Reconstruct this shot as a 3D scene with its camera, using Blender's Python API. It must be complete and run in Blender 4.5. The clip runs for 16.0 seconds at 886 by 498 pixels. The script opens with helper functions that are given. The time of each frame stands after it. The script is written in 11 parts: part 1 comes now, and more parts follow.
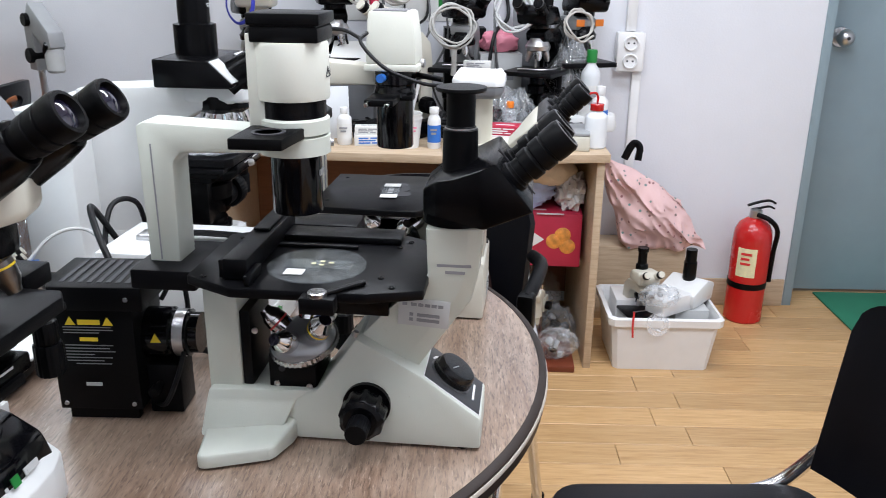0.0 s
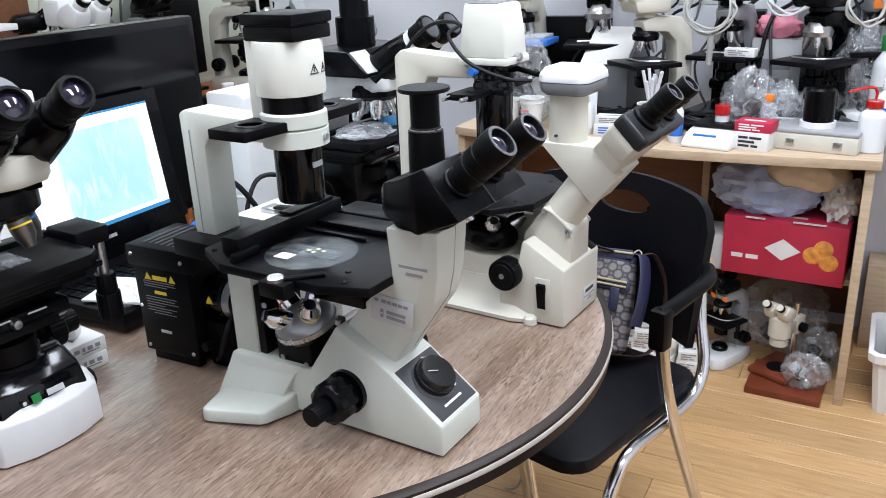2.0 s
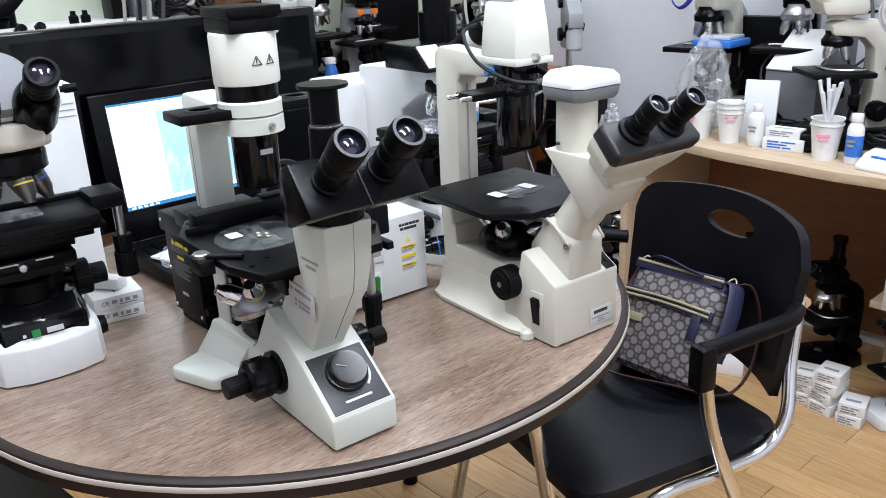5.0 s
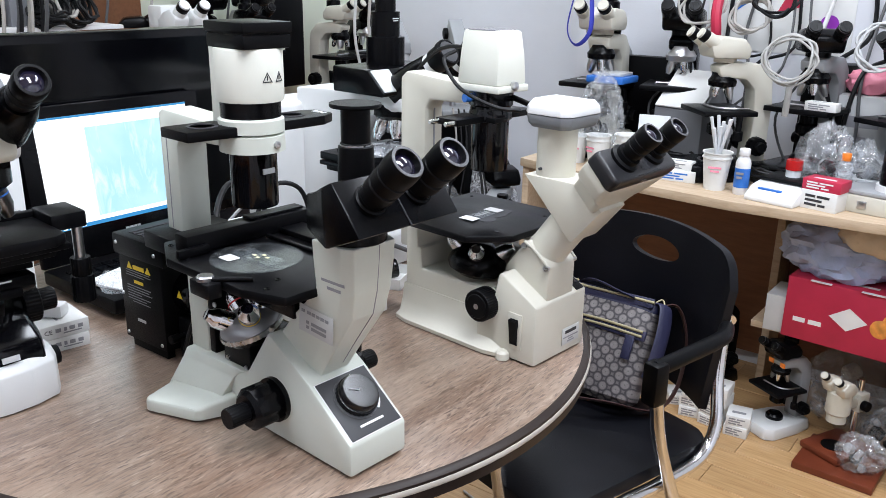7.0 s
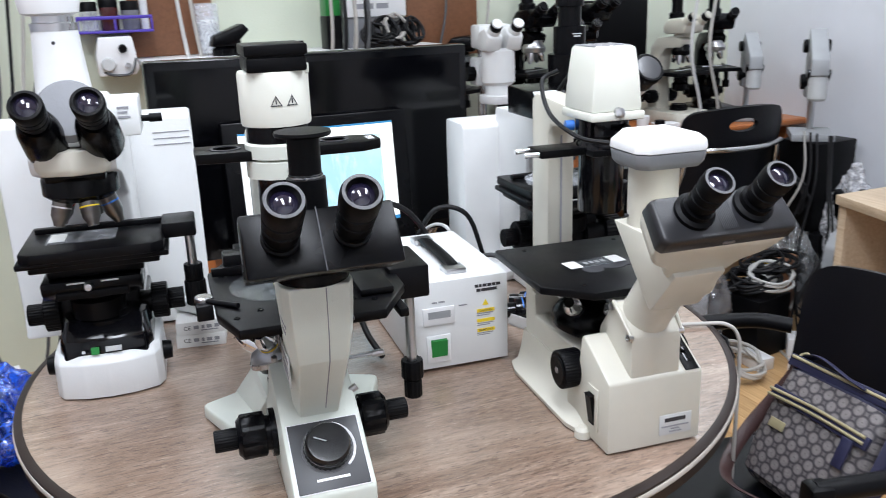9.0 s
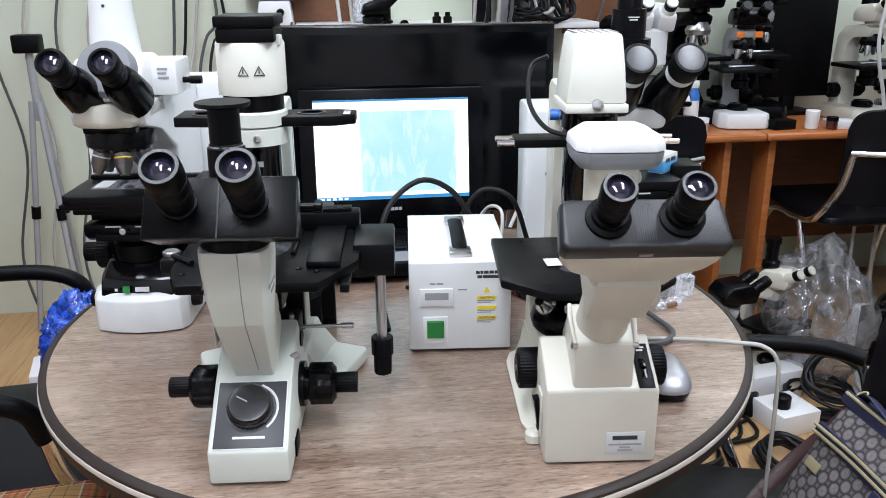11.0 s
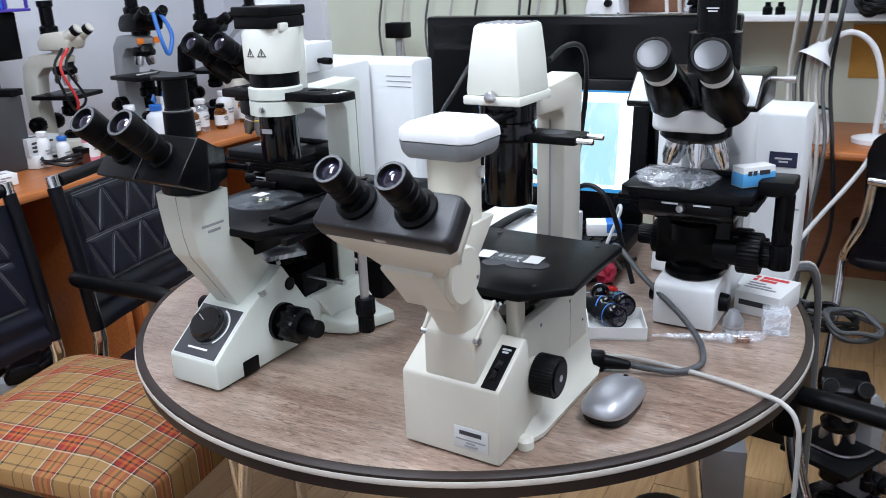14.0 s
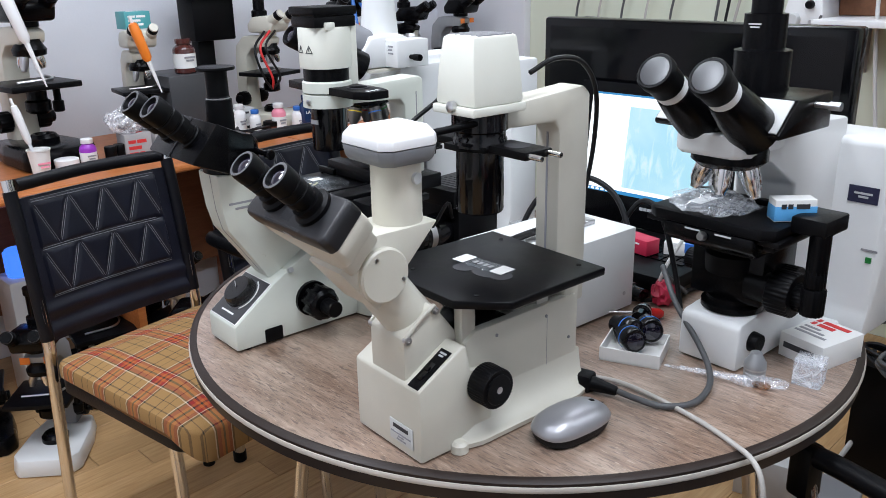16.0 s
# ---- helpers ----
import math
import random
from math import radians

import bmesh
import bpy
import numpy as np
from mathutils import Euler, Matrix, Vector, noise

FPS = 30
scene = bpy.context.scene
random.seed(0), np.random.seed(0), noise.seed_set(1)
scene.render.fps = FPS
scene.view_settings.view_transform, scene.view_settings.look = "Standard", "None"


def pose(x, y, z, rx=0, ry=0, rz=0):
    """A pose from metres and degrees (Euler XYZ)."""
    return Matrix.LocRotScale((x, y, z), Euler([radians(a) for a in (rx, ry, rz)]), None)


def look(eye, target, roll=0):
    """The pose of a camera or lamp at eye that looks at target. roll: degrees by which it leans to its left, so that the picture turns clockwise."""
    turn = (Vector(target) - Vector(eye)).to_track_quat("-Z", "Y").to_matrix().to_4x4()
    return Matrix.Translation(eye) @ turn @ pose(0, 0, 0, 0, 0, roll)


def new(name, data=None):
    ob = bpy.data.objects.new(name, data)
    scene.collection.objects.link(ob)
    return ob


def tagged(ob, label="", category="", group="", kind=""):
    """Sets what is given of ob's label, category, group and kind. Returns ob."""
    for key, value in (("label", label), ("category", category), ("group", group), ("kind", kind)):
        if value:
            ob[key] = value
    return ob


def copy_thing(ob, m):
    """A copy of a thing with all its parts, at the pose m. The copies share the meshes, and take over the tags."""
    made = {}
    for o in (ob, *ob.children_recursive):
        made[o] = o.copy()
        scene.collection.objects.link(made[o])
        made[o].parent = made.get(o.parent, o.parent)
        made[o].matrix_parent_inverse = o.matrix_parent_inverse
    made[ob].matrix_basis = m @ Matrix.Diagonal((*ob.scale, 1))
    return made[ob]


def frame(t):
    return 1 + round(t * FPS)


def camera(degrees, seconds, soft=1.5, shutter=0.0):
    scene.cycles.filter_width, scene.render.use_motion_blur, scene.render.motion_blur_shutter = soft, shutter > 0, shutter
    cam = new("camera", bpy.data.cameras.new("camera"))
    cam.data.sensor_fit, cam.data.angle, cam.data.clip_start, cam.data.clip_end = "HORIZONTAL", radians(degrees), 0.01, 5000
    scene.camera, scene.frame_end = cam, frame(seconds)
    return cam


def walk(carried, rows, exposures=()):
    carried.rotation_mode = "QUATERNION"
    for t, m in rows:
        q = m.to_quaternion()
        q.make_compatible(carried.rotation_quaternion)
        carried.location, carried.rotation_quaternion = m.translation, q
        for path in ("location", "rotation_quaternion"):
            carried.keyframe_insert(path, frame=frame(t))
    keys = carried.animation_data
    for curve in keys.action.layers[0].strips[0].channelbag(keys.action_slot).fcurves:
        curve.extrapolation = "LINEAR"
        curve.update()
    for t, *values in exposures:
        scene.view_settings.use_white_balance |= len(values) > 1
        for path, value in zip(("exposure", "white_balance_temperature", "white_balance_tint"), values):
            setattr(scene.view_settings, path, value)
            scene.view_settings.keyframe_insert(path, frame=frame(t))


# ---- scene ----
cam = camera(56.2, 16.0, soft=0.5, shutter=0.3)
PATH = [
    (0, (0.074, 0.032, 1.17), (0.03, 2.032, 0.467), 0.6),
    (0.5, (0.101, 0.031, 1.174), (-0.117, 2.014, 0.459), -0.2),
    (1, (0.23, 0.057, 1.187), (-0.389, 1.949, 0.458), -1.9),
    (1.5, (0.381, 0.091, 1.183), (-0.477, 1.889, 0.456), -2.0),
    (2, (0.464, 0.155, 1.18), (-0.481, 1.905, 0.445), -2.4),
    (2.5, (0.523, 0.259, 1.172), (-0.597, 1.903, 0.439), -2.6),
    (3, (0.604, 0.351, 1.176), (-0.684, 1.862, 0.436), -3.3),
    (3.5, (0.734, 0.435, 1.179), (-0.795, 1.707, 0.444), -4.3),
    (4, (0.809, 0.473, 1.174), (-0.797, 1.656, 0.455), -4.5),
    (6.5, (0.63, 0.267, 1.167), (-0.595, 1.859, 0.488), 1.1),
    (7, (0.624, 0.268, 1.167), (-0.589, 1.876, 0.506), 1.1),
    (7.5, (0.684, 0.34, 1.17), (-0.638, 1.86, 0.509), -0.2),
    (8, (0.801, 0.462, 1.169), (-0.774, 1.73, 0.53), -1.4),
    (8.5, (0.814, 0.577, 1.149), (-0.908, 1.647, 0.531), -1.4),
    (9, (0.793, 0.685, 1.16), (-1.079, 1.465, 0.541), -2.0),
    (9.2, (0.794, 0.716, 1.152), (-1.119, 1.399, 0.548), -2.0),
    (11.3, (0.885, 0.975, 1.162), (-1.109, 1.22, 0.485), -0.6),
    (11.5, (0.903, 0.986, 1.162), (-1.093, 1.223, 0.487), -0.8),
    (12, (0.885, 1.039, 1.16), (-1.115, 1.223, 0.482), -1.0),
    (12.5, (0.837, 1.141, 1.156), (-1.163, 1.061, 0.458), -2.2),
    (13, (0.835, 1.261, 1.166), (-1.127, 0.866, 0.466), -2.8),
    (13.5, (0.854, 1.447, 1.17), (-1.027, 0.762, 0.474), -2.3),
    (14, (0.805, 1.566, 1.152), (-0.99, 0.658, 0.482), -2.0),
    (14.5, (0.719, 1.649, 1.168), (-0.971, 0.565, 0.487), -2.3),
    (15, (0.668, 1.719, 1.169), (-0.858, 0.421, 0.475), -2.8),
    (15.5, (0.644, 1.798, 1.169), (-0.785, 0.389, 0.488), -1.8),
    (16, (0.64, 1.837, 1.169), (-0.776, 0.416, 0.484), -1.1),
]
walk(cam, [(t, look(eye, target, roll)) for t, eye, target, roll in PATH],
     [(0, -0.03, 6600, 10), (1.5, 0.06, 6500, 10), (4, 0.1, 6400, 10), (6.5, 0.05, 6500, 10), (8.5, 0.06, 6500, 10), (12, -0.02, 6350, 10), (13, -0.02, 6150, 10), (14, -0.05, 6150, 10), (15.5, -0.17, 6450, 10), (16, -0.18, 6450, 10)])

# ---- world and lights ----
world = bpy.data.worlds.new("world")
scene.world = world
world.use_nodes = True
world.node_tree.nodes["Background"].inputs[0].default_value = (0.75, 0.82, 0.9, 1)
world.node_tree.nodes["Background"].inputs[1].default_value = 0.25
CEIL = 2.4
WEST, EAST, SOUTH, NORTH = -2.1, 1.9, -0.88, 2.82
ALCOVE = 3.25                  # the north wall's deeper part, beyond the long desk
TZ = 0.6625                    # height of the round table's top
TC = (-0.3136, 1.044)          # its centre
TR = 0.505                     # its radius


def ceiling_lamp(x, y, watts, sx=1.2, sy=0.3):
    lamp = bpy.data.lights.new("ceiling_lamp", "AREA")
    lamp.shape, lamp.size, lamp.size_y, lamp.energy, lamp.color = "RECTANGLE", sx, sy, watts, (0.835, 0.895, 1.0)
    ob = new("ceiling_lamp", lamp)
    ob.matrix_world = pose(x, y, CEIL - 0.075)


LAMPS = [(-0.35, 0.2, 17), (0.3, 1.85, 29), (0.8, 0.72, 36), (-1.4, 0.75, 13), (-1.4, 2.7, 15)]
for lx, ly, lw in LAMPS:
    ceiling_lamp(lx, ly, lw)


# ---- materials ----
def principled(name):
    m = bpy.data.materials.new(name)
    m.use_nodes = True
    return m, m.node_tree, m.node_tree.nodes["Principled BSDF"]


def node(tree, kind, **values):
    n = tree.nodes.new(kind)
    for k, v in values.items():
        if k in n.inputs:
            n.inputs[k].default_value = v
    return n


def ramp(tree, source, stops):
    r = tree.nodes.new("ShaderNodeValToRGB")
    while len(r.color_ramp.elements) < len(stops):
        r.color_ramp.elements.new(0.5)
    for e, (at, col) in zip(r.color_ramp.elements, stops):
        e.position, e.color = at, (*col, 1)
    tree.links.new(source, r.inputs[0])
    return r


def surface(name, col, rough=0.5, metal=0.0, var=0.08, scale=9.0, bump=0.06, grain=350.0, coat=0.0, spread=0.12, wear=None, spec=0.5):
    """Paint, plastic or metal with broad and fine variation, slight relief and uneven gloss."""
    m, t, b = principled(name)
    co = t.nodes.new("ShaderNodeTexCoord")
    big = node(t, "ShaderNodeTexNoise", Scale=scale, Detail=4.0, Roughness=0.6)
    fine = node(t, "ShaderNodeTexNoise", Scale=grain, Detail=2.0)
    t.links.new(co.outputs["Object"], big.inputs["Vector"])
    t.links.new(co.outputs["Object"], fine.inputs["Vector"])
    lo = tuple(max(0, c * (1 - var)) for c in col)
    hi = tuple(min(1, c * (1 + var)) for c in col)
    r = ramp(t, big.outputs[0], [(0.3, lo), (0.7, hi)])
    out = r.outputs[0]
    if wear:
        w = node(t, "ShaderNodeTexNoise", Scale=scale * 6, Detail=6.0, Roughness=0.75)
        t.links.new(co.outputs["Object"], w.inputs["Vector"])
        wr = ramp(t, w.outputs[0], [(0.66, (0, 0, 0)), (0.74, (1, 1, 1))])
        mx = t.nodes.new("ShaderNodeMix")
        mx.data_type = "RGBA"
        t.links.new(wr.outputs[0], mx.inputs[0])
        t.links.new(out, mx.inputs[6])
        mx.inputs[7].default_value = (*wear, 1)
        out = mx.outputs[2]
    t.links.new(out, b.inputs["Base Color"])
    rr = t.nodes.new("ShaderNodeMapRange")
    rr.inputs[3].default_value, rr.inputs[4].default_value = max(0.02, rough - spread), min(1, rough + spread)
    t.links.new(big.outputs[0], rr.inputs[0])
    t.links.new(rr.outputs[0], b.inputs["Roughness"])
    b.inputs["Metallic"].default_value = metal
    b.inputs["Coat Weight"].default_value = coat
    b.inputs["Specular IOR Level"].default_value = spec
    if bump:
        bp = node(t, "ShaderNodeBump", Strength=bump, Distance=0.002)
        t.links.new(fine.outputs[0], bp.inputs["Height"])
        t.links.new(bp.outputs[0], b.inputs["Normal"])
    return m


def wood(name, stops, scale=(1.0, 14.0, 14.0), rough=0.45, bump=0.1, per_piece=0.0, coat=0.0, blotch=None):
    """Wood or wood print with the grain along x."""
    m, t, b = principled(name)
    co = t.nodes.new("ShaderNodeTexCoord")
    mp = node(t, "ShaderNodeMapping", Scale=scale)
    t.links.new(co.outputs["Object"], mp.inputs["Vector"])
    if per_piece:
        info = t.nodes.new("ShaderNodeObjectInfo")
        vm = t.nodes.new("ShaderNodeVectorMath")
        vm.operation = "SCALE"
        vm.inputs[0].default_value = (31.0, 17.0, 5.0)
        t.links.new(info.outputs["Random"], vm.inputs["Scale"])
        t.links.new(vm.outputs[0], mp.inputs["Location"])
    n1 = node(t, "ShaderNodeTexNoise", Scale=6.0, Detail=8.0, Roughness=0.65, Distortion=0.4)
    t.links.new(mp.outputs[0], n1.inputs["Vector"])
    r = ramp(t, n1.outputs[0], stops)
    out = r.outputs[0]
    if per_piece:
        hs = t.nodes.new("ShaderNodeHueSaturation")
        mr = t.nodes.new("ShaderNodeMapRange")
        mr.inputs[3].default_value, mr.inputs[4].default_value = 1 - per_piece, 1 + per_piece
        t.links.new(info.outputs["Random"], mr.inputs[0])
        t.links.new(mr.outputs[0], hs.inputs["Value"])
        t.links.new(out, hs.inputs["Color"])
        out = hs.outputs[0]
    if blotch:
        n2 = node(t, "ShaderNodeTexNoise", Scale=5.0, Detail=5.0, Roughness=0.6)
        t.links.new(co.outputs["Object"], n2.inputs["Vector"])
        br = ramp(t, n2.outputs[0], [(0.35, (0, 0, 0)), (0.75, (1, 1, 1))])
        mx = t.nodes.new("ShaderNodeMix")
        mx.data_type = "RGBA"
        t.links.new(br.outputs[0], mx.inputs[0])
        t.links.new(out, mx.inputs[6])
        mx.inputs[7].default_value = (*blotch, 1)
        out = mx.outputs[2]
    t.links.new(out, b.inputs["Base Color"])
    b.inputs["Roughness"].default_value = rough
    b.inputs["Coat Weight"].default_value = coat
    bp = node(t, "ShaderNodeBump", Strength=bump, Distance=0.002)
    t.links.new(n1.outputs[0], bp.inputs["Height"])
    t.links.new(bp.outputs[0], b.inputs["Normal"])
    return m


def clear(name, col=(1, 1, 1), rough=0.05, ior=1.45, noisy=0.0):
    m, t, b = principled(name)
    b.inputs["Base Color"].default_value = (*col, 1)
    b.inputs["Roughness"].default_value = rough
    b.inputs["IOR"].default_value = ior
    b.inputs["Transmission Weight"].default_value = 1.0
    if noisy:
        co = t.nodes.new("ShaderNodeTexCoord")
        n1 = node(t, "ShaderNodeTexNoise", Scale=40.0, Detail=4.0)
        t.links.new(co.outputs["Object"], n1.inputs["Vector"])
        bp = node(t, "ShaderNodeBump", Strength=noisy, Distance=0.01)
        t.links.new(n1.outputs[0], bp.inputs["Height"])
        t.links.new(bp.outputs[0], b.inputs["Normal"])
    return m


def film(name, col=(0.85, 0.87, 0.9), solid=0.35, crinkle=0.9, shine_by=0.06):
    """Thin crinkled plastic film: clear sheet with milky creases and sharp glints."""
    m, t, b = principled(name)
    b.inputs["Base Color"].default_value = (*col, 1)
    b.inputs["Roughness"].default_value = 0.25
    co = t.nodes.new("ShaderNodeTexCoord")
    n1 = node(t, "ShaderNodeTexNoise", Scale=24.0, Detail=3.0, Roughness=0.5, Distortion=1.2)
    t.links.new(co.outputs["Object"], n1.inputs["Vector"])
    fold = t.nodes.new("ShaderNodeMath")
    fold.operation = "SUBTRACT"
    fold.inputs[1].default_value = 0.5
    t.links.new(n1.outputs[0], fold.inputs[0])
    ridge = t.nodes.new("ShaderNodeMath")
    ridge.operation = "ABSOLUTE"
    t.links.new(fold.outputs[0], ridge.inputs[0])
    milky = ramp(t, ridge.outputs[0], [(0.0, (min(1, solid * 1.6),) * 3), (0.03, (solid * 0.7,) * 3), (0.12, (solid * 0.25,) * 3)])
    bp = node(t, "ShaderNodeBump", Strength=crinkle, Distance=0.008)
    t.links.new(ridge.outputs[0], bp.inputs["Height"])
    t.links.new(bp.outputs[0], b.inputs["Normal"])
    see = t.nodes.new("ShaderNodeBsdfTransparent")
    see.inputs[0].default_value = (*[0.5 + 0.5 * c for c in col], 1)
    shine = node(t, "ShaderNodeBsdfGlossy", Roughness=0.09)
    shine.inputs[0].default_value = (shine_by, shine_by, shine_by, 1)
    t.links.new(bp.outputs[0], shine.inputs["Normal"])
    sheet, total = t.nodes.new("ShaderNodeMixShader"), t.nodes.new("ShaderNodeAddShader")
    t.links.new(milky.outputs[0], sheet.inputs[0])
    t.links.new(see.outputs[0], sheet.inputs[1])
    t.links.new(b.outputs[0], sheet.inputs[2])
    t.links.new(sheet.outputs[0], total.inputs[0])
    t.links.new(shine.outputs[0], total.inputs[1])
    for n in t.nodes:
        if n.type == "OUTPUT_MATERIAL":
            t.links.new(total.outputs[0], n.inputs["Surface"])
    return m


def worn_laminate():
    """Grey-brown wood print along x: fine streaks, short dark pores and pale rubbed patches."""
    m, t, b = principled("grey_brown_table_laminate")
    co = t.nodes.new("ShaderNodeTexCoord")
    def streaks(scale, detail, rough, dist):
        mp = node(t, "ShaderNodeMapping", Scale=scale)
        t.links.new(co.outputs["Object"], mp.inputs["Vector"])
        n = node(t, "ShaderNodeTexNoise", Scale=1.0, Detail=detail, Roughness=rough, Distortion=dist)
        t.links.new(mp.outputs[0], n.inputs["Vector"])
        return n
    def blend(kind, fac, a, c):
        mx = t.nodes.new("ShaderNodeMix")
        mx.data_type, mx.blend_type = "RGBA", kind
        if isinstance(fac, float):
            mx.inputs[0].default_value = fac
        else:
            t.links.new(fac, mx.inputs[0])
        t.links.new(a, mx.inputs[6])
        if isinstance(c, tuple):
            mx.inputs[7].default_value = (*c, 1)
        else:
            t.links.new(c, mx.inputs[7])
        return mx.outputs[2]
    broad = streaks((5.0, 45.0, 10.0), 5.0, 0.6, 0.7)
    fine = streaks((42.0, 250.0, 20.0), 5.0, 0.72, 0.5)
    pores = streaks((62.0, 400.0, 20.0), 2.0, 0.5, 0.2)
    flecks = streaks((55.0, 320.0, 30.0), 3.0, 0.6, 0.3)
    rub = streaks((3.2, 4.2, 3.2), 4.0, 0.6, 0.2)
    base = ramp(t, broad.outputs[0], [(0.30, (0.20, 0.122, 0.082)), (0.48, (0.285, 0.190, 0.137)), (0.62, (0.355, 0.252, 0.19)), (0.76, (0.445, 0.33, 0.257))])
    grain = ramp(t, fine.outputs[0], [(0.32, (0.42, 0.40, 0.39)), (0.47, (0.90, 0.90, 0.90)), (0.60, (1.08, 1.08, 1.08)), (0.72, (1.45, 1.47, 1.5))])
    mixed = blend("MULTIPLY", 1.0, base.outputs[0], grain.outputs[0])
    dark = ramp(t, pores.outputs[0], [(0.34, (0.7, 0.7, 0.7)), (0.42, (0, 0, 0))])
    mixed = blend("MIX", dark.outputs[0], mixed, (0.075, 0.045, 0.034))
    pale = ramp(t, flecks.outputs[0], [(0.60, (0, 0, 0)), (0.70, (0.55, 0.55, 0.55))])
    mixed = blend("MIX", pale.outputs[0], mixed, (0.60, 0.475, 0.375))
    worn = ramp(t, rub.outputs[0], [(0.48, (0, 0, 0)), (0.72, (0.42, 0.42, 0.42))])
    mixed = blend("MIX", worn.outputs[0], mixed, (0.50, 0.39, 0.305))
    t.links.new(mixed, b.inputs["Base Color"])
    gloss = t.nodes.new("ShaderNodeMapRange")
    b.inputs["Specular IOR Level"].default_value = 1.0
    b.inputs["Coat Weight"].default_value = 0.7
    b.inputs["Coat Roughness"].default_value = 0.24
    gloss.inputs[3].default_value, gloss.inputs[4].default_value = 0.22, 0.40
    t.links.new(rub.outputs[0], gloss.inputs[0])
    t.links.new(gloss.outputs[0], b.inputs["Roughness"])
    bp = node(t, "ShaderNodeBump", Strength=0.5, Distance=0.001)
    t.links.new(fine.outputs[0], bp.inputs["Height"])
    t.links.new(bp.outputs[0], b.inputs["Normal"])
    return m


M = {}
M["ck_paint"] = surface("pale_grey_green_paint", (0.64, 0.67, 0.60), 0.36, var=0.05, bump=0.12, grain=900, wear=(0.5, 0.5, 0.42))
M["cream_paint"] = surface("cream_paint", (0.60, 0.578, 0.495), 0.38, var=0.05, bump=0.10, grain=900, wear=(0.52, 0.49, 0.38))
M["lamp_cream"] = surface("lamp_cream_plastic", (0.72, 0.725, 0.645), 0.42, var=0.03)
M["white_paint"] = surface("white_enamel", (0.73, 0.74, 0.735), 0.35, var=0.04)
M["white_plastic"] = surface("white_plastic", (0.78, 0.78, 0.78), 0.4, var=0.04)
M["grey_plastic"] = surface("grey_plastic", (0.19, 0.195, 0.21), 0.45)
M["mid_grey"] = surface("mid_grey_paint", (0.33, 0.34, 0.35), 0.45)
M["pale_grey"] = surface("pale_grey_paint", (0.52, 0.53, 0.53), 0.45)
M["black"] = surface("black_enamel", (0.0022, 0.0022, 0.0028), 0.24, var=0.2, bump=0.06, grain=1200, spec=0.14)
M["dial_black"] = surface("satin_black_dial", (0.006, 0.006, 0.007), 0.25, var=0.1, bump=0.03, spread=0.05, spec=0.5)
M["black_matte"] = surface("black_matte_plastic", (0.0028, 0.0028, 0.0034), 0.4, var=0.2, bump=0.10, grain=1500, spec=0.11)
M["face_black"] = surface("black_face", (0.014, 0.014, 0.016), 0.38, var=0.25, bump=0.12, grain=700, spec=0.4)
M["black_gloss"] = surface("black_gloss", (0.003, 0.003, 0.004), 0.12, var=0.2, bump=0, spread=0.05, spec=0.35)
M["monitor_black"] = surface("glossy_black_frame", (0.0015, 0.0016, 0.0022), 0.14, var=0.2, bump=0, spread=0.04, spec=0.25)
M["black_stage"] = surface("black_stage_coating", (0.003, 0.003, 0.0038), 0.36, var=0.25, bump=0.10, grain=1100, scale=14, wear=(0.010, 0.010, 0.012), spec=0.13)
M["leather"] = surface("black_leatherette", (0.0028, 0.003, 0.005), 0.4, var=0.25, bump=0.18, grain=420, spec=0.24)
M["navy_leather"] = surface("navy_leatherette", (0.006, 0.007, 0.014), 0.38, var=0.25, bump=0.35, grain=420, spec=0.35)
M["chrome"] = surface("chrome", (0.75, 0.75, 0.76), 0.14, 1.0, var=0.06, bump=0.02, spread=0.06)
M["gunmetal"] = surface("dull_gunmetal", (0.20, 0.19, 0.18), 0.32, 1.0, var=0.2)
M["steel"] = surface("brushed_steel", (0.55, 0.55, 0.56), 0.3, 1.0, var=0.1)
M["stitch"] = surface("grey_thread", (0.14, 0.145, 0.16), 0.7, bump=0)
M["carton_grey"] = surface("grey_card", (0.36, 0.35, 0.355), 0.5, var=0.08)
M["plate_pale"] = surface("pale_maker_plate", (0.56, 0.57, 0.56), 0.4, var=0.06)
M["shell_grey"] = surface("camera_shell_grey", (0.17, 0.175, 0.185), 0.45)
M["rim_grey"] = surface("dark_rim", (0.085, 0.085, 0.09), 0.4, var=0.2, grain=2500, bump=0.3)
M["cap_grey"] = surface("grey_dust_cap", (0.05, 0.051, 0.055), 0.3, var=0.1)
M["panel_dark"] = surface("dark_panel", (0.045, 0.046, 0.05), 0.4)
M["brown_leather"] = surface("brown_leather", (0.055, 0.026, 0.024), 0.45, var=0.2, bump=0.3)
M["mouse_silver"] = surface("silver_lacquer", (0.40, 0.40, 0.42), 0.42, 0.7, var=0.05)
M["silver_plastic"] = surface("silver_plastic", (0.36, 0.37, 0.38), 0.32, 0.6, var=0.04)
M["glass"] = clear("glass")
M["lens"] = surface("coated_lens", (0.01, 0.008, 0.02), 0.04, var=0.1, bump=0, coat=1.0, spread=0.02)
M["clear_plastic"] = film("clear_plastic", (0.9, 0.92, 0.95), 0.3)
M["clear_sheet"] = film("clear_glass_sheet", (0.8, 0.84, 0.86), 0.05, 0.03, 0.05)
M["film"] = film("crinkled_film", (0.82, 0.84, 0.86), 0.17, 0.8)
M["wall"] = surface("white_wall_paper", (0.70, 0.71, 0.75), 0.85, var=0.03, scale=3, bump=0.25, grain=160)
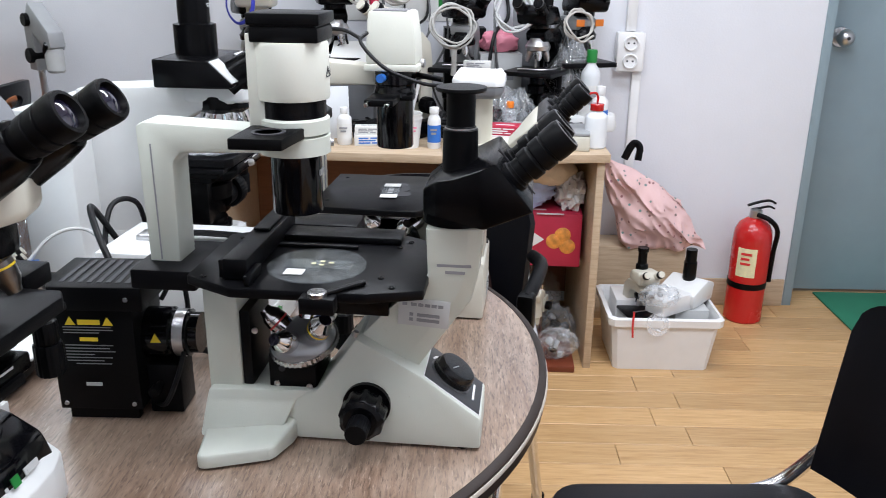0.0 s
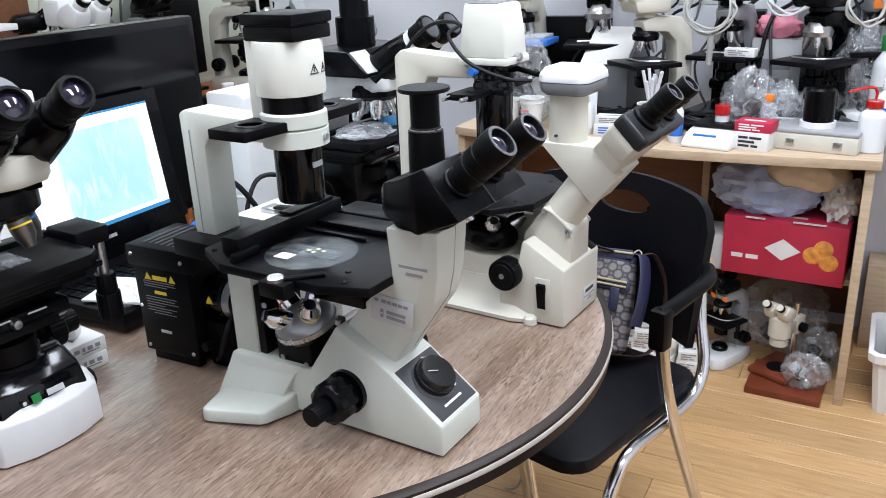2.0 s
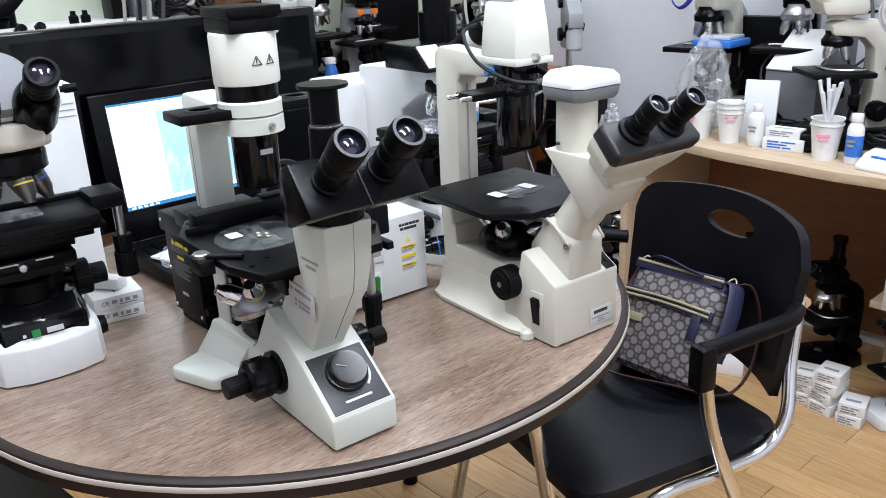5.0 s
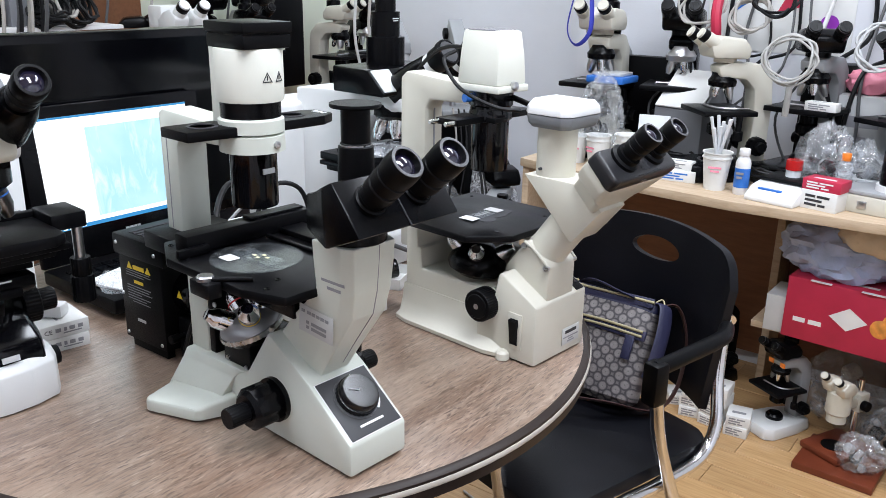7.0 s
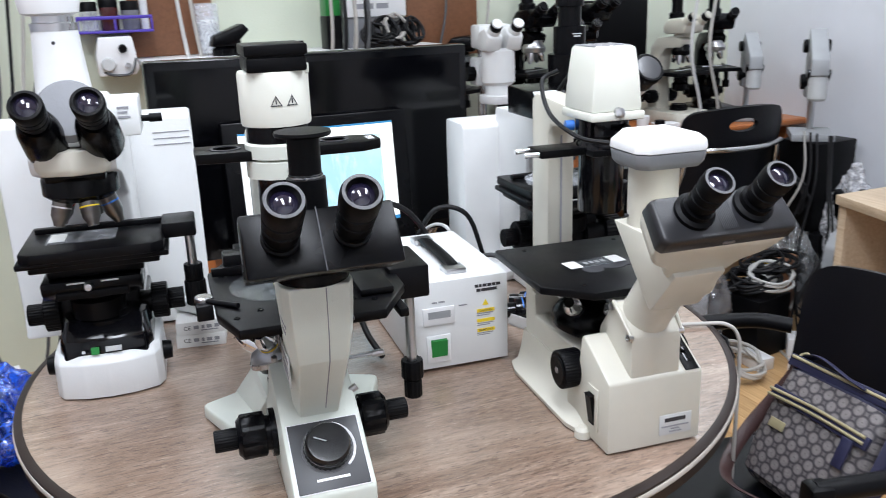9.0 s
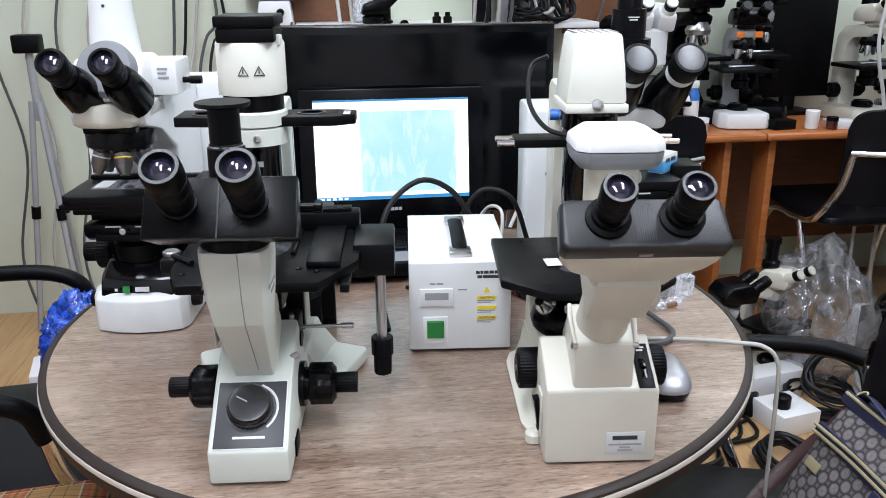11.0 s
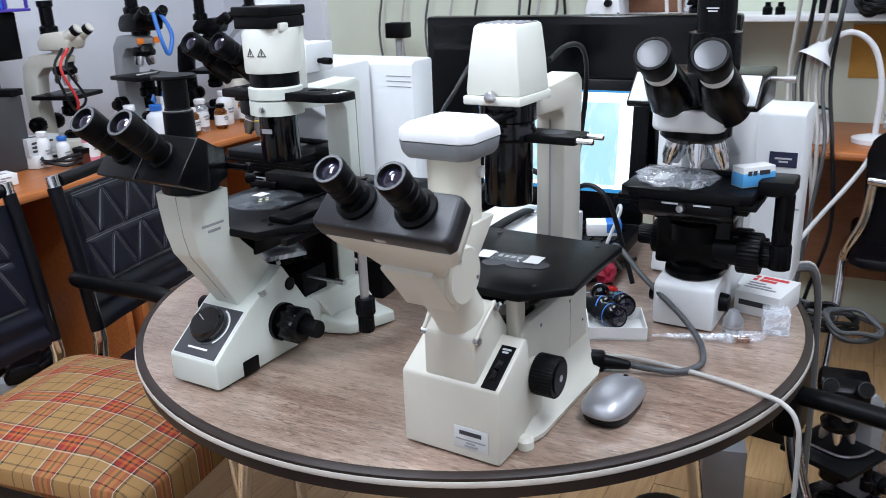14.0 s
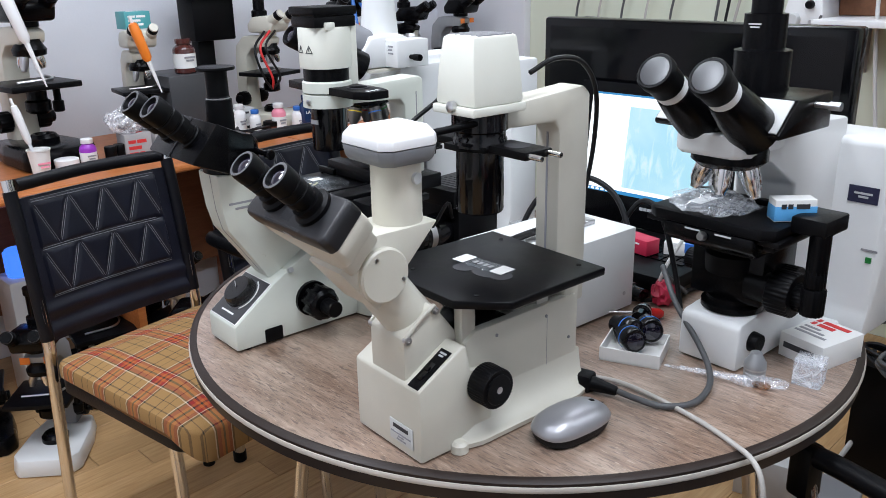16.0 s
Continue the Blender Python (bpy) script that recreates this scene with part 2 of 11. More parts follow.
M["wall_cream"] = surface("pale_green_wall_paper", (0.65, 0.69, 0.565), 0.85, var=0.04, scale=3, bump=0.25, grain=160)
M["ceiling"] = surface("ceiling_board", (0.78, 0.78, 0.77), 0.9, var=0.04, scale=4, bump=0.3, grain=120)
M["door_paint"] = surface("blue_grey_door_paint", (0.24, 0.32, 0.36), 0.5, var=0.06, scale=4, bump=0.1, grain=200, wear=(0.3, 0.36, 0.38))
M["table_print"] = worn_laminate()
M["edge_dark"] = surface("dark_brown_edge_band", (0.026, 0.018, 0.015), 0.45, spec=0.25)
M["edge_pale"] = surface("pale_edge_stripe", (0.58, 0.535, 0.48), 0.4)
M["orange_wood"] = wood("orange_wood_board", [(0.25, (0.33, 0.095, 0.025)), (0.5, (0.42, 0.135, 0.035)), (0.75, (0.52, 0.19, 0.06))], (2.0, 18.0, 18.0), 0.38, 0.05)
M["brown_board"] = wood("brown_board", [(0.25, (0.16, 0.065, 0.03)), (0.75, (0.24, 0.105, 0.05))], (2.0, 14.0, 14.0), 0.5, 0.05)
M["beige_wood"] = wood("beige_wood_board", [(0.25, (0.40, 0.29, 0.19)), (0.5, (0.50, 0.38, 0.26)), (0.75, (0.58, 0.455, 0.325))], (1.6, 18.0, 18.0), 0.5, 0.06)
M["floor_wood"] = wood("honey_wood_floor", [(0.22, (0.34, 0.18, 0.07)), (0.42, (0.48, 0.29, 0.13)), (0.58, (0.55, 0.345, 0.165)), (0.8, (0.62, 0.42, 0.225))], (1.4, 20.0, 16.0), 0.34, 0.06, per_piece=0.13)
M["gap"] = surface("dark_joint", (0.27, 0.15, 0.065), 0.7)
M["red_paint"] = surface("red_enamel", (0.50, 0.012, 0.012), 0.25, var=0.08, coat=0.3)
M["red_card"] = surface("red_card", (0.48, 0.02, 0.06), 0.5, var=0.1)
M["blue"] = surface("blue_plastic", (0.03, 0.16, 0.55), 0.4)
M["navy"] = surface("navy_cloth", (0.016, 0.017, 0.05), 0.55, bump=0.3)
M["navy_glass"] = surface("dark_blue_glass", (0.01, 0.03, 0.09), 0.12, coat=0.4)
M["purple"] = surface("purple_plastic", (0.28, 0.03, 0.42), 0.4)
M["pale_blue"] = surface("bright_blue_card", (0.10, 0.38, 0.72), 0.5)
M["violet"] = surface("blue_violet_plastic", (0.07, 0.04, 0.36), 0.4)
M["pink"] = surface("pink_plastic", (0.75, 0.25, 0.33), 0.5)
M["orange"] = surface("orange_plastic", (0.85, 0.22, 0.02), 0.4)
M["yellow"] = surface("yellow_label", (0.85, 0.62, 0.03), 0.5)
M["pale_label"] = surface("pale_yellow_label", (0.72, 0.68, 0.42), 0.5, var=0.1, scale=60)
M["green"] = surface("green_plastic", (0.01, 0.20, 0.035), 0.35)
M["green_bottle"] = clear("green_bottle_plastic", (0.05, 0.55, 0.12), 0.1)
M["green_mat"] = surface("green_mat", (0.02, 0.18, 0.10), 0.8, bump=0.4)
M["amber"] = clear("amber_glass", (0.45, 0.16, 0.03), 0.08)
M["brown_bottle"] = surface("brown_bottle", (0.07, 0.018, 0.015), 0.2, coat=0.5)
M["milky"] = surface("milky_plastic", (0.72, 0.74, 0.76), 0.35, var=0.05)
M["paper"] = surface("white_card", (0.76, 0.76, 0.74), 0.75, var=0.05, bump=0.1)
M["ink"] = surface("dark_print", (0.03, 0.03, 0.035), 0.6, bump=0)
M["grey_ink"] = surface("grey_print", (0.28, 0.28, 0.3), 0.6, bump=0)
M["red_ink"] = surface("red_print", (0.6, 0.03, 0.03), 0.6, bump=0)
M["white_ink"] = surface("white_print", (0.8, 0.8, 0.8), 0.6, bump=0)
M["blue_cloth"] = surface("pale_blue_cloth", (0.38, 0.46, 0.66), 0.9, var=0.2, scale=18, bump=0.4)
M["beige_cloth"] = surface("beige_cloth", (0.66, 0.55, 0.40), 0.9, var=0.15, scale=14, bump=0.4)
M["white_cloth"] = surface("white_cloth", (0.72, 0.72, 0.72), 0.9, var=0.15, scale=18, bump=0.4)
M["cable_grey"] = surface("grey_cable", (0.42, 0.40, 0.37), 0.5)
M["cable_pale"] = surface("pale_grey_cable", (0.40, 0.395, 0.375), 0.5)
M["cable_dark"] = surface("dark_grey_cable", (0.07, 0.072, 0.075), 0.5)
M["cable_black"] = surface("black_cable", (0.006, 0.006, 0.007), 0.45, spec=0.25)
M["cable_white"] = surface("white_cable", (0.56, 0.56, 0.545), 0.45)
M["orange_paper"] = surface("yellow_brown_paper", (0.55, 0.30, 0.06), 0.8, var=0.15)
M["peach"] = surface("peach_print", (0.75, 0.30, 0.06), 0.5, var=0.35, scale=40)
M["red_wood"] = surface("red_brown_lacquer", (0.16, 0.035, 0.015), 0.35, var=0.15)
M["navy_ribbon"] = surface("blue_ribbon", (0.03, 0.04, 0.38), 0.6)
M["teal"] = surface("teal_plastic", (0.08, 0.34, 0.36), 0.4)
M["white_film"] = film("milky_film", (0.86, 0.86, 0.88), 0.75, 0.5)
M["grey_film"] = film("dusty_film", (0.5, 0.5, 0.52), 0.2, 0.4, 0.045)
M["blue_film"] = film("blue_film", (0.02, 0.12, 0.7), 0.75)


# ---- building helpers ----
def bm_new():
    return bmesh.new()


def rounded(bm, geom, width, segs=2):
    if width > 0:
        edges = list({e for v in geom for e in v.link_edges})
        bmesh.ops.bevel(bm, geom=edges, offset=width, segments=segs, affect="EDGES", profile=0.5)


def box(bm, x0, x1, y0, y1, z0, z1, bev=0.0, m=None, segs=2):
    made = bmesh.ops.create_cube(bm, size=1.0)["verts"]
    for v in made:
        v.co = Vector((x0 + (v.co.x + 0.5) * (x1 - x0), y0 + (v.co.y + 0.5) * (y1 - y0), z0 + (v.co.z + 0.5) * (z1 - z0)))
        if m is not None:
            v.co = m @ v.co
    rounded(bm, made, bev, segs)
    return bm


def prism(bm, pts, a0, a1, plane="xz", bev=0.0, m=None, segs=2, inset=0.0):
    """A polygon of the plane, drawn out along the third axis from a0 to a1; inset shrinks the far end towards its middle."""
    def at(p, a):
        return Vector((p[0], a, p[1])) if plane == "xz" else Vector((p[0], p[1], a)) if plane == "xy" else Vector((a, p[0], p[1]))
    cx, cy = sum(p[0] for p in pts) / len(pts), sum(p[1] for p in pts) / len(pts)
    lo = [bm.verts.new(at(p, a0)) for p in pts]
    hi = [bm.verts.new(at((p[0] + (cx - p[0]) * inset, p[1] + (cy - p[1]) * inset), a1)) for p in pts]
    n = len(pts)
    faces = [bm.faces.new(lo[::-1]), bm.faces.new(hi)]
    for i in range(n):
        faces.append(bm.faces.new((lo[i], lo[(i + 1) % n], hi[(i + 1) % n], hi[i])))
    bmesh.ops.recalc_face_normals(bm, faces=faces)
    if m is not None:
        for v in lo + hi:
            v.co = m @ v.co
    rounded(bm, lo + hi, bev, segs)
    return bm


def loft(bm, rings, bev=0.0):
    """Skins closed rings of equally many points, with both ends capped."""
    rows = [[bm.verts.new(Vector(p)) for p in ring] for ring in rings]
    n = len(rows[0])
    faces = [bm.faces.new(rows[0][::-1]), bm.faces.new(rows[-1])]
    for a, b in zip(rows, rows[1:]):
        for i in range(n):
            faces.append(bm.faces.new((a[i], a[(i + 1) % n], b[(i + 1) % n], b[i])))
    bmesh.ops.recalc_face_normals(bm, faces=faces)
    rounded(bm, [v for r in rows for v in r], bev)
    return bm


def axis_matrix(p, d):
    """A frame at p whose z points along d."""
    return Matrix.Translation(p) @ Vector(d).to_track_quat("Z", "Y").to_matrix().to_4x4()


def lathe(bm, prof, p=(0, 0, 0), d=(0, 0, 1), seg=24, sx=1.0, sy=1.0):
    """Turns the profile (radius, height) round the axis d through p."""
    m = axis_matrix(p, d)
    rows = []
    ringed = len(prof) > 2 and prof[0] == prof[-1]
    for r, h in (prof[:-1] if ringed else prof):
        if r < 1e-6:
            rows.append([bm.verts.new(m @ Vector((0, 0, h)))])
        else:
            rows.append([bm.verts.new(m @ Vector((r * sx * math.cos(2 * math.pi * i / seg), r * sy * math.sin(2 * math.pi * i / seg), h))) for i in range(seg)])
    faces = []
    for a, b in zip(rows, rows[1:] + rows[:1] if ringed else rows[1:]):
        for i in range(seg):
            j = (i + 1) % seg
            if len(a) == 1 and len(b) == 1:
                continue
            if len(a) == 1:
                faces.append(bm.faces.new((a[0], b[i], b[j])))
            elif len(b) == 1:
                faces.append(bm.faces.new((a[i], a[j], b[0])))
            else:
                faces.append(bm.faces.new((a[i], a[j], b[j], b[i])))
    for row in () if ringed else (rows[0], rows[-1]):
        if len(row) > 1:
            faces.append(bm.faces.new(row))
    bmesh.ops.recalc_face_normals(bm, faces=faces)
    return bm


def rod(bm, p0, p1, r0, r1=None, seg=20, bev=0.0):
    """A round bar from p0 to p1, with its rims broken by bev."""
    p0, p1 = Vector(p0), Vector(p1)
    h, r1 = (p1 - p0).length, r0 if r1 is None else r1
    prof = [(r0, 0), (r1, h)] if not bev else [(r0 - bev, 0), (r0, bev), (r1, h - bev), (r1 - bev, h)]
    return lathe(bm, prof, p0, p1 - p0, seg)


def smooth_path(pts, steps=6):
    pts = [Vector(p) for p in pts]
    if len(pts) < 3:
        return pts
    out = []
    ext = [2 * pts[0] - pts[1], *pts, 2 * pts[-1] - pts[-2]]
    for i in range(1, len(ext) - 2):
        a, b, c, d = ext[i - 1:i + 3]
        for k in range(steps):
            t = k / steps
            out.append(0.5 * ((2 * b) + (c - a) * t + (2 * a - 5 * b + 4 * c - d) * t * t + (3 * b - a - 3 * c + d) * t ** 3))
    return out + [pts[-1]]


def tube(bm, pts, r, seg=8, steps=6, flat=1.0):
    """A bent round bar or cable through the points."""
    path = smooth_path(pts, steps)
    rows, up = [], Vector((0, 0, 1))
    for i, p in enumerate(path):
        d = (path[min(i + 1, len(path) - 1)] - path[max(i - 1, 0)]).normalized()
        side = d.cross(up)
        if side.length < 0.05:
            side = d.cross(Vector((1, 0, 0)))
        side.normalize()
        top = side.cross(d).normalized()
        up = top if i else up
        rows.append([p + (side * math.cos(2 * math.pi * k / seg) + top * math.sin(2 * math.pi * k / seg) * flat) * r for k in range(seg)])
    return loft(bm, rows)


def blob(bm, c, s, seed=0, sub=3, rough=0.25, freq=3.0, flat=None):
    """A crumpled lump: a ball with layered noise, cut flat below flat."""
    made = bmesh.ops.create_icosphere(bm, subdivisions=sub, radius=1.0)["verts"]
    off = Vector((seed * 3.7, seed * 1.3, seed * 2.1))
    for v in made:
        n = v.co.normalized()
        k = 1 + rough * noise.noise(n * freq + off) + rough * 0.6 * noise.noise(n * freq * 2.6 + off) + rough * 0.35 * abs(noise.noise(n * freq * 6 + off))
        v.co = Vector((c[0] + n.x * s[0] * k, c[1] + n.y * s[1] * k, c[2] + n.z * s[2] * k))
        if flat is not None and v.co.z < flat:
            v.co.z = flat
    return bm


def link_mesh(name, bm, material, angle=38):
    me = bpy.data.meshes.new(name)
    bm.to_mesh(me)
    bm.free()
    me.shade_smooth()
    me.set_sharp_from_angle(angle=radians(angle))
    if material is not None:
        me.materials.append(M[material] if isinstance(material, str) else material)
    return new(name, me)


def part(name, bm, material, parent, label="", angle=38):
    ob = link_mesh(name, bm, material, angle)
    ob.parent = parent
    return tagged(ob, label)


def thing(name, m, label, category, group=""):
    ob = new(name)
    ob.empty_display_size = 0.05
    ob.matrix_world = m
    return tagged(ob, label, category, group)


def solo(name, bm, material, m, label, category, group=""):
    """A thing that is one mesh."""
    ob = link_mesh(name, bm, material)
    ob.matrix_world = m
    return tagged(ob, label, category, group)


def setting(name, bm, material, label=""):
    return tagged(link_mesh(name, bm, material), label or name.replace("_", " "), kind="structure")


def words(text, size, m, material, parent, name="lettering"):
    """Letters as thin solid mesh; m puts them in the parent's frame (x along the line, y up the letter)."""
    cu = bpy.data.curves.new("letters", "FONT")
    cu.body, cu.size, cu.extrude, cu.align_x, cu.align_y, cu.resolution_u = text, size, 0.0002, "CENTER", "CENTER", 2
    tmp = new("letters", cu)
    me = bpy.data.meshes.new_from_object(tmp.evaluated_get(bpy.context.evaluated_depsgraph_get()))
    bpy.data.objects.remove(tmp)
    bpy.data.curves.remove(cu)
    me.materials.clear()
    me.materials.append(M[material])
    me.transform(m)
    ob = new(name, me)
    ob.parent = parent
    return ob


def bars(parent, m, rows, material, height, gap, name="printed_bar", thick=0.0006):
    """Lines of print too small to read: one bar a word. rows: lists of (start, end) along x; the first row on top."""
    for k, row in enumerate(rows):
        y = -k * (height + gap)
        for a, b in row:
            part(name, box(bm_new(), a, b, y - height, y, 0, thick, m=m), material, parent)


def facing(p, out, up=(0, 0, 1)):
    """A frame at p for print on a face: z out of the face, y up, x along the line."""
    z = Vector(out).normalized()
    x = Vector(up).cross(z).normalized()
    y = z.cross(x)
    return Matrix((( x.x, y.x, z.x, p[0]), (x.y, y.y, z.y, p[1]), (x.z, y.z, z.z, p[2]), (0, 0, 0, 1)))


# ---- the room ----
def room():
    bm = bm_new()
    box(bm, WEST - 0.1, EAST + 0.1, SOUTH - 0.1, ALCOVE + 0.1, -0.06, -0.004)
    setting("floor", bm, "gap", "honey coloured wood plank floor")
    bm = bm_new()
    box(bm, WEST - 0.1, EAST + 0.1, SOUTH - 0.1, ALCOVE + 0.1, CEIL, CEIL + 0.08)
    setting("ceiling", bm, "ceiling", "plain white ceiling")
    bm = bm_new()
    box(bm, -0.75, 1.235, NORTH, NORTH + 0.2, 0, CEIL)
    box(bm, 1.235, EAST + 0.1, NORTH, NORTH + 0.2, 2.0, CEIL)
    setting("wall_north", bm, "wall", "white papered wall with a door")
    bm = bm_new()
    box(bm, WEST - 0.1, -0.65, ALCOVE, ALCOVE + 0.1, 0, CEIL)
    box(bm, -0.75, -0.65, NORTH + 0.2, ALCOVE, 0, CEIL)
    setting("wall_alcove", bm, "wall", "white papered alcove wall")
    bm = bm_new()
    box(bm, WEST - 0.1, WEST, SOUTH - 0.1, ALCOVE, 0, CEIL)
    setting("wall_west", bm, "wall_cream", "pale green papered wall")
    bm = bm_new()
    box(bm, WEST, WEST + 0.04, SOUTH, -0.38, 0, CEIL, 0.003)
    setting("wall_pilaster", bm, "wall", "white wall pilaster")
    bm = bm_new()
    box(bm, WEST, EAST, SOUTH - 0.1, SOUTH, 0, CEIL)
    setting("wall_south", bm, "wall", "white papered wall")
    bm = bm_new()
    box(bm, EAST, EAST + 0.1, SOUTH - 0.1, NORTH, 0, CEIL)
    setting("wall_east", bm, "wall", "white papered wall")
    bm = bm_new()
    box(bm, 0.53, 1.23, NORTH - 0.012, NORTH - 0.001, 0, 0.1, 0.003)
    setting("baseboard", bm, "beige_wood", "light wood skirting board")
    # the steel door, set back in its opening
    bm = bm_new()
    box(bm, 1.268, EAST + 0.08, NORTH + 0.13, NORTH + 0.17, 0.012, 1.985, 0.003)
    door = setting("door_1", bm, "door_paint", "blue grey painted steel door with a round knob")
    bm = bm_new()
    for x0, x1, z0, z1 in ((1.235, 1.265, 0, 2.0), (1.265, EAST + 0.08, 1.985, 2.0)):
        box(bm, x0, x1, NORTH - 0.006, NORTH + 0.19, z0, z1, 0.002)
    part("door_frame", bm, "door_paint", door)
    bm = bm_new()
    lathe(bm, [(0.0, -0.07), (0.014, -0.068), (0.025, -0.059), (0.029, -0.046), (0.026, -0.034), (0.016, -0.025), (0.012, -0.008), (0.032, -0.006), (0.034, 0.0)], (1.345, NORTH + 0.13, 0.93), (0, 1, 0), 28)
    part("door_knob", bm, "steel", door, "round brushed steel door knob")
    bm = bm_new()
    rod(bm, (1.345, NORTH + 0.0605, 0.93), (1.345, NORTH + 0.0592, 0.93), 0.006, seg=14)
    part("keyhole", bm, "ink", door)
    for hz in (0.62, 1.6):
        bm = bm_new()
        rod(bm, (1.273, NORTH + 0.122, hz), (1.273, NORTH + 0.122, hz + 0.1), 0.008, seg=10, bev=0.001)
        part("hinge", bm, "mid_grey", door)
    # light fittings
    for x, y, w in LAMPS:
        fit = thing("ceiling_light", pose(x, y, CEIL), "white ceiling light with a long flat diffuser", "ceiling light", "ceiling lights")
        bm = bm_new()
        for a in (-0.17, 0.155):
            box(bm, -0.63, 0.63, a, a + 0.015, -0.07, 0, 0.002)
        for a in (-0.63, 0.615):
            box(bm, a, a + 0.015, -0.155, 0.155, -0.07, 0, 0.002)
        part("frame", bm, "white_plastic", fit)
        bm = bm_new()
        box(bm, -0.612, 0.612, -0.153, 0.153, -0.06, -0.05)
        part("diffuser", bm, "white_plastic", fit)


room()


def wall_socket():
    s = thing("wall_socket", pose(0.612, NORTH, 0.825), "white double wall socket fed by a cable duct", "socket")
    bm = bm_new()
    box(bm, -0.045, 0.045, -0.04, 0, 0, 0.125, 0.006)
    part("housing", bm, "white_plastic", s)
    for z in (0.034, 0.091):
        bm = bm_new()
        lathe(bm, [(0.0, 0.0005), (0.0185, 0.0005), (0.019, 0.007), (0.0215, 0.0085), (0.024, 0.007), (0.025, 0.0)], (0, -0.0402, z), (0, -1, 0), 24)
        o = part("outlet", bm, "white_plastic", s)
        bm = bm_new()
        for dx in (-0.009, 0.009):
            rod(bm, (dx, -0.0405, z), (dx, -0.0413, z), 0.0032, seg=10)
        part("hole", bm, "ink", o)
    bm = bm_new()
    box(bm, -0.016, 0.016, -0.02, -0.0005, 0.126, CEIL - 0.81, 0.003)
    part("duct", bm, "white_plastic", s)
    bm = bm_new()
    box(bm, 0.015, 0.045, -0.018, -0.0005, -0.79, -0.001, 0.003)
    part("duct", bm, "white_plastic", s)


wall_socket()


# ---- the round table ----
def round_table():
    t = thing("round_table", pose(TC[0], TC[1], 0), "round table with grey-brown wood print top and banded edge", "table")
    bm = bm_new()
    lathe(bm, [(0, TZ - 0.028), (TR - 0.0105, TZ - 0.028), (TR - 0.0105, TZ), (0, TZ)], seg=128)
    top = part("tabletop", bm, "table_print", t, "grey-brown wood print laminate top, worn pale")
    top.rotation_euler = (0, 0, radians(90))
    bm = bm_new()
    lathe(bm, [(TR - 0.0102, TZ + 0.001), (TR - 0.004, TZ + 0.001), (TR, TZ - 0.002), (TR, TZ - 0.0055), (TR - 0.0102, TZ - 0.0055), (TR - 0.0102, TZ + 0.001)], seg=128)
    part("edge_band", bm, "edge_dark", t, "dark brown rubber edge band")
    bm = bm_new()
    lathe(bm, [(TR - 0.0102, TZ - 0.0055), (TR + 0.0008, TZ - 0.0055), (TR + 0.002, TZ - 0.009), (TR + 0.0008, TZ - 0.0125), (TR - 0.0102, TZ - 0.0125), (TR - 0.0102, TZ - 0.0055)], seg=128)
    part("edge_stripe", bm, "edge_pale", t, "pale grey stripe in the edge band")
    bm = bm_new()
    lathe(bm, [(TR - 0.0102, TZ - 0.0125), (TR, TZ - 0.0125), (TR - 0.001, TZ - 0.027), (TR - 0.0102, TZ - 0.03), (TR - 0.0102, TZ - 0.0125)], seg=128)
    part("edge_band", bm, "edge_dark", t)
    bm = bm_new()
    lathe(bm, [(0.10, TZ - 0.045), (0.42, TZ - 0.045), (0.43, TZ - 0.029), (0.10, TZ - 0.029), (0.10, TZ - 0.045)], seg=64)
    part("apron", bm, "brown_board", t)
    for k in range(4):
        a = radians(32 + 90 * k)
        c, s = math.cos(a), math.sin(a)
        bm = bm_new()
        tube(bm, [(0.10 * c, 0.10 * s, TZ - 0.05), (0.30 * c, 0.30 * s, TZ - 0.07), (0.36 * c, 0.36 * s, TZ - 0.16), (0.40 * c, 0.40 * s, 0.25), (0.43 * c, 0.43 * s, 0.012)], 0.0125, 12)
        leg = part("leg", bm, "chrome", t, "chromed tube leg")
        bm = bm_new()
        rod(bm, (0.4305 * c, 0.4305 * s, 0), (0.4305 * c, 0.4305 * s, 0.022), 0.017, bev=0.002)
        part("rubber_foot", bm, "black_matte", leg)


round_table()


# ---- inverted microscope with the black head ----
def eyepiece(parent, p, d, r=0.0165, length=0.066, rim="steel", cup=True):
    """An eyepiece whose top centre is at p, looking out along d."""
    d = Vector(d).normalized()
    q = Vector(p) - d * length
    bm = bm_new()
    lathe(bm, [(r * 0.8, 0), (r * 0.8, length * 0.2), (r * 0.94, length * 0.22), (r * 0.96, length * 0.38), (r * 0.88, length * 0.4), (r * 0.88, length * 0.43), (r * 0.97, length * 0.45),
               (r * 0.99, length * 0.62), (r * 0.92, length * 0.635), (r * 0.92, length * 0.66), (r, length * 0.675), (r * 1.03, length * 0.8), (r * 1.02, length * 0.95), (r * 0.95, length),
               (r * 0.78, length), (r * 0.7, length * 0.955), (r * 0.66, length * 0.9), (0, length * 0.9)], q, d, 30)
    e = part("eyepiece", bm, "black_matte", parent, "black eyepiece with a pale ring")
    bm = bm_new()
    lathe(bm, [(r * 0.78, length * 1.0), (r * 0.78, length * 1.012), (r * 0.945, length * 1.008), (r * 0.945, length * 1.0), (r * 0.78, length * 1.0)], q, d, 30)
    part("ring", bm, "grey_plastic" if rim == "grey" else "pale_grey" if rim == "pale" else "rim_grey" if rim == "steel" else "black_matte", e)
    bm = bm_new()
    lathe(bm, [(0, length * 0.99), (r * 0.2, length * 0.984), (r * 0.42, length * 0.962), (r * 0.655, length * 0.92), (r * 0.655, length * 0.905), (0, length * 0.905)], q, d, 24)
    part("lens", bm, "lens", e, "coated glass lens")
    return e


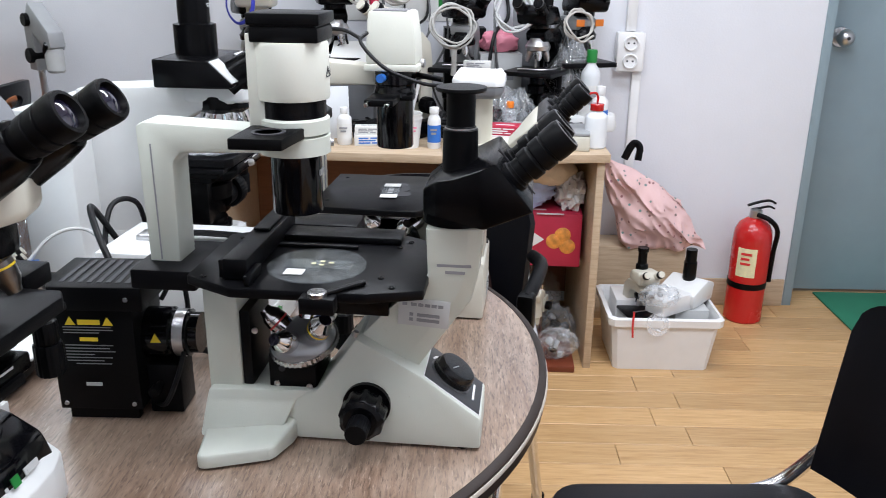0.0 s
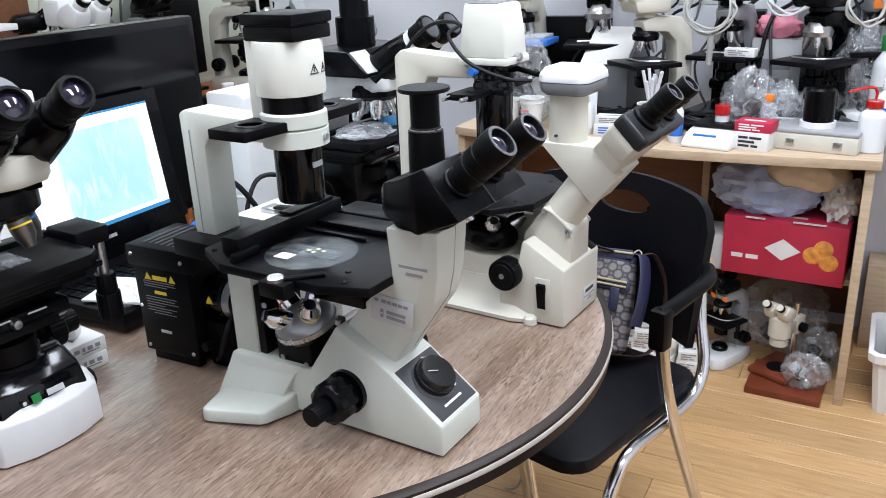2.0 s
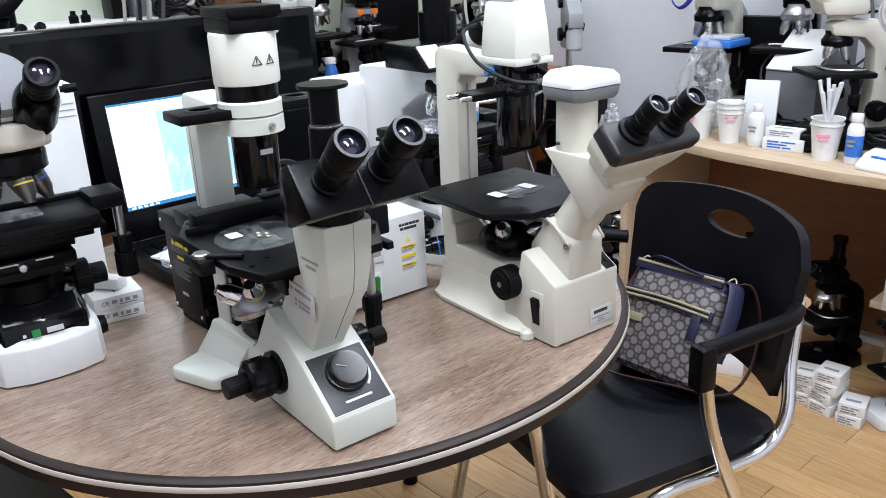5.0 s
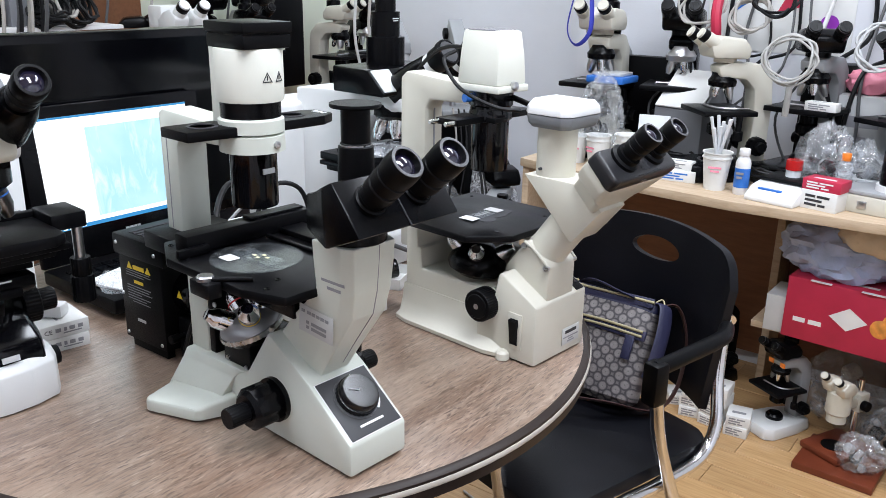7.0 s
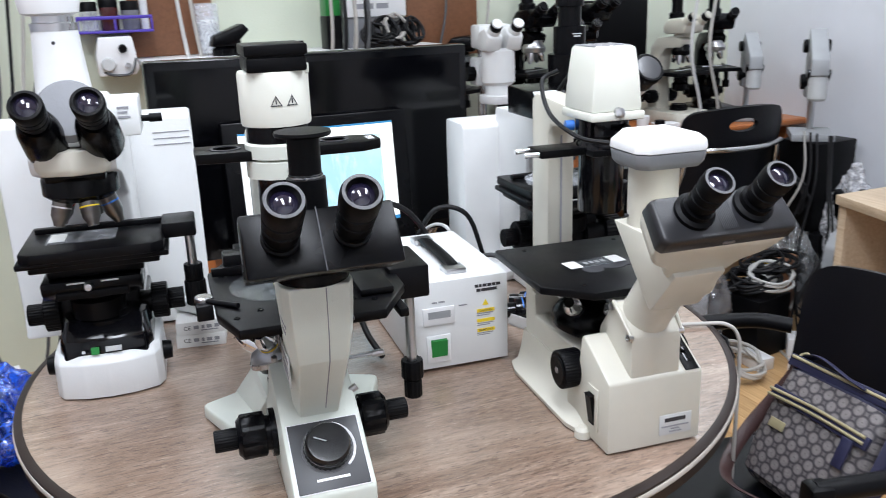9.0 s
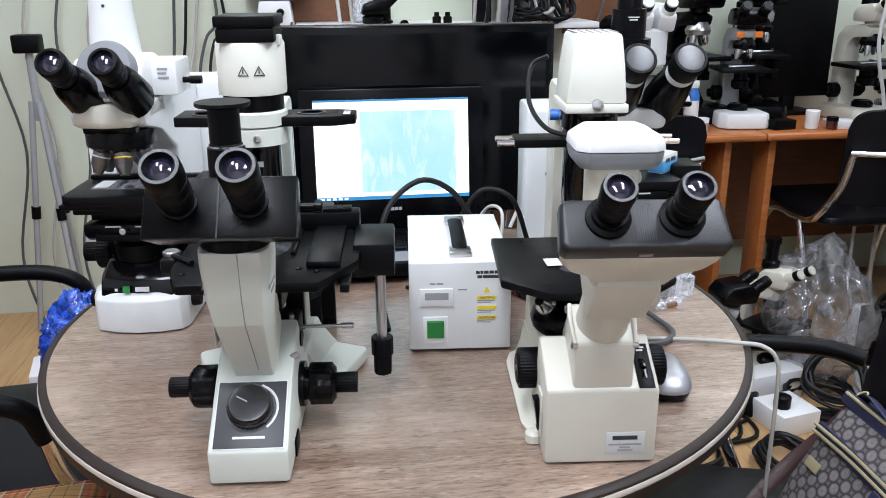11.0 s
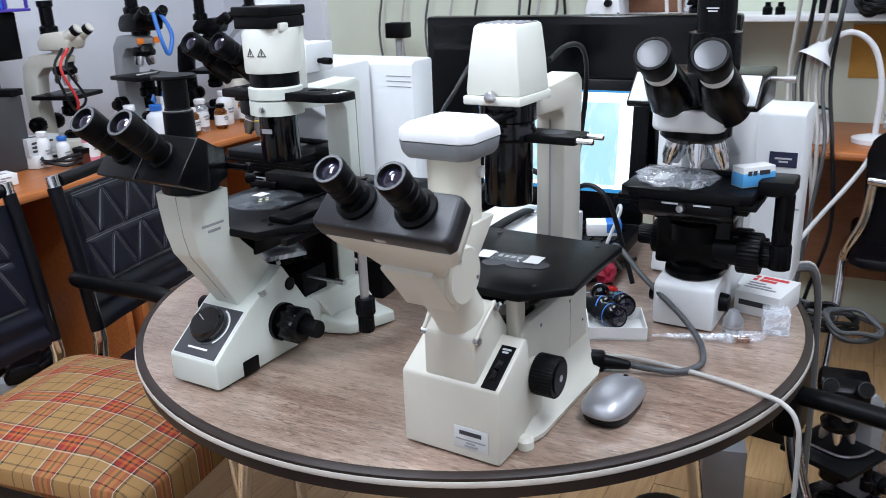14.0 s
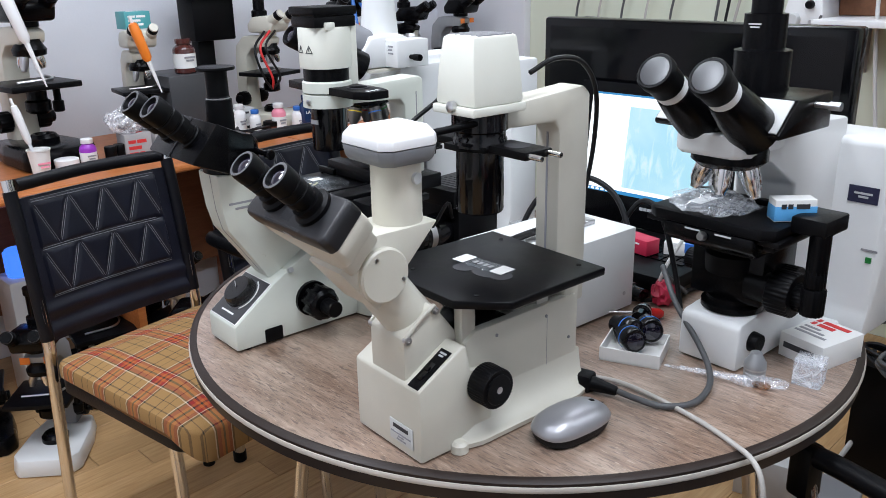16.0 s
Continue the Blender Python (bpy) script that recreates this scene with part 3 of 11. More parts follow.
def knurled(bm, p0, p1, r, teeth=18, depth=0.0016):
    """A grip with ribs along its length."""
    p0, p1 = Vector(p0), Vector(p1)
    m, h, n = axis_matrix(p0, p1 - p0), (p1 - p0).length, teeth * 4
    def ring(z, k):
        return [m @ Vector(((r * k - (depth if (i // 2) % 2 else 0)) * math.cos(2 * math.pi * i / n), (r * k - (depth if (i // 2) % 2 else 0)) * math.sin(2 * math.pi * i / n), z)) for i in range(n)]
    return loft(bm, [ring(0, 0.95), ring(h * 0.06, 1), ring(h * 0.94, 1), ring(h, 0.95)])


def objective(parent, p, d, r=0.0105, length=0.034, material="chrome", ring=None, name="objective"):
    bm = bm_new()
    lathe(bm, [(r, 0), (r, length * 0.5), (r * 0.96, length * 0.52), (r * 0.96, length * 0.66), (r * 0.6, length * 0.9), (r * 0.55, length), (r * 0.3, length), (0, length * 0.98)], p, d, 22)
    o = part(name, bm, material, parent, "metal microscope objective")
    if ring:
        bm = bm_new()
        q = Vector(p) + Vector(d).normalized() * length * 0.3
        lathe(bm, [(r * 1.02, 0), (r * 1.02, 0.002)], q, d, 22)
        part("colour_ring", bm, ring, o)
    return o


def ck_microscope():
    t = thing("inverted_microscope", pose(-0.097, 0.868, TZ, 0, 0, -4.5), "pale grey-green inverted laboratory microscope with black binocular head", "microscope")
    # foot and body
    bm = bm_new()
    prism(bm, [(0.2, 0.003), (0.2, 0.040), (0.135, 0.088), (0.066, 0.128), (0.021, 0.063), (-0.088, 0.058), (-0.097, 0.05), (-0.099, 0.003)], -0.041, 0.041, bev=0.0035)
    base = part("base", bm, "ck_paint", t, "pale grey-green cast metal base")
    for s in (-1, 1):
        bm = bm_new()
        ring = [(-0.1, 0.036), (-0.091, 0.108), (-0.087, 0.1115), (-0.08, 0.1115), (-0.02, 0.088), (-0.015, 0.082), (-0.004, 0.052), (-0.002, 0.036)]
        lo = [(x, s * y, 0.003) for x, y in ring]
        mid = [(x, s * (y - 0.0008), 0.0165 + max(0.0, 0.075 - y) * 0.25) for x, y in ring]
        hi = [(x + (0.002 if x < -0.05 else -0.002), s * (y - 0.003), 0.0185 + max(0.0, 0.075 - y) * 0.3) for x, y in ring]
        loft(bm, [lo, mid, hi], 0.0016)
        part("foot", bm, "ck_paint", base)
    bm = bm_new()
    loft(bm, [[(-0.1, -0.074, 0.0185), (-0.016, -0.057, 0.0185), (-0.016, 0.057, 0.0185), (-0.1, 0.074, 0.0185)],
              [(-0.0995, -0.050, 0.05), (-0.002, -0.0425, 0.05), (-0.002, 0.0425, 0.05), (-0.0995, 0.050, 0.05)],
              [(-0.097, -0.046, 0.0615), (0.016, -0.0415, 0.0635), (0.016, 0.0415, 0.0635), (-0.097, 0.046, 0.0615)]], 0.0025)
    part("column_base", bm, "ck_paint", base)
    for x, y in ((0.18, 0.03), (0.18, -0.03), (-0.075, 0.092), (-0.075, -0.092)):
        bm = bm_new()
        rod(bm, (x, y, 0), (x, y, 0.0035), 0.007, seg=12)
        part("rubber_pad", bm, "black_matte", base)
    # sloping control panel with its dial
    a, b = Vector((0.2, 0, 0.040)), Vector((0.135, 0, 0.088))
    slope = (b - a).normalized()
    out = Vector((-slope.z, 0, slope.x)) * -1
    out = out if out.z > 0 else -out
    fr = Matrix(((0, slope.x, out.x, (a.x + b.x) / 2), (1, 0, 0, 0), (0, slope.z, out.z, (a.z + b.z) / 2), (0, 0, 0, 1)))
    bm = bm_new()
    box(bm, -0.0366, 0.0366, -0.0378, 0.0378, 0.0, 0.0008, 0.0004, fr)
    part("panel_border", bm, "white_ink", base)
    bm = bm_new()
    box(bm, -0.0355, 0.0355, -0.0368, 0.0368, 0.0, 0.0016, 0.0006, fr)
    panel = part("panel", bm, "panel_dark", base, "dark grey control panel with white printing")
    bm = bm_new()
    c0 = fr @ Vector((0, 0.006, 0.0016))
    lathe(bm, [(0.0262, 0), (0.0262, 0.0008), (0, 0.0008)], c0, out, 40)
    part("dial_scale", bm, "rim_grey", panel)
    bm = bm_new()
    tube(bm, [fr @ Vector((0.0272 * math.cos(radians(q)), 0.006 + 0.0272 * math.sin(radians(q)), 0.002)) for q in range(-50, 71, 15)], 0.0018, 6, 2, 0.5)
    part("dial_arc", bm, "white_ink", panel, "white printed arc")
    bm = bm_new()
    knurled(bm, c0 + out * 0.0008, c0 + out * 0.008, 0.0242, 30, 0.0007)
    lathe(bm, [(0.023, 0.008), (0.0225, 0.0125), (0.0205, 0.0155), (0.017, 0.0158), (0.0, 0.0148)], c0, out, 40)
    dial = part("dial", bm, "dial_black", panel, "round black brightness dial")
    bm = bm_new()
    box(bm, -0.0006, 0.0006, 0.002, 0.015, 0.0157, 0.0164, m=Matrix.Translation(Vector(c0) - fr.translation) @ fr @ pose(0, 0, 0, 0, 0, 62))
    part("mark", bm, "mid_grey", dial)
    bars(panel, fr @ Matrix.Translation((0, -0.0246, 0.0016)), [[(-0.0165, 0.0165)]], "white_ink", 0.0026, 0.001, thick=0.0004)
    # arm that carries the head
    bm = bm_new()
    def sect(xl, zl, xr, zr, hy):
        return [(xl, -hy, zl), (xl, hy, zl), ((xl * .25 + xr * .75), hy, (zl * .25 + zr * .75)), (xr, hy * 0.82, zr), (xr, -hy * 0.82, zr), ((xl * .25 + xr * .75), -hy, (zl * .25 + zr * .75))]
    loft(bm, [sect(0.07, 0.126, 0.122, 0.077, 0.0235), sect(0.094, 0.153, 0.155, 0.127, 0.026), sect(0.12, 0.177, 0.186, 0.172, 0.029), sect(0.141, 0.2, 0.1925, 0.2, 0.0315), sect(0.140, 0.232, 0.1955, 0.232, 0.0335), sect(0.139, 0.251, 0.1965, 0.251, 0.0338)], 0.0014)
    arm = part("arm", bm, "ck_paint", t, "pale grey-green arm with sloping facets", 11)
    bm = bm_new()
    for p0, p1 in (((0.137, 0.1), (0.155, 0.127)), ((0.155, 0.127), (0.186, 0.172)), ((0.186, 0.172), (0.1925, 0.2)), ((0.1925, 0.2), (0.1965, 0.249))):
        rod(bm, (p0[0], 0.006, p0[1]), (p1[0], 0.006, p1[1]), 0.0006, seg=6)
    part("seam", bm, "grey_ink", arm)
    for s in (-1, 1):
        mm = facing((0.168, s * 0.0318, 0.213), (0, s, 0))
        bars(arm, mm, [[(-0.0175, 0.0175)]], "grey_ink", 0.0032, 0.001, thick=0.0005)
        bars(arm, mm @ Matrix.Translation((0, -0.0075, 0)), [[(-0.009, 0.0115)]], "grey_ink", 0.0032, 0.001, thick=0.0005)
    bm = bm_new()
    fr2 = facing((0.138, -0.0292, 0.158), (0.0, -1, 0)) @ pose(0, 0, 0, 0, 0, -4)
    box(bm, -0.028, 0.026, -0.017, 0.014, 0, 0.0009, 0.0003, fr2)
    sticker = part("sticker", bm, "plate_pale", arm, "silver maker's plate with small print")
    bars(sticker, fr2 @ Matrix.Translation((0, 0.009, 0.0009)), [[(-0.024, -0.019), (-0.015, -0.009), (-0.0075, -0.002), (-0.0005, 0.005), (0.0065, 0.012), (0.0135, 0.019)], [], [(-0.016, -0.012), (-0.008, 0.016)], [(-0.016, -0.012), (-0.008, 0.016)]], "grey_ink", 0.0035, 0.0022, thick=0.0004)
    for s in (-1, 1):
        bm = bm_new()
        lathe(bm, [(0.003, 0), (0.003, 0.006), (0.0, 0.0065)], (0.064, s * 0.034, 0.1275), (0.3, 0, 1), 12)
        part("screw", bm, "steel", arm)
    # head
    bm = bm_new()
    rod(bm, (0.166, 0, 0.2505), (0.166, 0, 0.2665), 0.0335, seg=40, bev=0.001)
    part("head_ring", bm, "black", t)
    bm = bm_new()
    def cut(x, wa, wb, z0, z1, lean=0.0):
        return [(x, wa, z0), (x, wb, z0), (x - lean, wb, z1), (x - lean, wa, z1)]
    loft(bm, [cut(0.136, -0.034, 0.034, 0.267, 0.292), cut(0.150, -0.048, 0.048, 0.267, 0.303), cut(0.168, -0.055, 0.055, 0.265, 0.308),
              cut(0.198, -0.066, 0.068, 0.261, 0.320, 0.004), cut(0.246, -0.066, 0.069, 0.281, 0.327, 0.038)], 0.0025)
    head = part("head", bm, "black", t, "black trinocular head")
    bm = bm_new()
    box(bm, -0.0006, 0.0006, -0.0006, 0.0006, -0.03, 0.03, m=pose(0.2275, 0, 0.3045, 0, -39.6, 0))
    part("hinge_line", bm, "ink", head)
    d = Vector((0.735, 0, 0.678))
    for y in (-0.034, 0.0275):
        bm = bm_new()
        q = Vector((0.2735, y, 0.3515)) - d * 0.085
        lathe(bm, [(0.0165, 0), (0.0165, 0.022), (0.0145, 0.023), (0.0145, 0.026)], q, d, 28)
        part("tube", bm, "black_matte", head)
        eyepiece(head, (0.2735, y, 0.3515), d, 0.0172, 0.064, "steel")
    bm = bm_new()
    lathe(bm, [(0.0185, 0), (0.0175, 0.045), (0.0155, 0.046), (0.0155, 0.048), (0.0145, 0.049), (0.0145, 0.082), (0.012, 0.082), (0.012, 0.083), (0.0245, 0.083), (0.0255, 0.0845), (0.025, 0.087), (0.0, 0.0875)], (0.170, 0, 0.301), (0, 0, 1), 36)
    pt = part("photo_tube", bm, "black_matte", head, "black photo tube closed with a flat cap")
    bm = bm_new()
    lathe(bm, [(0.0157, 0), (0.0157, 0.0015), (0.0147, 0.0015)], (0.170, 0, 0.347), (0, 0, 1), 36)
    part("ring", bm, "steel", pt)
    bm = bm_new()
    rod(bm, (0.145, 0.04, 0.28), (0.145, 0.075, 0.28), 0.004, seg=12)
    rod(bm, (0.145, 0.075, 0.28), (0.145, 0.083, 0.28), 0.0065, seg=14, bev=0.001)
    part("lever", bm, "black", head)
    # stage
    bm = bm_new()
    prism(bm, [(-0.104, -0.06), (-0.05, -0.089), (0.088, -0.088), (0.142, -0.071), (0.142, 0.074), (0.075, 0.112), (-0.035, 0.116), (-0.104, 0.075)], 0.188, 0.199, "xy", bev=0.0022)
    stage = part("stage", bm, "black_stage", t, "black coated octagonal stage plate")
    bm = bm_new()
    box(bm, -0.17, -0.10, -0.05, 0.05, 0.176, 0.198, 0.002)
    part("rear_plate", bm, "black_stage", stage)
    bm = bm_new()
    lathe(bm, [(0.052, 0), (0.052, 0.0014), (0.0155, 0.0014), (0.0155, 0.0), (0.052, 0)], (0.022, -0.018, 0.1993), (0, 0, 1), 48)
    lathe(bm, [(0.0152, 0.0006), (0.0152, 0.0012), (0, 0.0012)], (0.022, -0.018, 0.1993), (0, 0, 1), 24)
    ins = part("stage_insert", bm, "clear_sheet", stage, "clear round stage insert")
    bm = bm_new()
    box(bm, -0.006, 0.014, -0.05, -0.034, 0.2009, 0.2012)
    part("label", bm, "paper", ins)
    bm = bm_new()
    box(bm, -0.012, 0.060, -0.03, -0.006, 0.2009, 0.2018)
    part("slide", bm, "clear_sheet", ins, "clear glass slide")
    bm = bm_new()
    for gx, gy in ((0.016, -0.02), (0.024, -0.013), (0.025, -0.023), (0.034, -0.016)):
        box(bm, gx, gx + 0.005, gy, gy + 0.004, 0.2019, 0.2022)
    part("wells", bm, "pale_label", ins)
    bm = bm_new()
    box(bm, -0.062, -0.036, -0.07, 0.11, 0.1995, 0.222, 0.0025)
    rail = part("slide_rail", bm, "black_stage", stage, "black rail of the slide holder")
    for args in ((-0.067, -0.0625, -0.066, -0.04, 0.2, 0.219, 0.001), (-0.0355, -0.029, -0.085, -0.045, 0.2, 0.21, 0.001)):
        part("rail_stop", box(bm_new(), *args), "black_stage", rail)
    part("rail_cap", box(bm_new(), -0.058, -0.040, 0.02, 0.10, 0.2225, 0.226, 0.001), "black_stage", rail)
    bm = bm_new()
    box(bm, -0.0355, 0.10, 0.058, 0.094, 0.1995, 0.207, 0.0015)
    part("holder_plate", bm, "black_stage", stage)
    part("holder_arm", box(bm_new(), -0.0355, 0.055, 0.036, 0.042, 0.1995, 0.2035, 0.001), "black_stage", stage)
    bm = bm_new()
    box(bm, -0.045, 0.04, 0.1045, 0.152, 0.166, 0.205, 0.003)
    part("drive_rail", box(bm_new(), -0.10, 0.12, 0.094, 0.104, 0.178, 0.1875, 0.0015), "black_stage", stage)
    drive = part("stage_drive", bm, "black_stage", stage, "black block of the stage drive")
    bm = bm_new()
    rod(bm, (0.012, 0.134, 0.075), (0.012, 0.134, 0.164), 0.0062)
    part("rod", bm, "steel", drive)
    bm = bm_new()
    knurled(bm, (0.012, 0.134, 0.055), (0.012, 0.134, 0.078), 0.0135, 14, 0.0008)
    knurled(bm, (0.012, 0.134, 0.030), (0.012, 0.134, 0.052), 0.011, 12, 0.0008)
    rod(bm, (0.012, 0.134, 0.050), (0.012, 0.134, 0.057), 0.009)
    part("drive_knob", bm, "black_matte", drive)
    bm = bm_new()
    box(bm, 0.025, 0.06, -0.107, -0.0895, 0.182, 0.199, 0.002)
    rod(bm, (0.045, -0.098, 0.2), (0.082, -0.066, 0.2025), 0.003, seg=10)
    clamp = part("clamp", bm, "black_stage", stage)
    bm = bm_new()
    lathe(bm, [(0.0095, 0), (0.0095, 0.004), (0.008, 0.0052), (0, 0.0052)], (0.042, -0.098, 0.199), (0, 0, 1), 24)
    part("clamp_screw", bm, "steel", clamp)
    for x, y in ((-0.085, -0.062), (-0.085, 0.06), (0.11, -0.07), (0.11, 0.07), (0.095, -0.045), (0.1, 0.05), (-0.03, -0.075)):
        bm = bm_new()
        lathe(bm, [(0.0035, 0), (0.003, 0.001), (0.0012, 0.0008), (0, 0.0002)], (x, y, 0.1992), (0, 0, 1), 12)
        part("screw", bm, "black", stage)
    # column under the stage, condenser carrier above
    bm = bm_new()
    box(bm, -0.1, -0.062, -0.036, 0.036, 0.055, 0.188, 0.003)
    part("stage_column", bm, "ck_paint", t)
    bm = bm_new()
    prism(bm, [(0.03, 0.15), (0.1, 0.15), (0.1, 0.188), (0.015, 0.188)], -0.03, 0.03, bev=0.002)
    part("stage_bracket", bm, "black", t)
    bm = bm_new()
    box(bm, -0.033, 0.02, -0.034, 0.034, 0.058, 0.1, 0.003)
    mirror = part("mirror_box", bm, "black_matte", t, "black box under the nosepiece")
    bm = bm_new()
    box(bm, -0.062, -0.05, -0.034, 0.034, 0.062, 0.15, 0.002)
    part("back_plate", bm, "black_matte", t)
    for x, z in ((-0.024, 0.066), (0.012, 0.064), (-0.045, 0.128)):
        bm = bm_new()
        lathe(bm, [(0.0035, 0), (0.0035, 0.0015), (0, 0.002)], (x, -0.034, z), (0, -1, 0), 12)
        part("screw", bm, "steel", mirror)
    bm = bm_new()
    rod(bm, (-0.018, -0.0338, 0.084), (-0.018, -0.0346, 0.084), 0.0035, seg=14)
    part("hole", bm, "ink", mirror)
    nd = Vector((0.17, 0.3, -1)).normalized()
    nc = Vector((0.003, -0.02, 0.116))
    bm = bm_new()
    lathe(bm, [(0.0, -0.017), (0.018, -0.016), (0.031, -0.008), (0.036, -0.001), (0.0365, 0.003), (0.0, 0.003)], nc, nd, 44)
    nose = part("nosepiece", bm, "silver_plastic", t, "silver-grey revolving nosepiece")
    bm = bm_new()
    knurled(bm, nc + nd * 0.003, nc + nd * 0.0095, 0.0385, 40, 0.0009)
    part("grip_ring", bm, "steel", nose, "ribbed steel grip ring")
    bm = bm_new()
    lathe(bm, [(0.034, 0.0095), (0.03, 0.018), (0.02, 0.022), (0.0, 0.022)], nc, nd, 36)
    part("turret_mount", bm, "black", nose)
    side = (Vector((-0.35, -1, 0)) - nd * Vector((-0.35, -1, 0)).dot(nd)).normalized()
    for ang, ring in ((0, None), (-88, "yellow"), (92, "red_ink"), (180, "blue")):
        rdir = side * math.cos(radians(ang)) + nd.cross(side) * math.sin(radians(ang))
        dirn = (rdir * 0.66 - nd * 0.75).normalized()
        ob_ = objective(nose, nc + rdir * 0.02 - nd * 0.01, dirn, 0.0125, 0.03, "chrome", ring)
        bm = bm_new()
        lathe(bm, [(0.0066, 0.0), (0.0066, 0.0012), (0.0, 0.0008)], nc + rdir * 0.02 - nd * 0.01 + dirn * 0.0298, dirn, 16)
        part("front_lens", bm, "lens", ob_)
    # lamp pillar and lamp house
    bm = bm_new()
    prism(bm, [(-0.160, 0.196), (-0.126, 0.196), (-0.124, 0.306), (-0.116, 0.316), (-0.03, 0.319), (-0.03, 0.342), (-0.152, 0.348), (-0.161, 0.343)], -0.021, 0.021, bev=0.003)
    pillar = part("lamp_pillar", bm, "ck_paint", t, "pale grey-green lamp pillar bent forward at the top")
    bm = bm_new()
    for s in (-1, 1):
        box(bm, -0.147, -0.1455, s * 0.0208, s * 0.0215, 0.2, 0.325)
    part("groove", bm, "grey_ink", pillar)
    bm = bm_new()
    lathe(bm, [(0.030, 0.338), (0.036, 0.339), (0.036, 0.353), (0.029, 0.358), (0.027, 0.358)], seg=40)
    lathe(bm, [(0.0362, 0.318), (0.0362, 0.336), (0.03, 0.338), (0.0, 0.338), (0.0, 0.318)], seg=40)
    holder = part("condenser_holder", bm, "ck_paint", t)
    bm = bm_new()
    lathe(bm, [(0.033, 0), (0.033, 0.0285), (0.0, 0.0285)], (0, 0, 0.345), (0, 0, 1), 40)
    part("inner_ring", bm, "black", holder)
    bm = bm_new()
    lathe(bm, [(0.004, 0), (0.004, 0.003), (0.0015, 0.0035), (0, 0.0022)], (0.0355, 0.006, 0.327), (1, 0.15, 0), 14)
    part("screw", bm, "steel", holder)
    bm = bm_new()
    lathe(bm, [(0.0365, 0.373), (0.0372, 0.376), (0.0372, 0.426), (0.036, 0.429), (0, 0.429), (0, 0.373), (0.0365, 0.373)], seg=56)
    prism(bm, [(-0.039, 0.342), (-0.022, 0.342), (-0.017, 0.364), (-0.017, 0.437), (-0.039, 0.437)], -0.024, 0.024, bev=0.002)
    box(bm, 0.004, 0.02, 0.02, 0.036, 0.425, 0.436, 0.002)
    lh = part("lamp_house", bm, "lamp_cream", t, "cream lamp house with two warning triangles")
    bm = bm_new()
    for dy in (-0.0085, 0.0085):
        a0 = radians(8) + dy / 0.0375
        fm = facing((0.0374 * math.cos(a0), 0.0374 * math.sin(a0), 0.4), (math.cos(a0), math.sin(a0), 0))
        tri_o, tri_i = [(-0.0062, -0.0052), (0.0062, -0.0052), (0.0, 0.0056)], [(-0.0046, -0.0042), (0.0046, -0.0042), (0.0, 0.0038)]
        for i in range(3):
            j = (i + 1) % 3
            prism(bm, [tri_o[i], tri_o[j], tri_i[j], tri_i[i]], 0, 0.0004, "xy", m=fm)
        box(bm, -0.0006, 0.0006, -0.003, 0.002, 0, 0.0004, m=fm)
    part("warning_sign", bm, "ink", lh)
    bm = bm_new()
    box(bm, -0.033, 0.035, -0.0295, 0.0315, 0.429, 0.4435, 0.002)
    box(bm, -0.035, 0.037, -0.031, 0.033, 0.4450, 0.4565, 0.002)
    box(bm, -0.031, 0.033, -0.028, 0.03, 0.4425, 0.446)
    part("lamp_cap", bm, "black_matte", t, "black lamp cap in two tiers")
    bm = bm_new()
    lathe(bm, [(0.0255, 0.255), (0.0262, 0.257), (0.0262, 0.318), (0.0, 0.318), (0.0, 0.259), (0.022, 0.259), (0.0225, 0.255), (0.0255, 0.255)], seg=40)
    tb = part("condenser_tube", bm, "black_gloss", t, "glossy black condenser tube")
    bm = bm_new()
    fm = facing((0.0264 * math.cos(0.05), 0.0264 * math.sin(0.05), 0.297), (1, 0.05, 0))
    box(bm, -0.008, 0.008, -0.003, 0.003, -0.0012, 0.0003, m=fm)
    part("name_plate", bm, "mid_grey", tb)
    bm = bm_new()
    prism(bm, [(-0.04, -0.088), (0.012, -0.088), (0.018, -0.03), (0.018, 0.09), (0.006, 0.112), (-0.026, 0.112), (-0.034, 0.09)], 0.337, 0.348, "xy", bev=0.0015)
    sl = part("filter_slider", bm, "black_matte", t, "black filter slider across the lamp path")
    for y in (-0.056, 0.062):
        bm = bm_new()
        lathe(bm, [(0.0165, 0), (0.0165, 0.001), (0.013, 0.0012), (0.013, -0.004), (0.0, -0.004)], (-0.01, y, 0.348), (0, 0, 1), 28)
        part("filter_seat", bm, "ink", sl)
    bm = bm_new()
    for k in range(3):
        box(bm, -0.016 + k * 0.008, -0.0125 + k * 0.008, 0.098, 0.106, 0.3479, 0.3485)
    part("print", bm, "white_ink", sl)
    # focus knobs
    for s in (-1, 1):
        bm = bm_new()
        rod(bm, (0.077, s * 0.04, 0.0515), (0.077, s * 0.047, 0.0515), 0.026, seg=36)
        rod(bm, (0.077, s * 0.047, 0.0515), (0.077, s * 0.052, 0.0515), 0.019)
        knurled(bm, (0.077, s * 0.052, 0.0515), (0.077, s * 0.078, 0.0515), 0.0245, 9, 0.0022)
        lathe(bm, [(0.0225, 0), (0.018, 0.004), (0.0, 0.0045)], (0.077, s * 0.078, 0.0515), (0, s, 0), 36)
        k = part("focus_knob", bm, "black", t, "black ribbed focus knob")
        bm = bm_new()
        knurled(bm, (0.077, s * 0.082, 0.0515), (0.077, s * 0.106, 0.0515), 0.0118, 24, 0.0005)
        part("fine_knob", bm, "black_matte", k)
    # side port disc and lever on the body
    bm = bm_new()
    lathe(bm, [(0.009, 0), (0.009, 0.002), (0.0, 0.0022)], (0.055, 0.041, 0.098), (0, 1, 0), 24)
    part("side_port", bm, "black_matte", base)
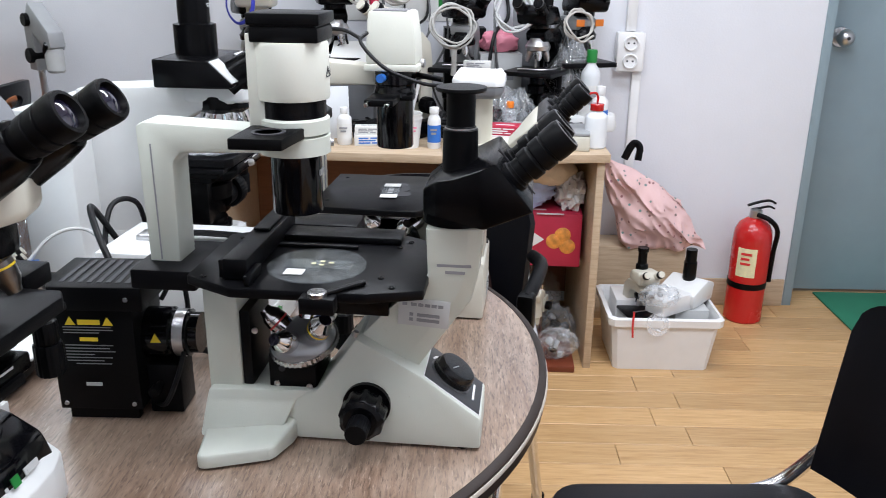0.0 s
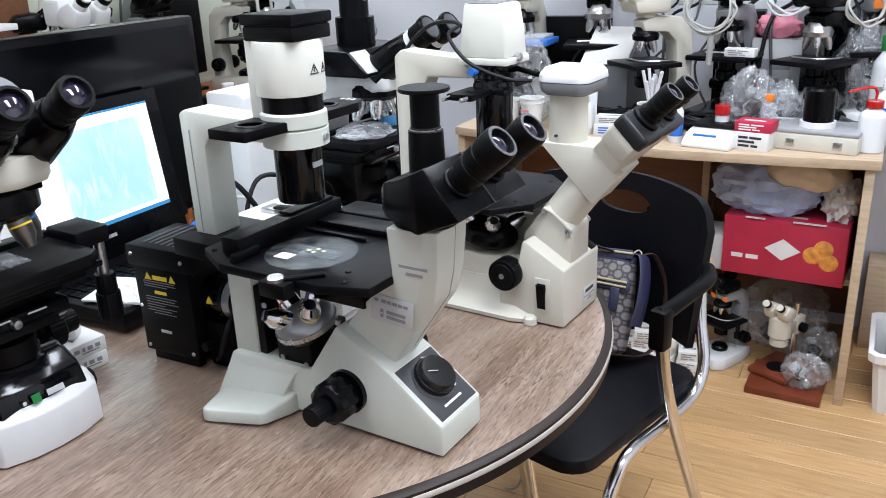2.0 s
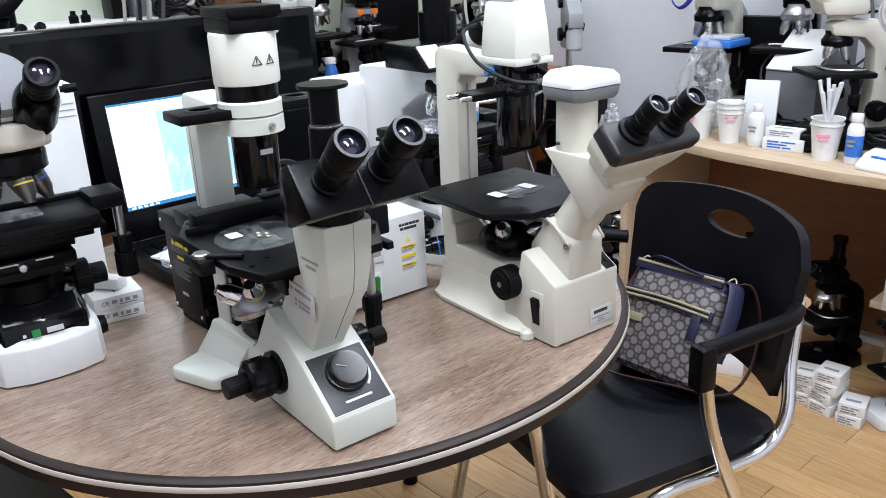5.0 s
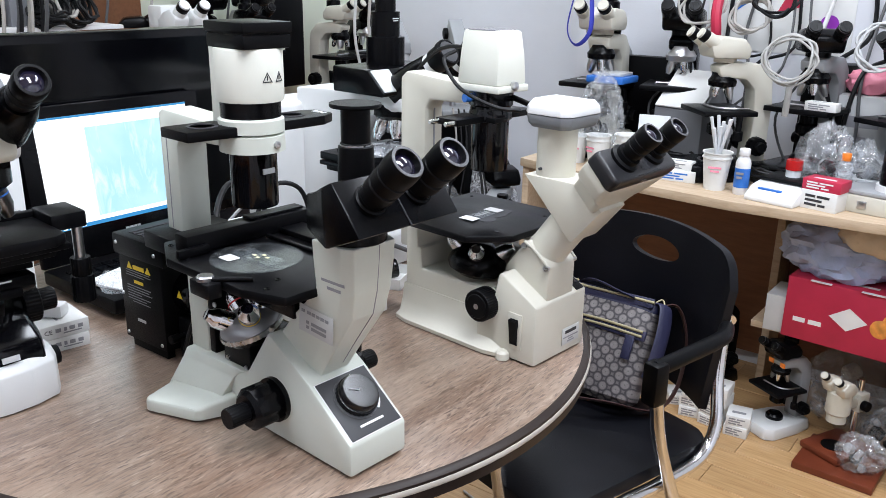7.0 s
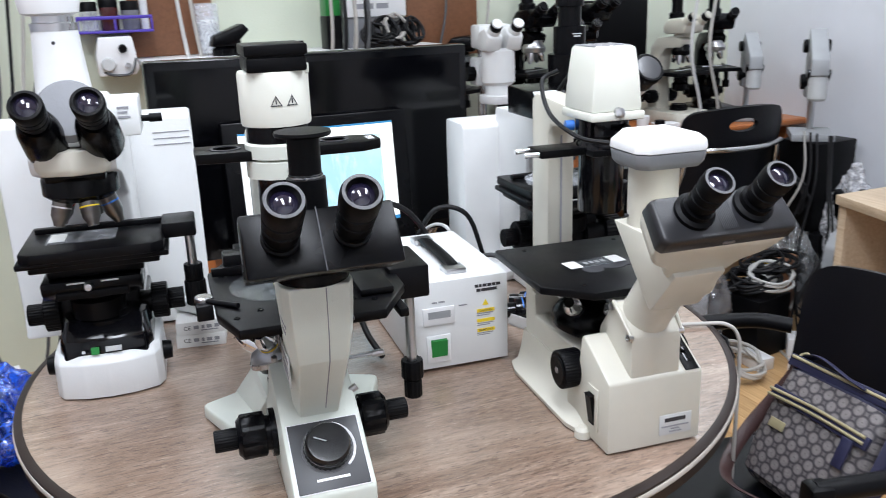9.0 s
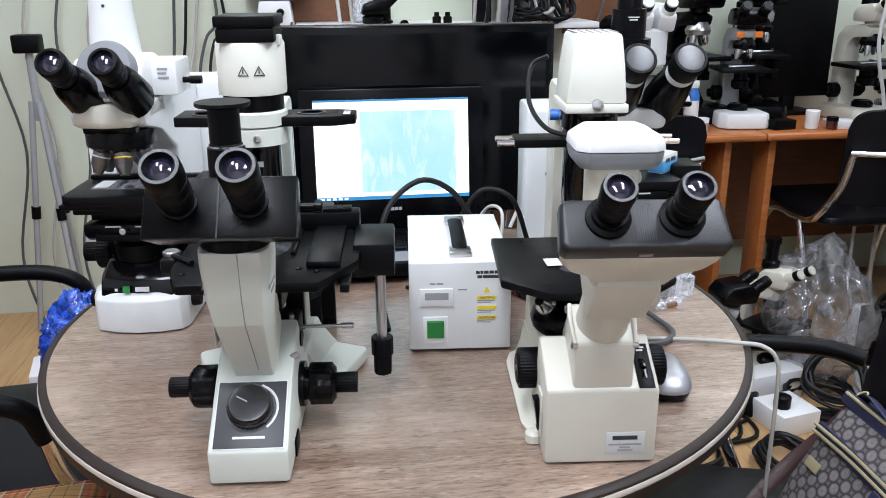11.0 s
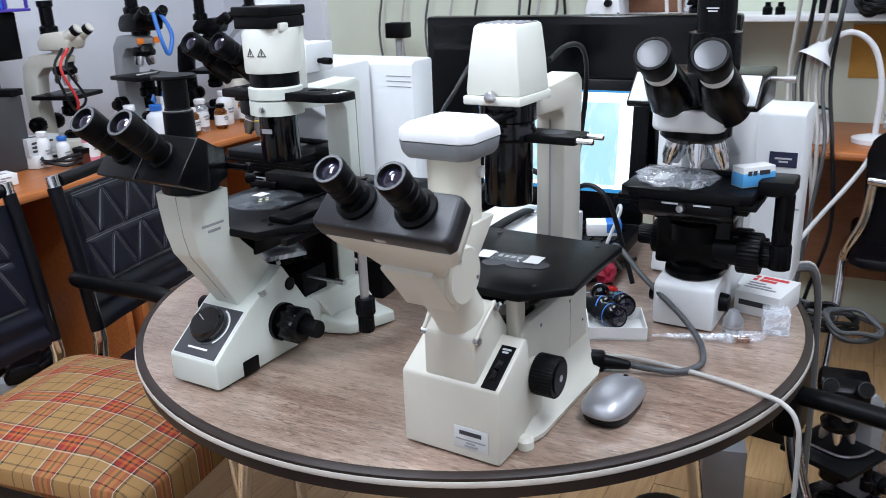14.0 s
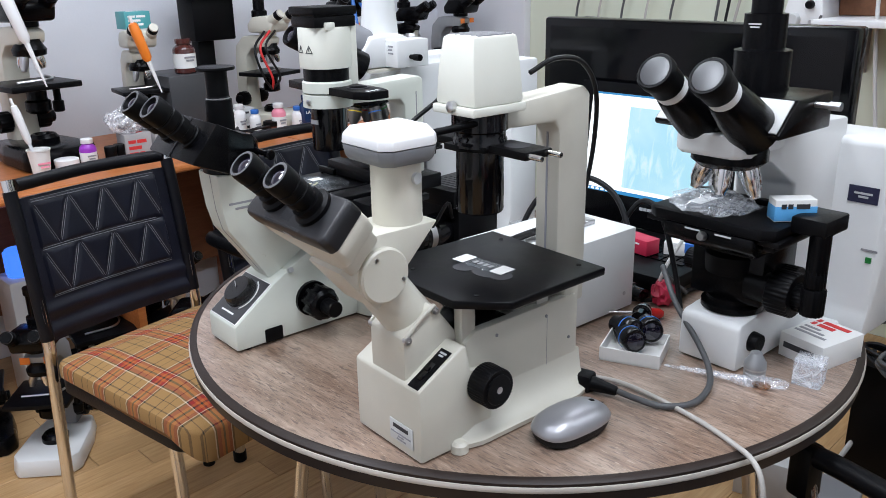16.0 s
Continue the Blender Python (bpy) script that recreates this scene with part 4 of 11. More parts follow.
    bm = bm_new()
    box(bm, 0.128, 0.156, 0.0405, 0.0435, 0.004, 0.024, 0.002)
    part("mains_switch", bm, "black_matte", base)
    bm = bm_new()
    rod(bm, (0.01, 0.034, 0.093), (0.01, 0.09, 0.093), 0.0022, seg=10)
    rod(bm, (0.01, 0.085, 0.093), (0.01, 0.1, 0.093), 0.004, seg=12)
    part("lever", bm, "steel", mirror)
    bm = bm_new()
    lathe(bm, [(0.004, 0), (0.004, 0.009), (0.0, 0.0095)], (0.108, 0.037, 0.0995), (0, 1, 0.5), 14)
    part("screw", bm, "steel", base)
    return t


ck_microscope()


# ---- cream inverted microscope with the camera ----
def cream_microscope():
    t = thing("inverted_microscope", pose(-0.024, 1.231, TZ, 0, 0, -5.5), "cream inverted laboratory microscope carrying a small camera", "microscope")
    bm = bm_new()
    prism(bm, [(0.139, 0.002), (0.139, 0.0875), (0.079, 0.1225), (0.073, 0.1205), (0.067, 0.088), (0.036, 0.084), (0.036, 0.002)], -0.059, 0.059, bev=0.003)
    base = part("base", bm, "cream_paint", t, "cream cast metal base with a sloping front")
    bm = bm_new()
    prism(bm, [(0.04, 0.004), (0.04, 0.0855), (-0.085, 0.0855), (-0.086, 0.116), (-0.094, 0.117), (-0.095, 0.165), (-0.118, 0.165), (-0.118, 0.004)], -0.047, 0.047, bev=0.003)
    prism(bm, [(0.066, 0.004), (0.066, 0.118), (0.05, 0.128), (-0.112, 0.13), (-0.118, 0.004)], 0.036, 0.049, bev=0.003)
    rear = part("rear_base", bm, "cream_paint", base)
    for s in (-1, 1):
        bm = bm_new()
        rings = []
        for k in range(9):
            x = 0.088 - 0.208 * k / 8
            o = 0.073 if 0 < k < 8 else 0.066
            rings.append([(x, s * 0.044, 0.002), (x, s * o, 0.002), (x, s * (o + 0.001), 0.008), (x, s * (o - 0.008), 0.0125), (x, s * 0.0525, 0.03), (x, s * 0.0485, 0.055), (x, s * 0.044, 0.055)])
        loft(bm, rings)
        part("skirt", bm, "cream_paint", base)
    for s in (-1, 1):
        bm = bm_new()
        lathe(bm, [(0.0, 0.013), (0.006, 0.0125), (0.0095, 0.009), (0.01, 0.0), (0.0, 0.0)], (0.089, s * 0.0635, 0.001), (0, 0, 1), 20)
        part("foot", bm, "cream_paint", base)
    # switch, lamp print and maker's plate
    bm = bm_new()
    fr = facing((0.106, -0.0592, 0.046), (0, -1, 0))
    box(bm, -0.012, 0.012, -0.026, 0.026, 0, 0.0022, 0.0008, fr)
    sw = part("switch_frame", bm, "cream_paint", base)
    bm = bm_new()
    box(bm, -0.0055, 0.0055, -0.018, 0.018, 0.001, 0.006, 0.001, fr @ pose(0, 0, 0, 8, 0, 0))
    part("switch", bm, "black_matte", sw, "black rocker switch")
    a, b = Vector((0.139, 0, 0.0875)), Vector((0.086, 0, 0.1184))
    sl = (b - a).normalized()
    out = Vector((-sl.z, 0, sl.x))
    out = out if out.z > 0 else -out
    fp = Matrix(((0, sl.x, out.x, (a.x + b.x) / 2), (1, 0, 0, 0.046), (0, sl.z, out.z, (a.z + b.z) / 2), (0, 0, 0, 1)))
    bm = bm_new()
    box(bm, -0.0085, 0.0085, -0.029, 0.026, 0.0, 0.0014, 0.0004, fp)
    pan = part("control_strip", bm, "black_matte", base, "black control strip with a slide dimmer")
    bm = bm_new()
    box(bm, -0.0035, 0.0035, -0.018, 0.006, 0.001, 0.0022, 0.0004, fp)
    box(bm, -0.003, 0.003, -0.006, 0.0, 0.001, 0.0055, 0.001, fp)
    part("slider", bm, "black_gloss", pan)
    bars(pan, fp @ Matrix.Translation((0, 0.022, 0.0014)), [[(-0.005, 0.005)], [(-0.004, 0.003)]], "pale_grey", 0.0022, 0.0015, thick=0.0003)
    bm = bm_new()
    fr = facing((0.1394, 0.026, 0.026), (1, 0, 0))
    box(bm, -0.0205, 0.0205, -0.0125, 0.0125, 0, 0.0009, 0.0003, fr)
    plate = part("maker_plate", bm, "plate_pale", base, "silver maker's plate")
    bars(plate, fr @ Matrix.Translation((0, 0.0085, 0.0009)), [[(-0.014, 0.0125)]], "ink", 0.0048, 0.002, thick=0.0004)
    bars(plate, fr @ Matrix.Translation((0, -0.001, 0.0009)), [[(-0.018, 0.017)], [(-0.006, 0.005)], [(-0.008, 0.008)]], "grey_ink", 0.0018, 0.0016, thick=0.0004)
    # panel screws on the side
    for x, z in ((-0.06, 0.114), (-0.06, 0.03), (0.02, 0.114), (-0.1, 0.075)):
        bm = bm_new()
        lathe(bm, [(0.0022, 0), (0.002, 0.0008), (0, 0.001)], (x, 0.049, z), (0, 1, 0), 10)
        part("screw", bm, "grey_plastic", rear)
    bm = bm_new()
    box(bm, -0.062, -0.0615, 0.0489, 0.0493, 0.032, 0.112)
    box(bm, -0.1, -0.062, 0.0489, 0.0493, 0.0315, 0.032)
    part("panel_line", bm, "grey_ink", rear)
    # focus knobs
    for s in (-1, 1):
        y0 = 0.06 if s > 0 else 0.052
        bm = bm_new()
        rod(bm, (0.052, s * 0.045, 0.072), (0.052, s * y0, 0.072), 0.013)
        knurled(bm, (0.052, s * y0, 0.072), (0.052, s * (y0 + 0.026), 0.072), 0.0232, 40, 0.0007)
        k = part("focus_knob", bm, "black_matte", t, "black ribbed focus knob")
        bm = bm_new()
        rod(bm, (0.052, s * (y0 + 0.0255), 0.072), (0.052, s * (y0 + 0.028), 0.072), 0.0175, seg=28, bev=0.0008)
        cap = part("knob_cap", bm, "black_matte", k)
        bm = bm_new()
        lathe(bm, [(0.004, 0), (0.004, 0.0005), (0.002, 0.0008), (0, 0.0002)], (0.052, s * (y0 + 0.028), 0.072), (0, s, 0), 14)
        part("screw", bm, "steel", cap)
    # neck, prism house and binocular head
    bm = bm_new()
    rings = []
    d = Vector((0.60, 0, 0.80)).normalized()
    u = Vector((d.z, 0, -d.x))
    for x, z, r in ((0.088, 0.122, 0.028), (0.112, 0.153, 0.028), (0.114, 0.157, 0.0268), (0.165, 0.225, 0.0268)):
        rings.append([Vector((x, 0, z)) + u * (r * math.cos(2 * math.pi * i / 28)) + Vector((0, 1, 0)) * (r * math.sin(2 * math.pi * i / 28)) for i in range(28)])
    loft(bm, rings)
    prism(bm, [(0.06, 0.088), (0.062, 0.124), (0.094, 0.166), (0.098, 0.167), (0.134, 0.140), (0.136, 0.136), (0.136, 0.082)], -0.031, 0.031, bev=0.0035)
    neck = part("neck", bm, "cream_paint", t, "cream sloping neck with clamp screws")
    for s in (-1, 1):
        bm = bm_new()
        tube(bm, [(0.094, s * 0.0308, 0.1655), (0.112, s * 0.0332, 0.1585), (0.134, s * 0.0308, 0.1385)], 0.0024, 8)
        wf = part("clamp_ridge", bm, "cream_paint", neck)
        for x, z in ((0.132, 0.136), (0.094, 0.160)):
            bm = bm_new()
            lathe(bm, [(0.0042, -0.003), (0.0042, 0.003), (0.0015, 0.0035), (0, 0.002)], (x, s * 0.0315, z), (0.15, s, 0.1), 14)
            part("screw", bm, "steel", wf)
    bm = bm_new()
    prism(bm, [(0.085, 0.258), (0.173, 0.258), (0.208, 0.229), (0.167, 0.180), (0.162, 0.180)], -0.029, 0.029, bev=0.002)
    house = part("prism_house", bm, "cream_paint", t, "cream wedge shaped prism house")
    bm = bm_new()
    lathe(bm, [(0.029, 0), (0.029, 0.005), (0.027, 0.007), (0.0, 0.0075)], (0.158, 0.029, 0.216), (0, 1, 0), 40)
    disc = part("hinge_disc", bm, "cream_paint", house, "round cream hinge cover")
    for a in (60, 200):
        bm = bm_new()
        rod(bm, (0.158 + 0.022 * math.cos(radians(a)), 0.0362, 0.216 + 0.022 * math.sin(radians(a))), (0.158 + 0.022 * math.cos(radians(a)), 0.0372, 0.216 + 0.022 * math.sin(radians(a))), 0.0022, seg=10)
        part("screw", bm, "steel", disc)
    d = Vector((0.70, 0, 0.714)).normalized()
    u = Vector((d.z, 0, -d.x))
    fm = Matrix(((u.x, 0, d.x, 0.2255), (0, 1, 0, 0.002), (u.z, 0, d.z, 0.2885), (0, 0, 0, 1)))
    bm = bm_new()
    ro = [(-0.023, -0.064), (-0.020, -0.069), (0.020, -0.072), (0.025, -0.067), (0.025, 0.067), (0.020, 0.072), (-0.020, 0.069), (-0.023, 0.064)]
    ri = [(x * 0.95, y * 0.60) for x, y in ro]
    loft(bm, [[fm @ Vector((x, y * 0.8, -0.066)) for x, y in ri], [fm @ Vector((x, y, -0.046)) for x, y in ri], [fm @ Vector((x * 0.97, y * 0.86, -0.034)) for x, y in ro], [fm @ Vector((x, y * 0.97, -0.018)) for x, y in ro], [fm @ Vector((x, y, -0.006)) for x, y in ro]], 0.002)
    head = part("head", bm, "cream_paint", t, "cream binocular head with a black face")
    bm = bm_new()
    rk = [(x * 1.02, y * 1.02) for x, y in ro]
    loft(bm, [[fm @ Vector((x, y, -0.006)) for x, y in rk], [fm @ Vector((x, y, 0.009)) for x, y in rk], [fm @ Vector((x * 0.93, y * 0.96, 0.0135)) for x, y in rk]], 0.0018)
    face = part("face_plate", bm, "face_black", head, "black face plate")
    bm = bm_new()
    for k in range(9):
        box(bm, -0.018, 0.018, -0.008 + k * 0.0019, -0.0075 + k * 0.0019, 0.0134, 0.0139, m=fm)
    part("ribs", bm, "panel_dark", face)
    bm = bm_new()
    for k in range(34):
        box(bm, 0.0205, 0.0232, -0.032 + k * 0.0019, -0.0312 + k * 0.0019, 0.0126, 0.0137, m=fm)
    part("ribs", bm, "panel_dark", face)
    part("latch", box(bm_new(), 0.0255, 0.0262, -0.006, 0.006, -0.001, 0.003, m=fm), "steel", face)
    for y in (-0.0315, 0.0315):
        bm = bm_new()
        p = fm @ Vector((-0.003, y, 0.0135))
        lathe(bm, [(0.0195, -0.004), (0.0195, 0.004), (0.0155, 0.006), (0.0155, 0.012), (0.0, 0.012)], p, d, 30)
        part("tube", bm, "black_matte", head)
        eyepiece(head, p + d * 0.052, d, 0.0146, 0.044, "steel")
    # camera tube and camera
    bm = bm_new()
    lathe(bm, [(0.0262, 0.252), (0.0262, 0.322), (0.024, 0.323), (0.0, 0.323)], (0.1155, 0, 0), (0, 0, 1), 36)
    vt = part("camera_tube", bm, "cream_paint", t, "cream vertical camera tube")
    for z in (0.306, 0.268):
        bm = bm_new()
        lathe(bm, [(0.006 if z > 0.3 else 0.002, 0), (0.006 if z > 0.3 else 0.002, 0.004), (0, 0.0042)], (0.1155 - 0.0262 * 0.2, 0.0252 if z > 0.3 else -0.0252, z), (-0.2, 1 if z > 0.3 else -1, 0), 14)
        part("screw", bm, "pale_grey" if z > 0.3 else "ink", vt)
    cam_thing = thing("microscope_camera", pose(-0.024, 1.231, TZ, 0, 0, -5.5) @ pose(0.122, 0.0, 0.323), "white and grey digital camera on a microscope tube", "camera")
    def octo(w, h, c):
        return [(-w, -h + c), (-w + c, -h), (w - c, -h), (w, -h + c), (w, h - c), (w - c, h), (-w + c, h), (-w, h - c)]
    bm = bm_new()
    loft(bm, [[(x, y, 0) for x, y in octo(0.030, 0.036, 0.009)], [(x, y, 0.005) for x, y in octo(0.034, 0.040, 0.010)], [(x, y, 0.017) for x, y in octo(0.0362, 0.042, 0.011)]], 0.0018)
    part("lower_shell", bm, "shell_grey", cam_thing, "grey lower shell")
    bm = bm_new()
    loft(bm, [[(x, y, 0.0174) for x, y in octo(0.0367, 0.0425, 0.011)], [(x, y, 0.027 if abs(y) > 0.03 else 0.030) for x, y in octo(0.0357, 0.0415, 0.011)], [(x * 0.9, y * 0.9, 0.033 if abs(y) > 0.03 else 0.036) for x, y in octo(0.033, 0.038, 0.011)]], 0.0016)
    part("upper_shell", bm, "white_plastic", cam_thing, "white upper shell")
    # stage
    bm = bm_new()
    prism(bm, [(-0.108, -0.095), (0.045, -0.098), (0.088, -0.05), (0.088, 0.055), (0.045, 0.098), (-0.108, 0.095)], 0.166, 0.176, "xy", bev=0.0022)
    stage = part("stage", bm, "black_stage", t, "black stage plate with a keyhole opening")
    bm = bm_new()
    lathe(bm, [(0.0235, 0), (0.0235, 0.0008), (0, 0.0008)], (-0.004, 0.016, 0.1757), (0, 0, 1), 36)
    lathe(bm, [(0.0135, 0), (0.0135, 0.0009), (0, 0.0009)], (0.012, -0.014, 0.1757), (0, 0, 1), 28)
    lathe(bm, [(0.013, 0), (0.013, 0.00095), (0, 0.00095)], (0.001, 0.036, 0.1757), (0, 0, 1), 28)
    part("opening", bm, "ink", stage, "dark opening in the stage")
    for x, y in ((-0.09, -0.06), (-0.09, 0.07), (0.06, -0.05), (0.06, 0.06)):
        bm = bm_new()
        lathe(bm, [(0.003, 0), (0.003, 0.0006), (0.001, 0.0006), (0, 0.0002)], (x, y, 0.176), (0, 0, 1), 12)
        part("screw", bm, "black", stage)
    for x, y in ((-0.06, 0.036), (0.056, 0.036)):
        bm = bm_new()
        box(bm, x - 0.01, x + 0.01, y - 0.007, y + 0.007, 0.084, 0.1665, 0.002)
        part("stage_support", bm, "cream_paint", t)
    slide = thing("glass_slide", pose(-0.024, 1.231, TZ, 0, 0, -5.5) @ pose(-0.007, -0.003, 0.177, 0, 0, 4), "glass microscope slide with white ends on the stage", "slide")
    bm = bm_new()
    box(bm, -0.0125, 0.0125, -0.039, 0.039, 0, 0.0011, 0.0002)
    g = part("glass", bm, "clear_sheet", slide)
    for s in (-1, 1):
        bm = bm_new()
        box(bm, -0.0124, 0.0124, s * 0.03 - 0.0088, s * 0.03 + 0.0088, 0.0012, 0.0015)
        part("frosted_end", bm, "paper", slide)
    bm = bm_new()
    for k in range(4):
        box(bm, -0.004, 0.004, -0.014 + k * 0.008, -0.009 + k * 0.008, 0.0012, 0.0015)
    part("wells", bm, "mid_grey", slide)
    # nosepiece
    nd = Vector((-0.1, -0.12, -1)).normalized()
    c = Vector((-0.003, -0.014, 0.112))
    bm = bm_new()
    lathe(bm, [(0.0, -0.026), (0.02, -0.025), (0.036, -0.012), (0.042, -0.001), (0.043, 0.006), (0.04, 0.014), (0.026, 0.022), (0.0, 0.023)], c, nd, 40)
    rod(bm, (0.0, 0, 0.084), (0.0, 0, 0.11), 0.022)
    nose = part("nosepiece", bm, "black", t, "black revolving nosepiece")
    uu = Vector((-0.8, -0.5, 0))
    uu = (uu - nd * uu.dot(nd)).normalized()
    vv = nd.cross(uu)
    for ang in (0, 88, 180, 270):
        rdir = uu * math.cos(radians(ang)) + vv * math.sin(radians(ang))
        objective(nose, c + rdir * 0.026 - nd * 0.012, (rdir * 0.80 - nd * 0.60).normalized(), 0.0115, 0.028, "chrome")
    # lamp arm, lamp house and condenser
    bm = bm_new()
    prism(bm, [(-0.160, 0.10), (-0.108, 0.10), (-0.108, 0.322), (-0.1, 0.334), (-0.02, 0.336), (-0.02, 0.362), (-0.148, 0.372), (-0.160, 0.362)], -0.019, 0.019, bev=0.004)
    arm = part("lamp_arm", bm, "cream_paint", t, "cream angled lamp arm")
    bm = bm_new()
    box(bm, -0.109, -0.1068, -0.0012, 0.0012, 0.17, 0.32)
    part("seam", bm, "grey_ink", arm)
    bm = bm_new()
    loft(bm, [[(x * 0.0360, y * 0.0325, 0.366) for x, y in ((-1, -1), (1, -1), (1, 1), (-1, 1))], [(x * 0.0345, y * 0.0290, 0.405) for x, y in ((-1, -1), (1, -1), (1, 1), (-1, 1))], [(x * 0.0315 - 0.001, y * 0.0250, 0.438) for x, y in ((-1, -1), (1, -1), (1, 1), (-1, 1))]], 0.0045)
    box(bm, -0.038, 0.039, -0.0335, 0.0335, 0.357, 0.3665, 0.002)
    lh = part("lamp_house", bm, "lamp_cream", t, "cream box shaped lamp house")
    bm = bm_new()
    for k in range(6):
        box(bm, -0.026, 0.022, -0.023 + k * 0.0085, -0.0205 + k * 0.0085, 0.4375, 0.4388)
    part("vents", bm, "grey_ink", lh)
    bm = bm_new()
    lathe(bm, [(0.006, 0), (0.006, 0.006), (0.003, 0.0075), (0, 0.0075)], (0.037, 0.0, 0.366), (1, 0, 0), 14)
    part("screw", bm, "steel", lh)
    bm = bm_new()
    lathe(bm, [(0.0255, 0.246), (0.0265, 0.248), (0.0265, 0.318), (0.03, 0.32), (0.03, 0.328), (0.0285, 0.33), (0.0285, 0.336), (0.031, 0.338), (0.031, 0.357), (0.0, 0.357), (0, 0.25), (0.0225, 0.25), (0.0225, 0.246), (0.0255, 0.246)], seg=40)
    cond = part("condenser_tube", bm, "black_gloss", t, "black condenser tube with ribbed rings")
    bm = bm_new()
    prism(bm, [(-0.03, -0.026), (0.03, -0.026), (0.03, 0.0), (0.018, 0.026), (-0.018, 0.026), (-0.03, 0.0)], 0.316, 0.323, "xy", bev=0.001)
    for s in (-1, 1):
        box(bm, -0.028, 0.012, min(s * 0.082, s * 0.02), max(s * 0.082, s * 0.02), 0.316, 0.325, 0.0015)
    sl = part("filter_slider", bm, "black_matte", cond)
    for x, s in ((-0.022, -1), (0.006, -1), (-0.022, 1), (0.006, 1)):
        bm = bm_new()
        rod(bm, (x, s * 0.08, 0.3205), (x, s * 0.1, 0.3205), 0.0032, seg=12, bev=0.0006)
        part("pin", bm, "chrome", sl)
    part("filter_seat", lathe(bm_new(), [(0.014, 0), (0.014, 0.0006), (0, 0.0006)], (-0.008, 0.05, 0.3249), (0, 0, 1), 28), "ink", sl)
    bm = bm_new()
    tube(bm, [(-0.052, 0.024, 0.395), (-0.085, 0.03, 0.408), (-0.13, 0.03, 0.4), (-0.168, 0.02, 0.36), (-0.178, 0.01, 0.29), (-0.17, 0.0, 0.2), (-0.165, 0.0, 0.13)], 0.003, 8)
    part("lamp_cable", bm, "cable_black", t)
    bm = bm_new()
    tube(bm, [(-0.03, -0.042, 0.41), (-0.035, -0.06, 0.398), (0.0, -0.066, 0.365), (0.05, -0.055, 0.345), (0.075, -0.03, 0.34)], 0.0026, 8)
    part("lamp_cable", bm, "cable_black", t)
    bm = bm_new()
    rod(bm, (0.015, 0.02, 0.349), (0.068, 0.004, 0.343), 0.004, seg=12)
    part("lever", bm, "black_matte", cond)
    bm = bm_new()
    rod(bm, (-0.012, -0.03, 0.348), (-0.014, -0.04, 0.348), 0.006, seg=14)
    part("blue_button", bm, "blue", cond)


cream_microscope()


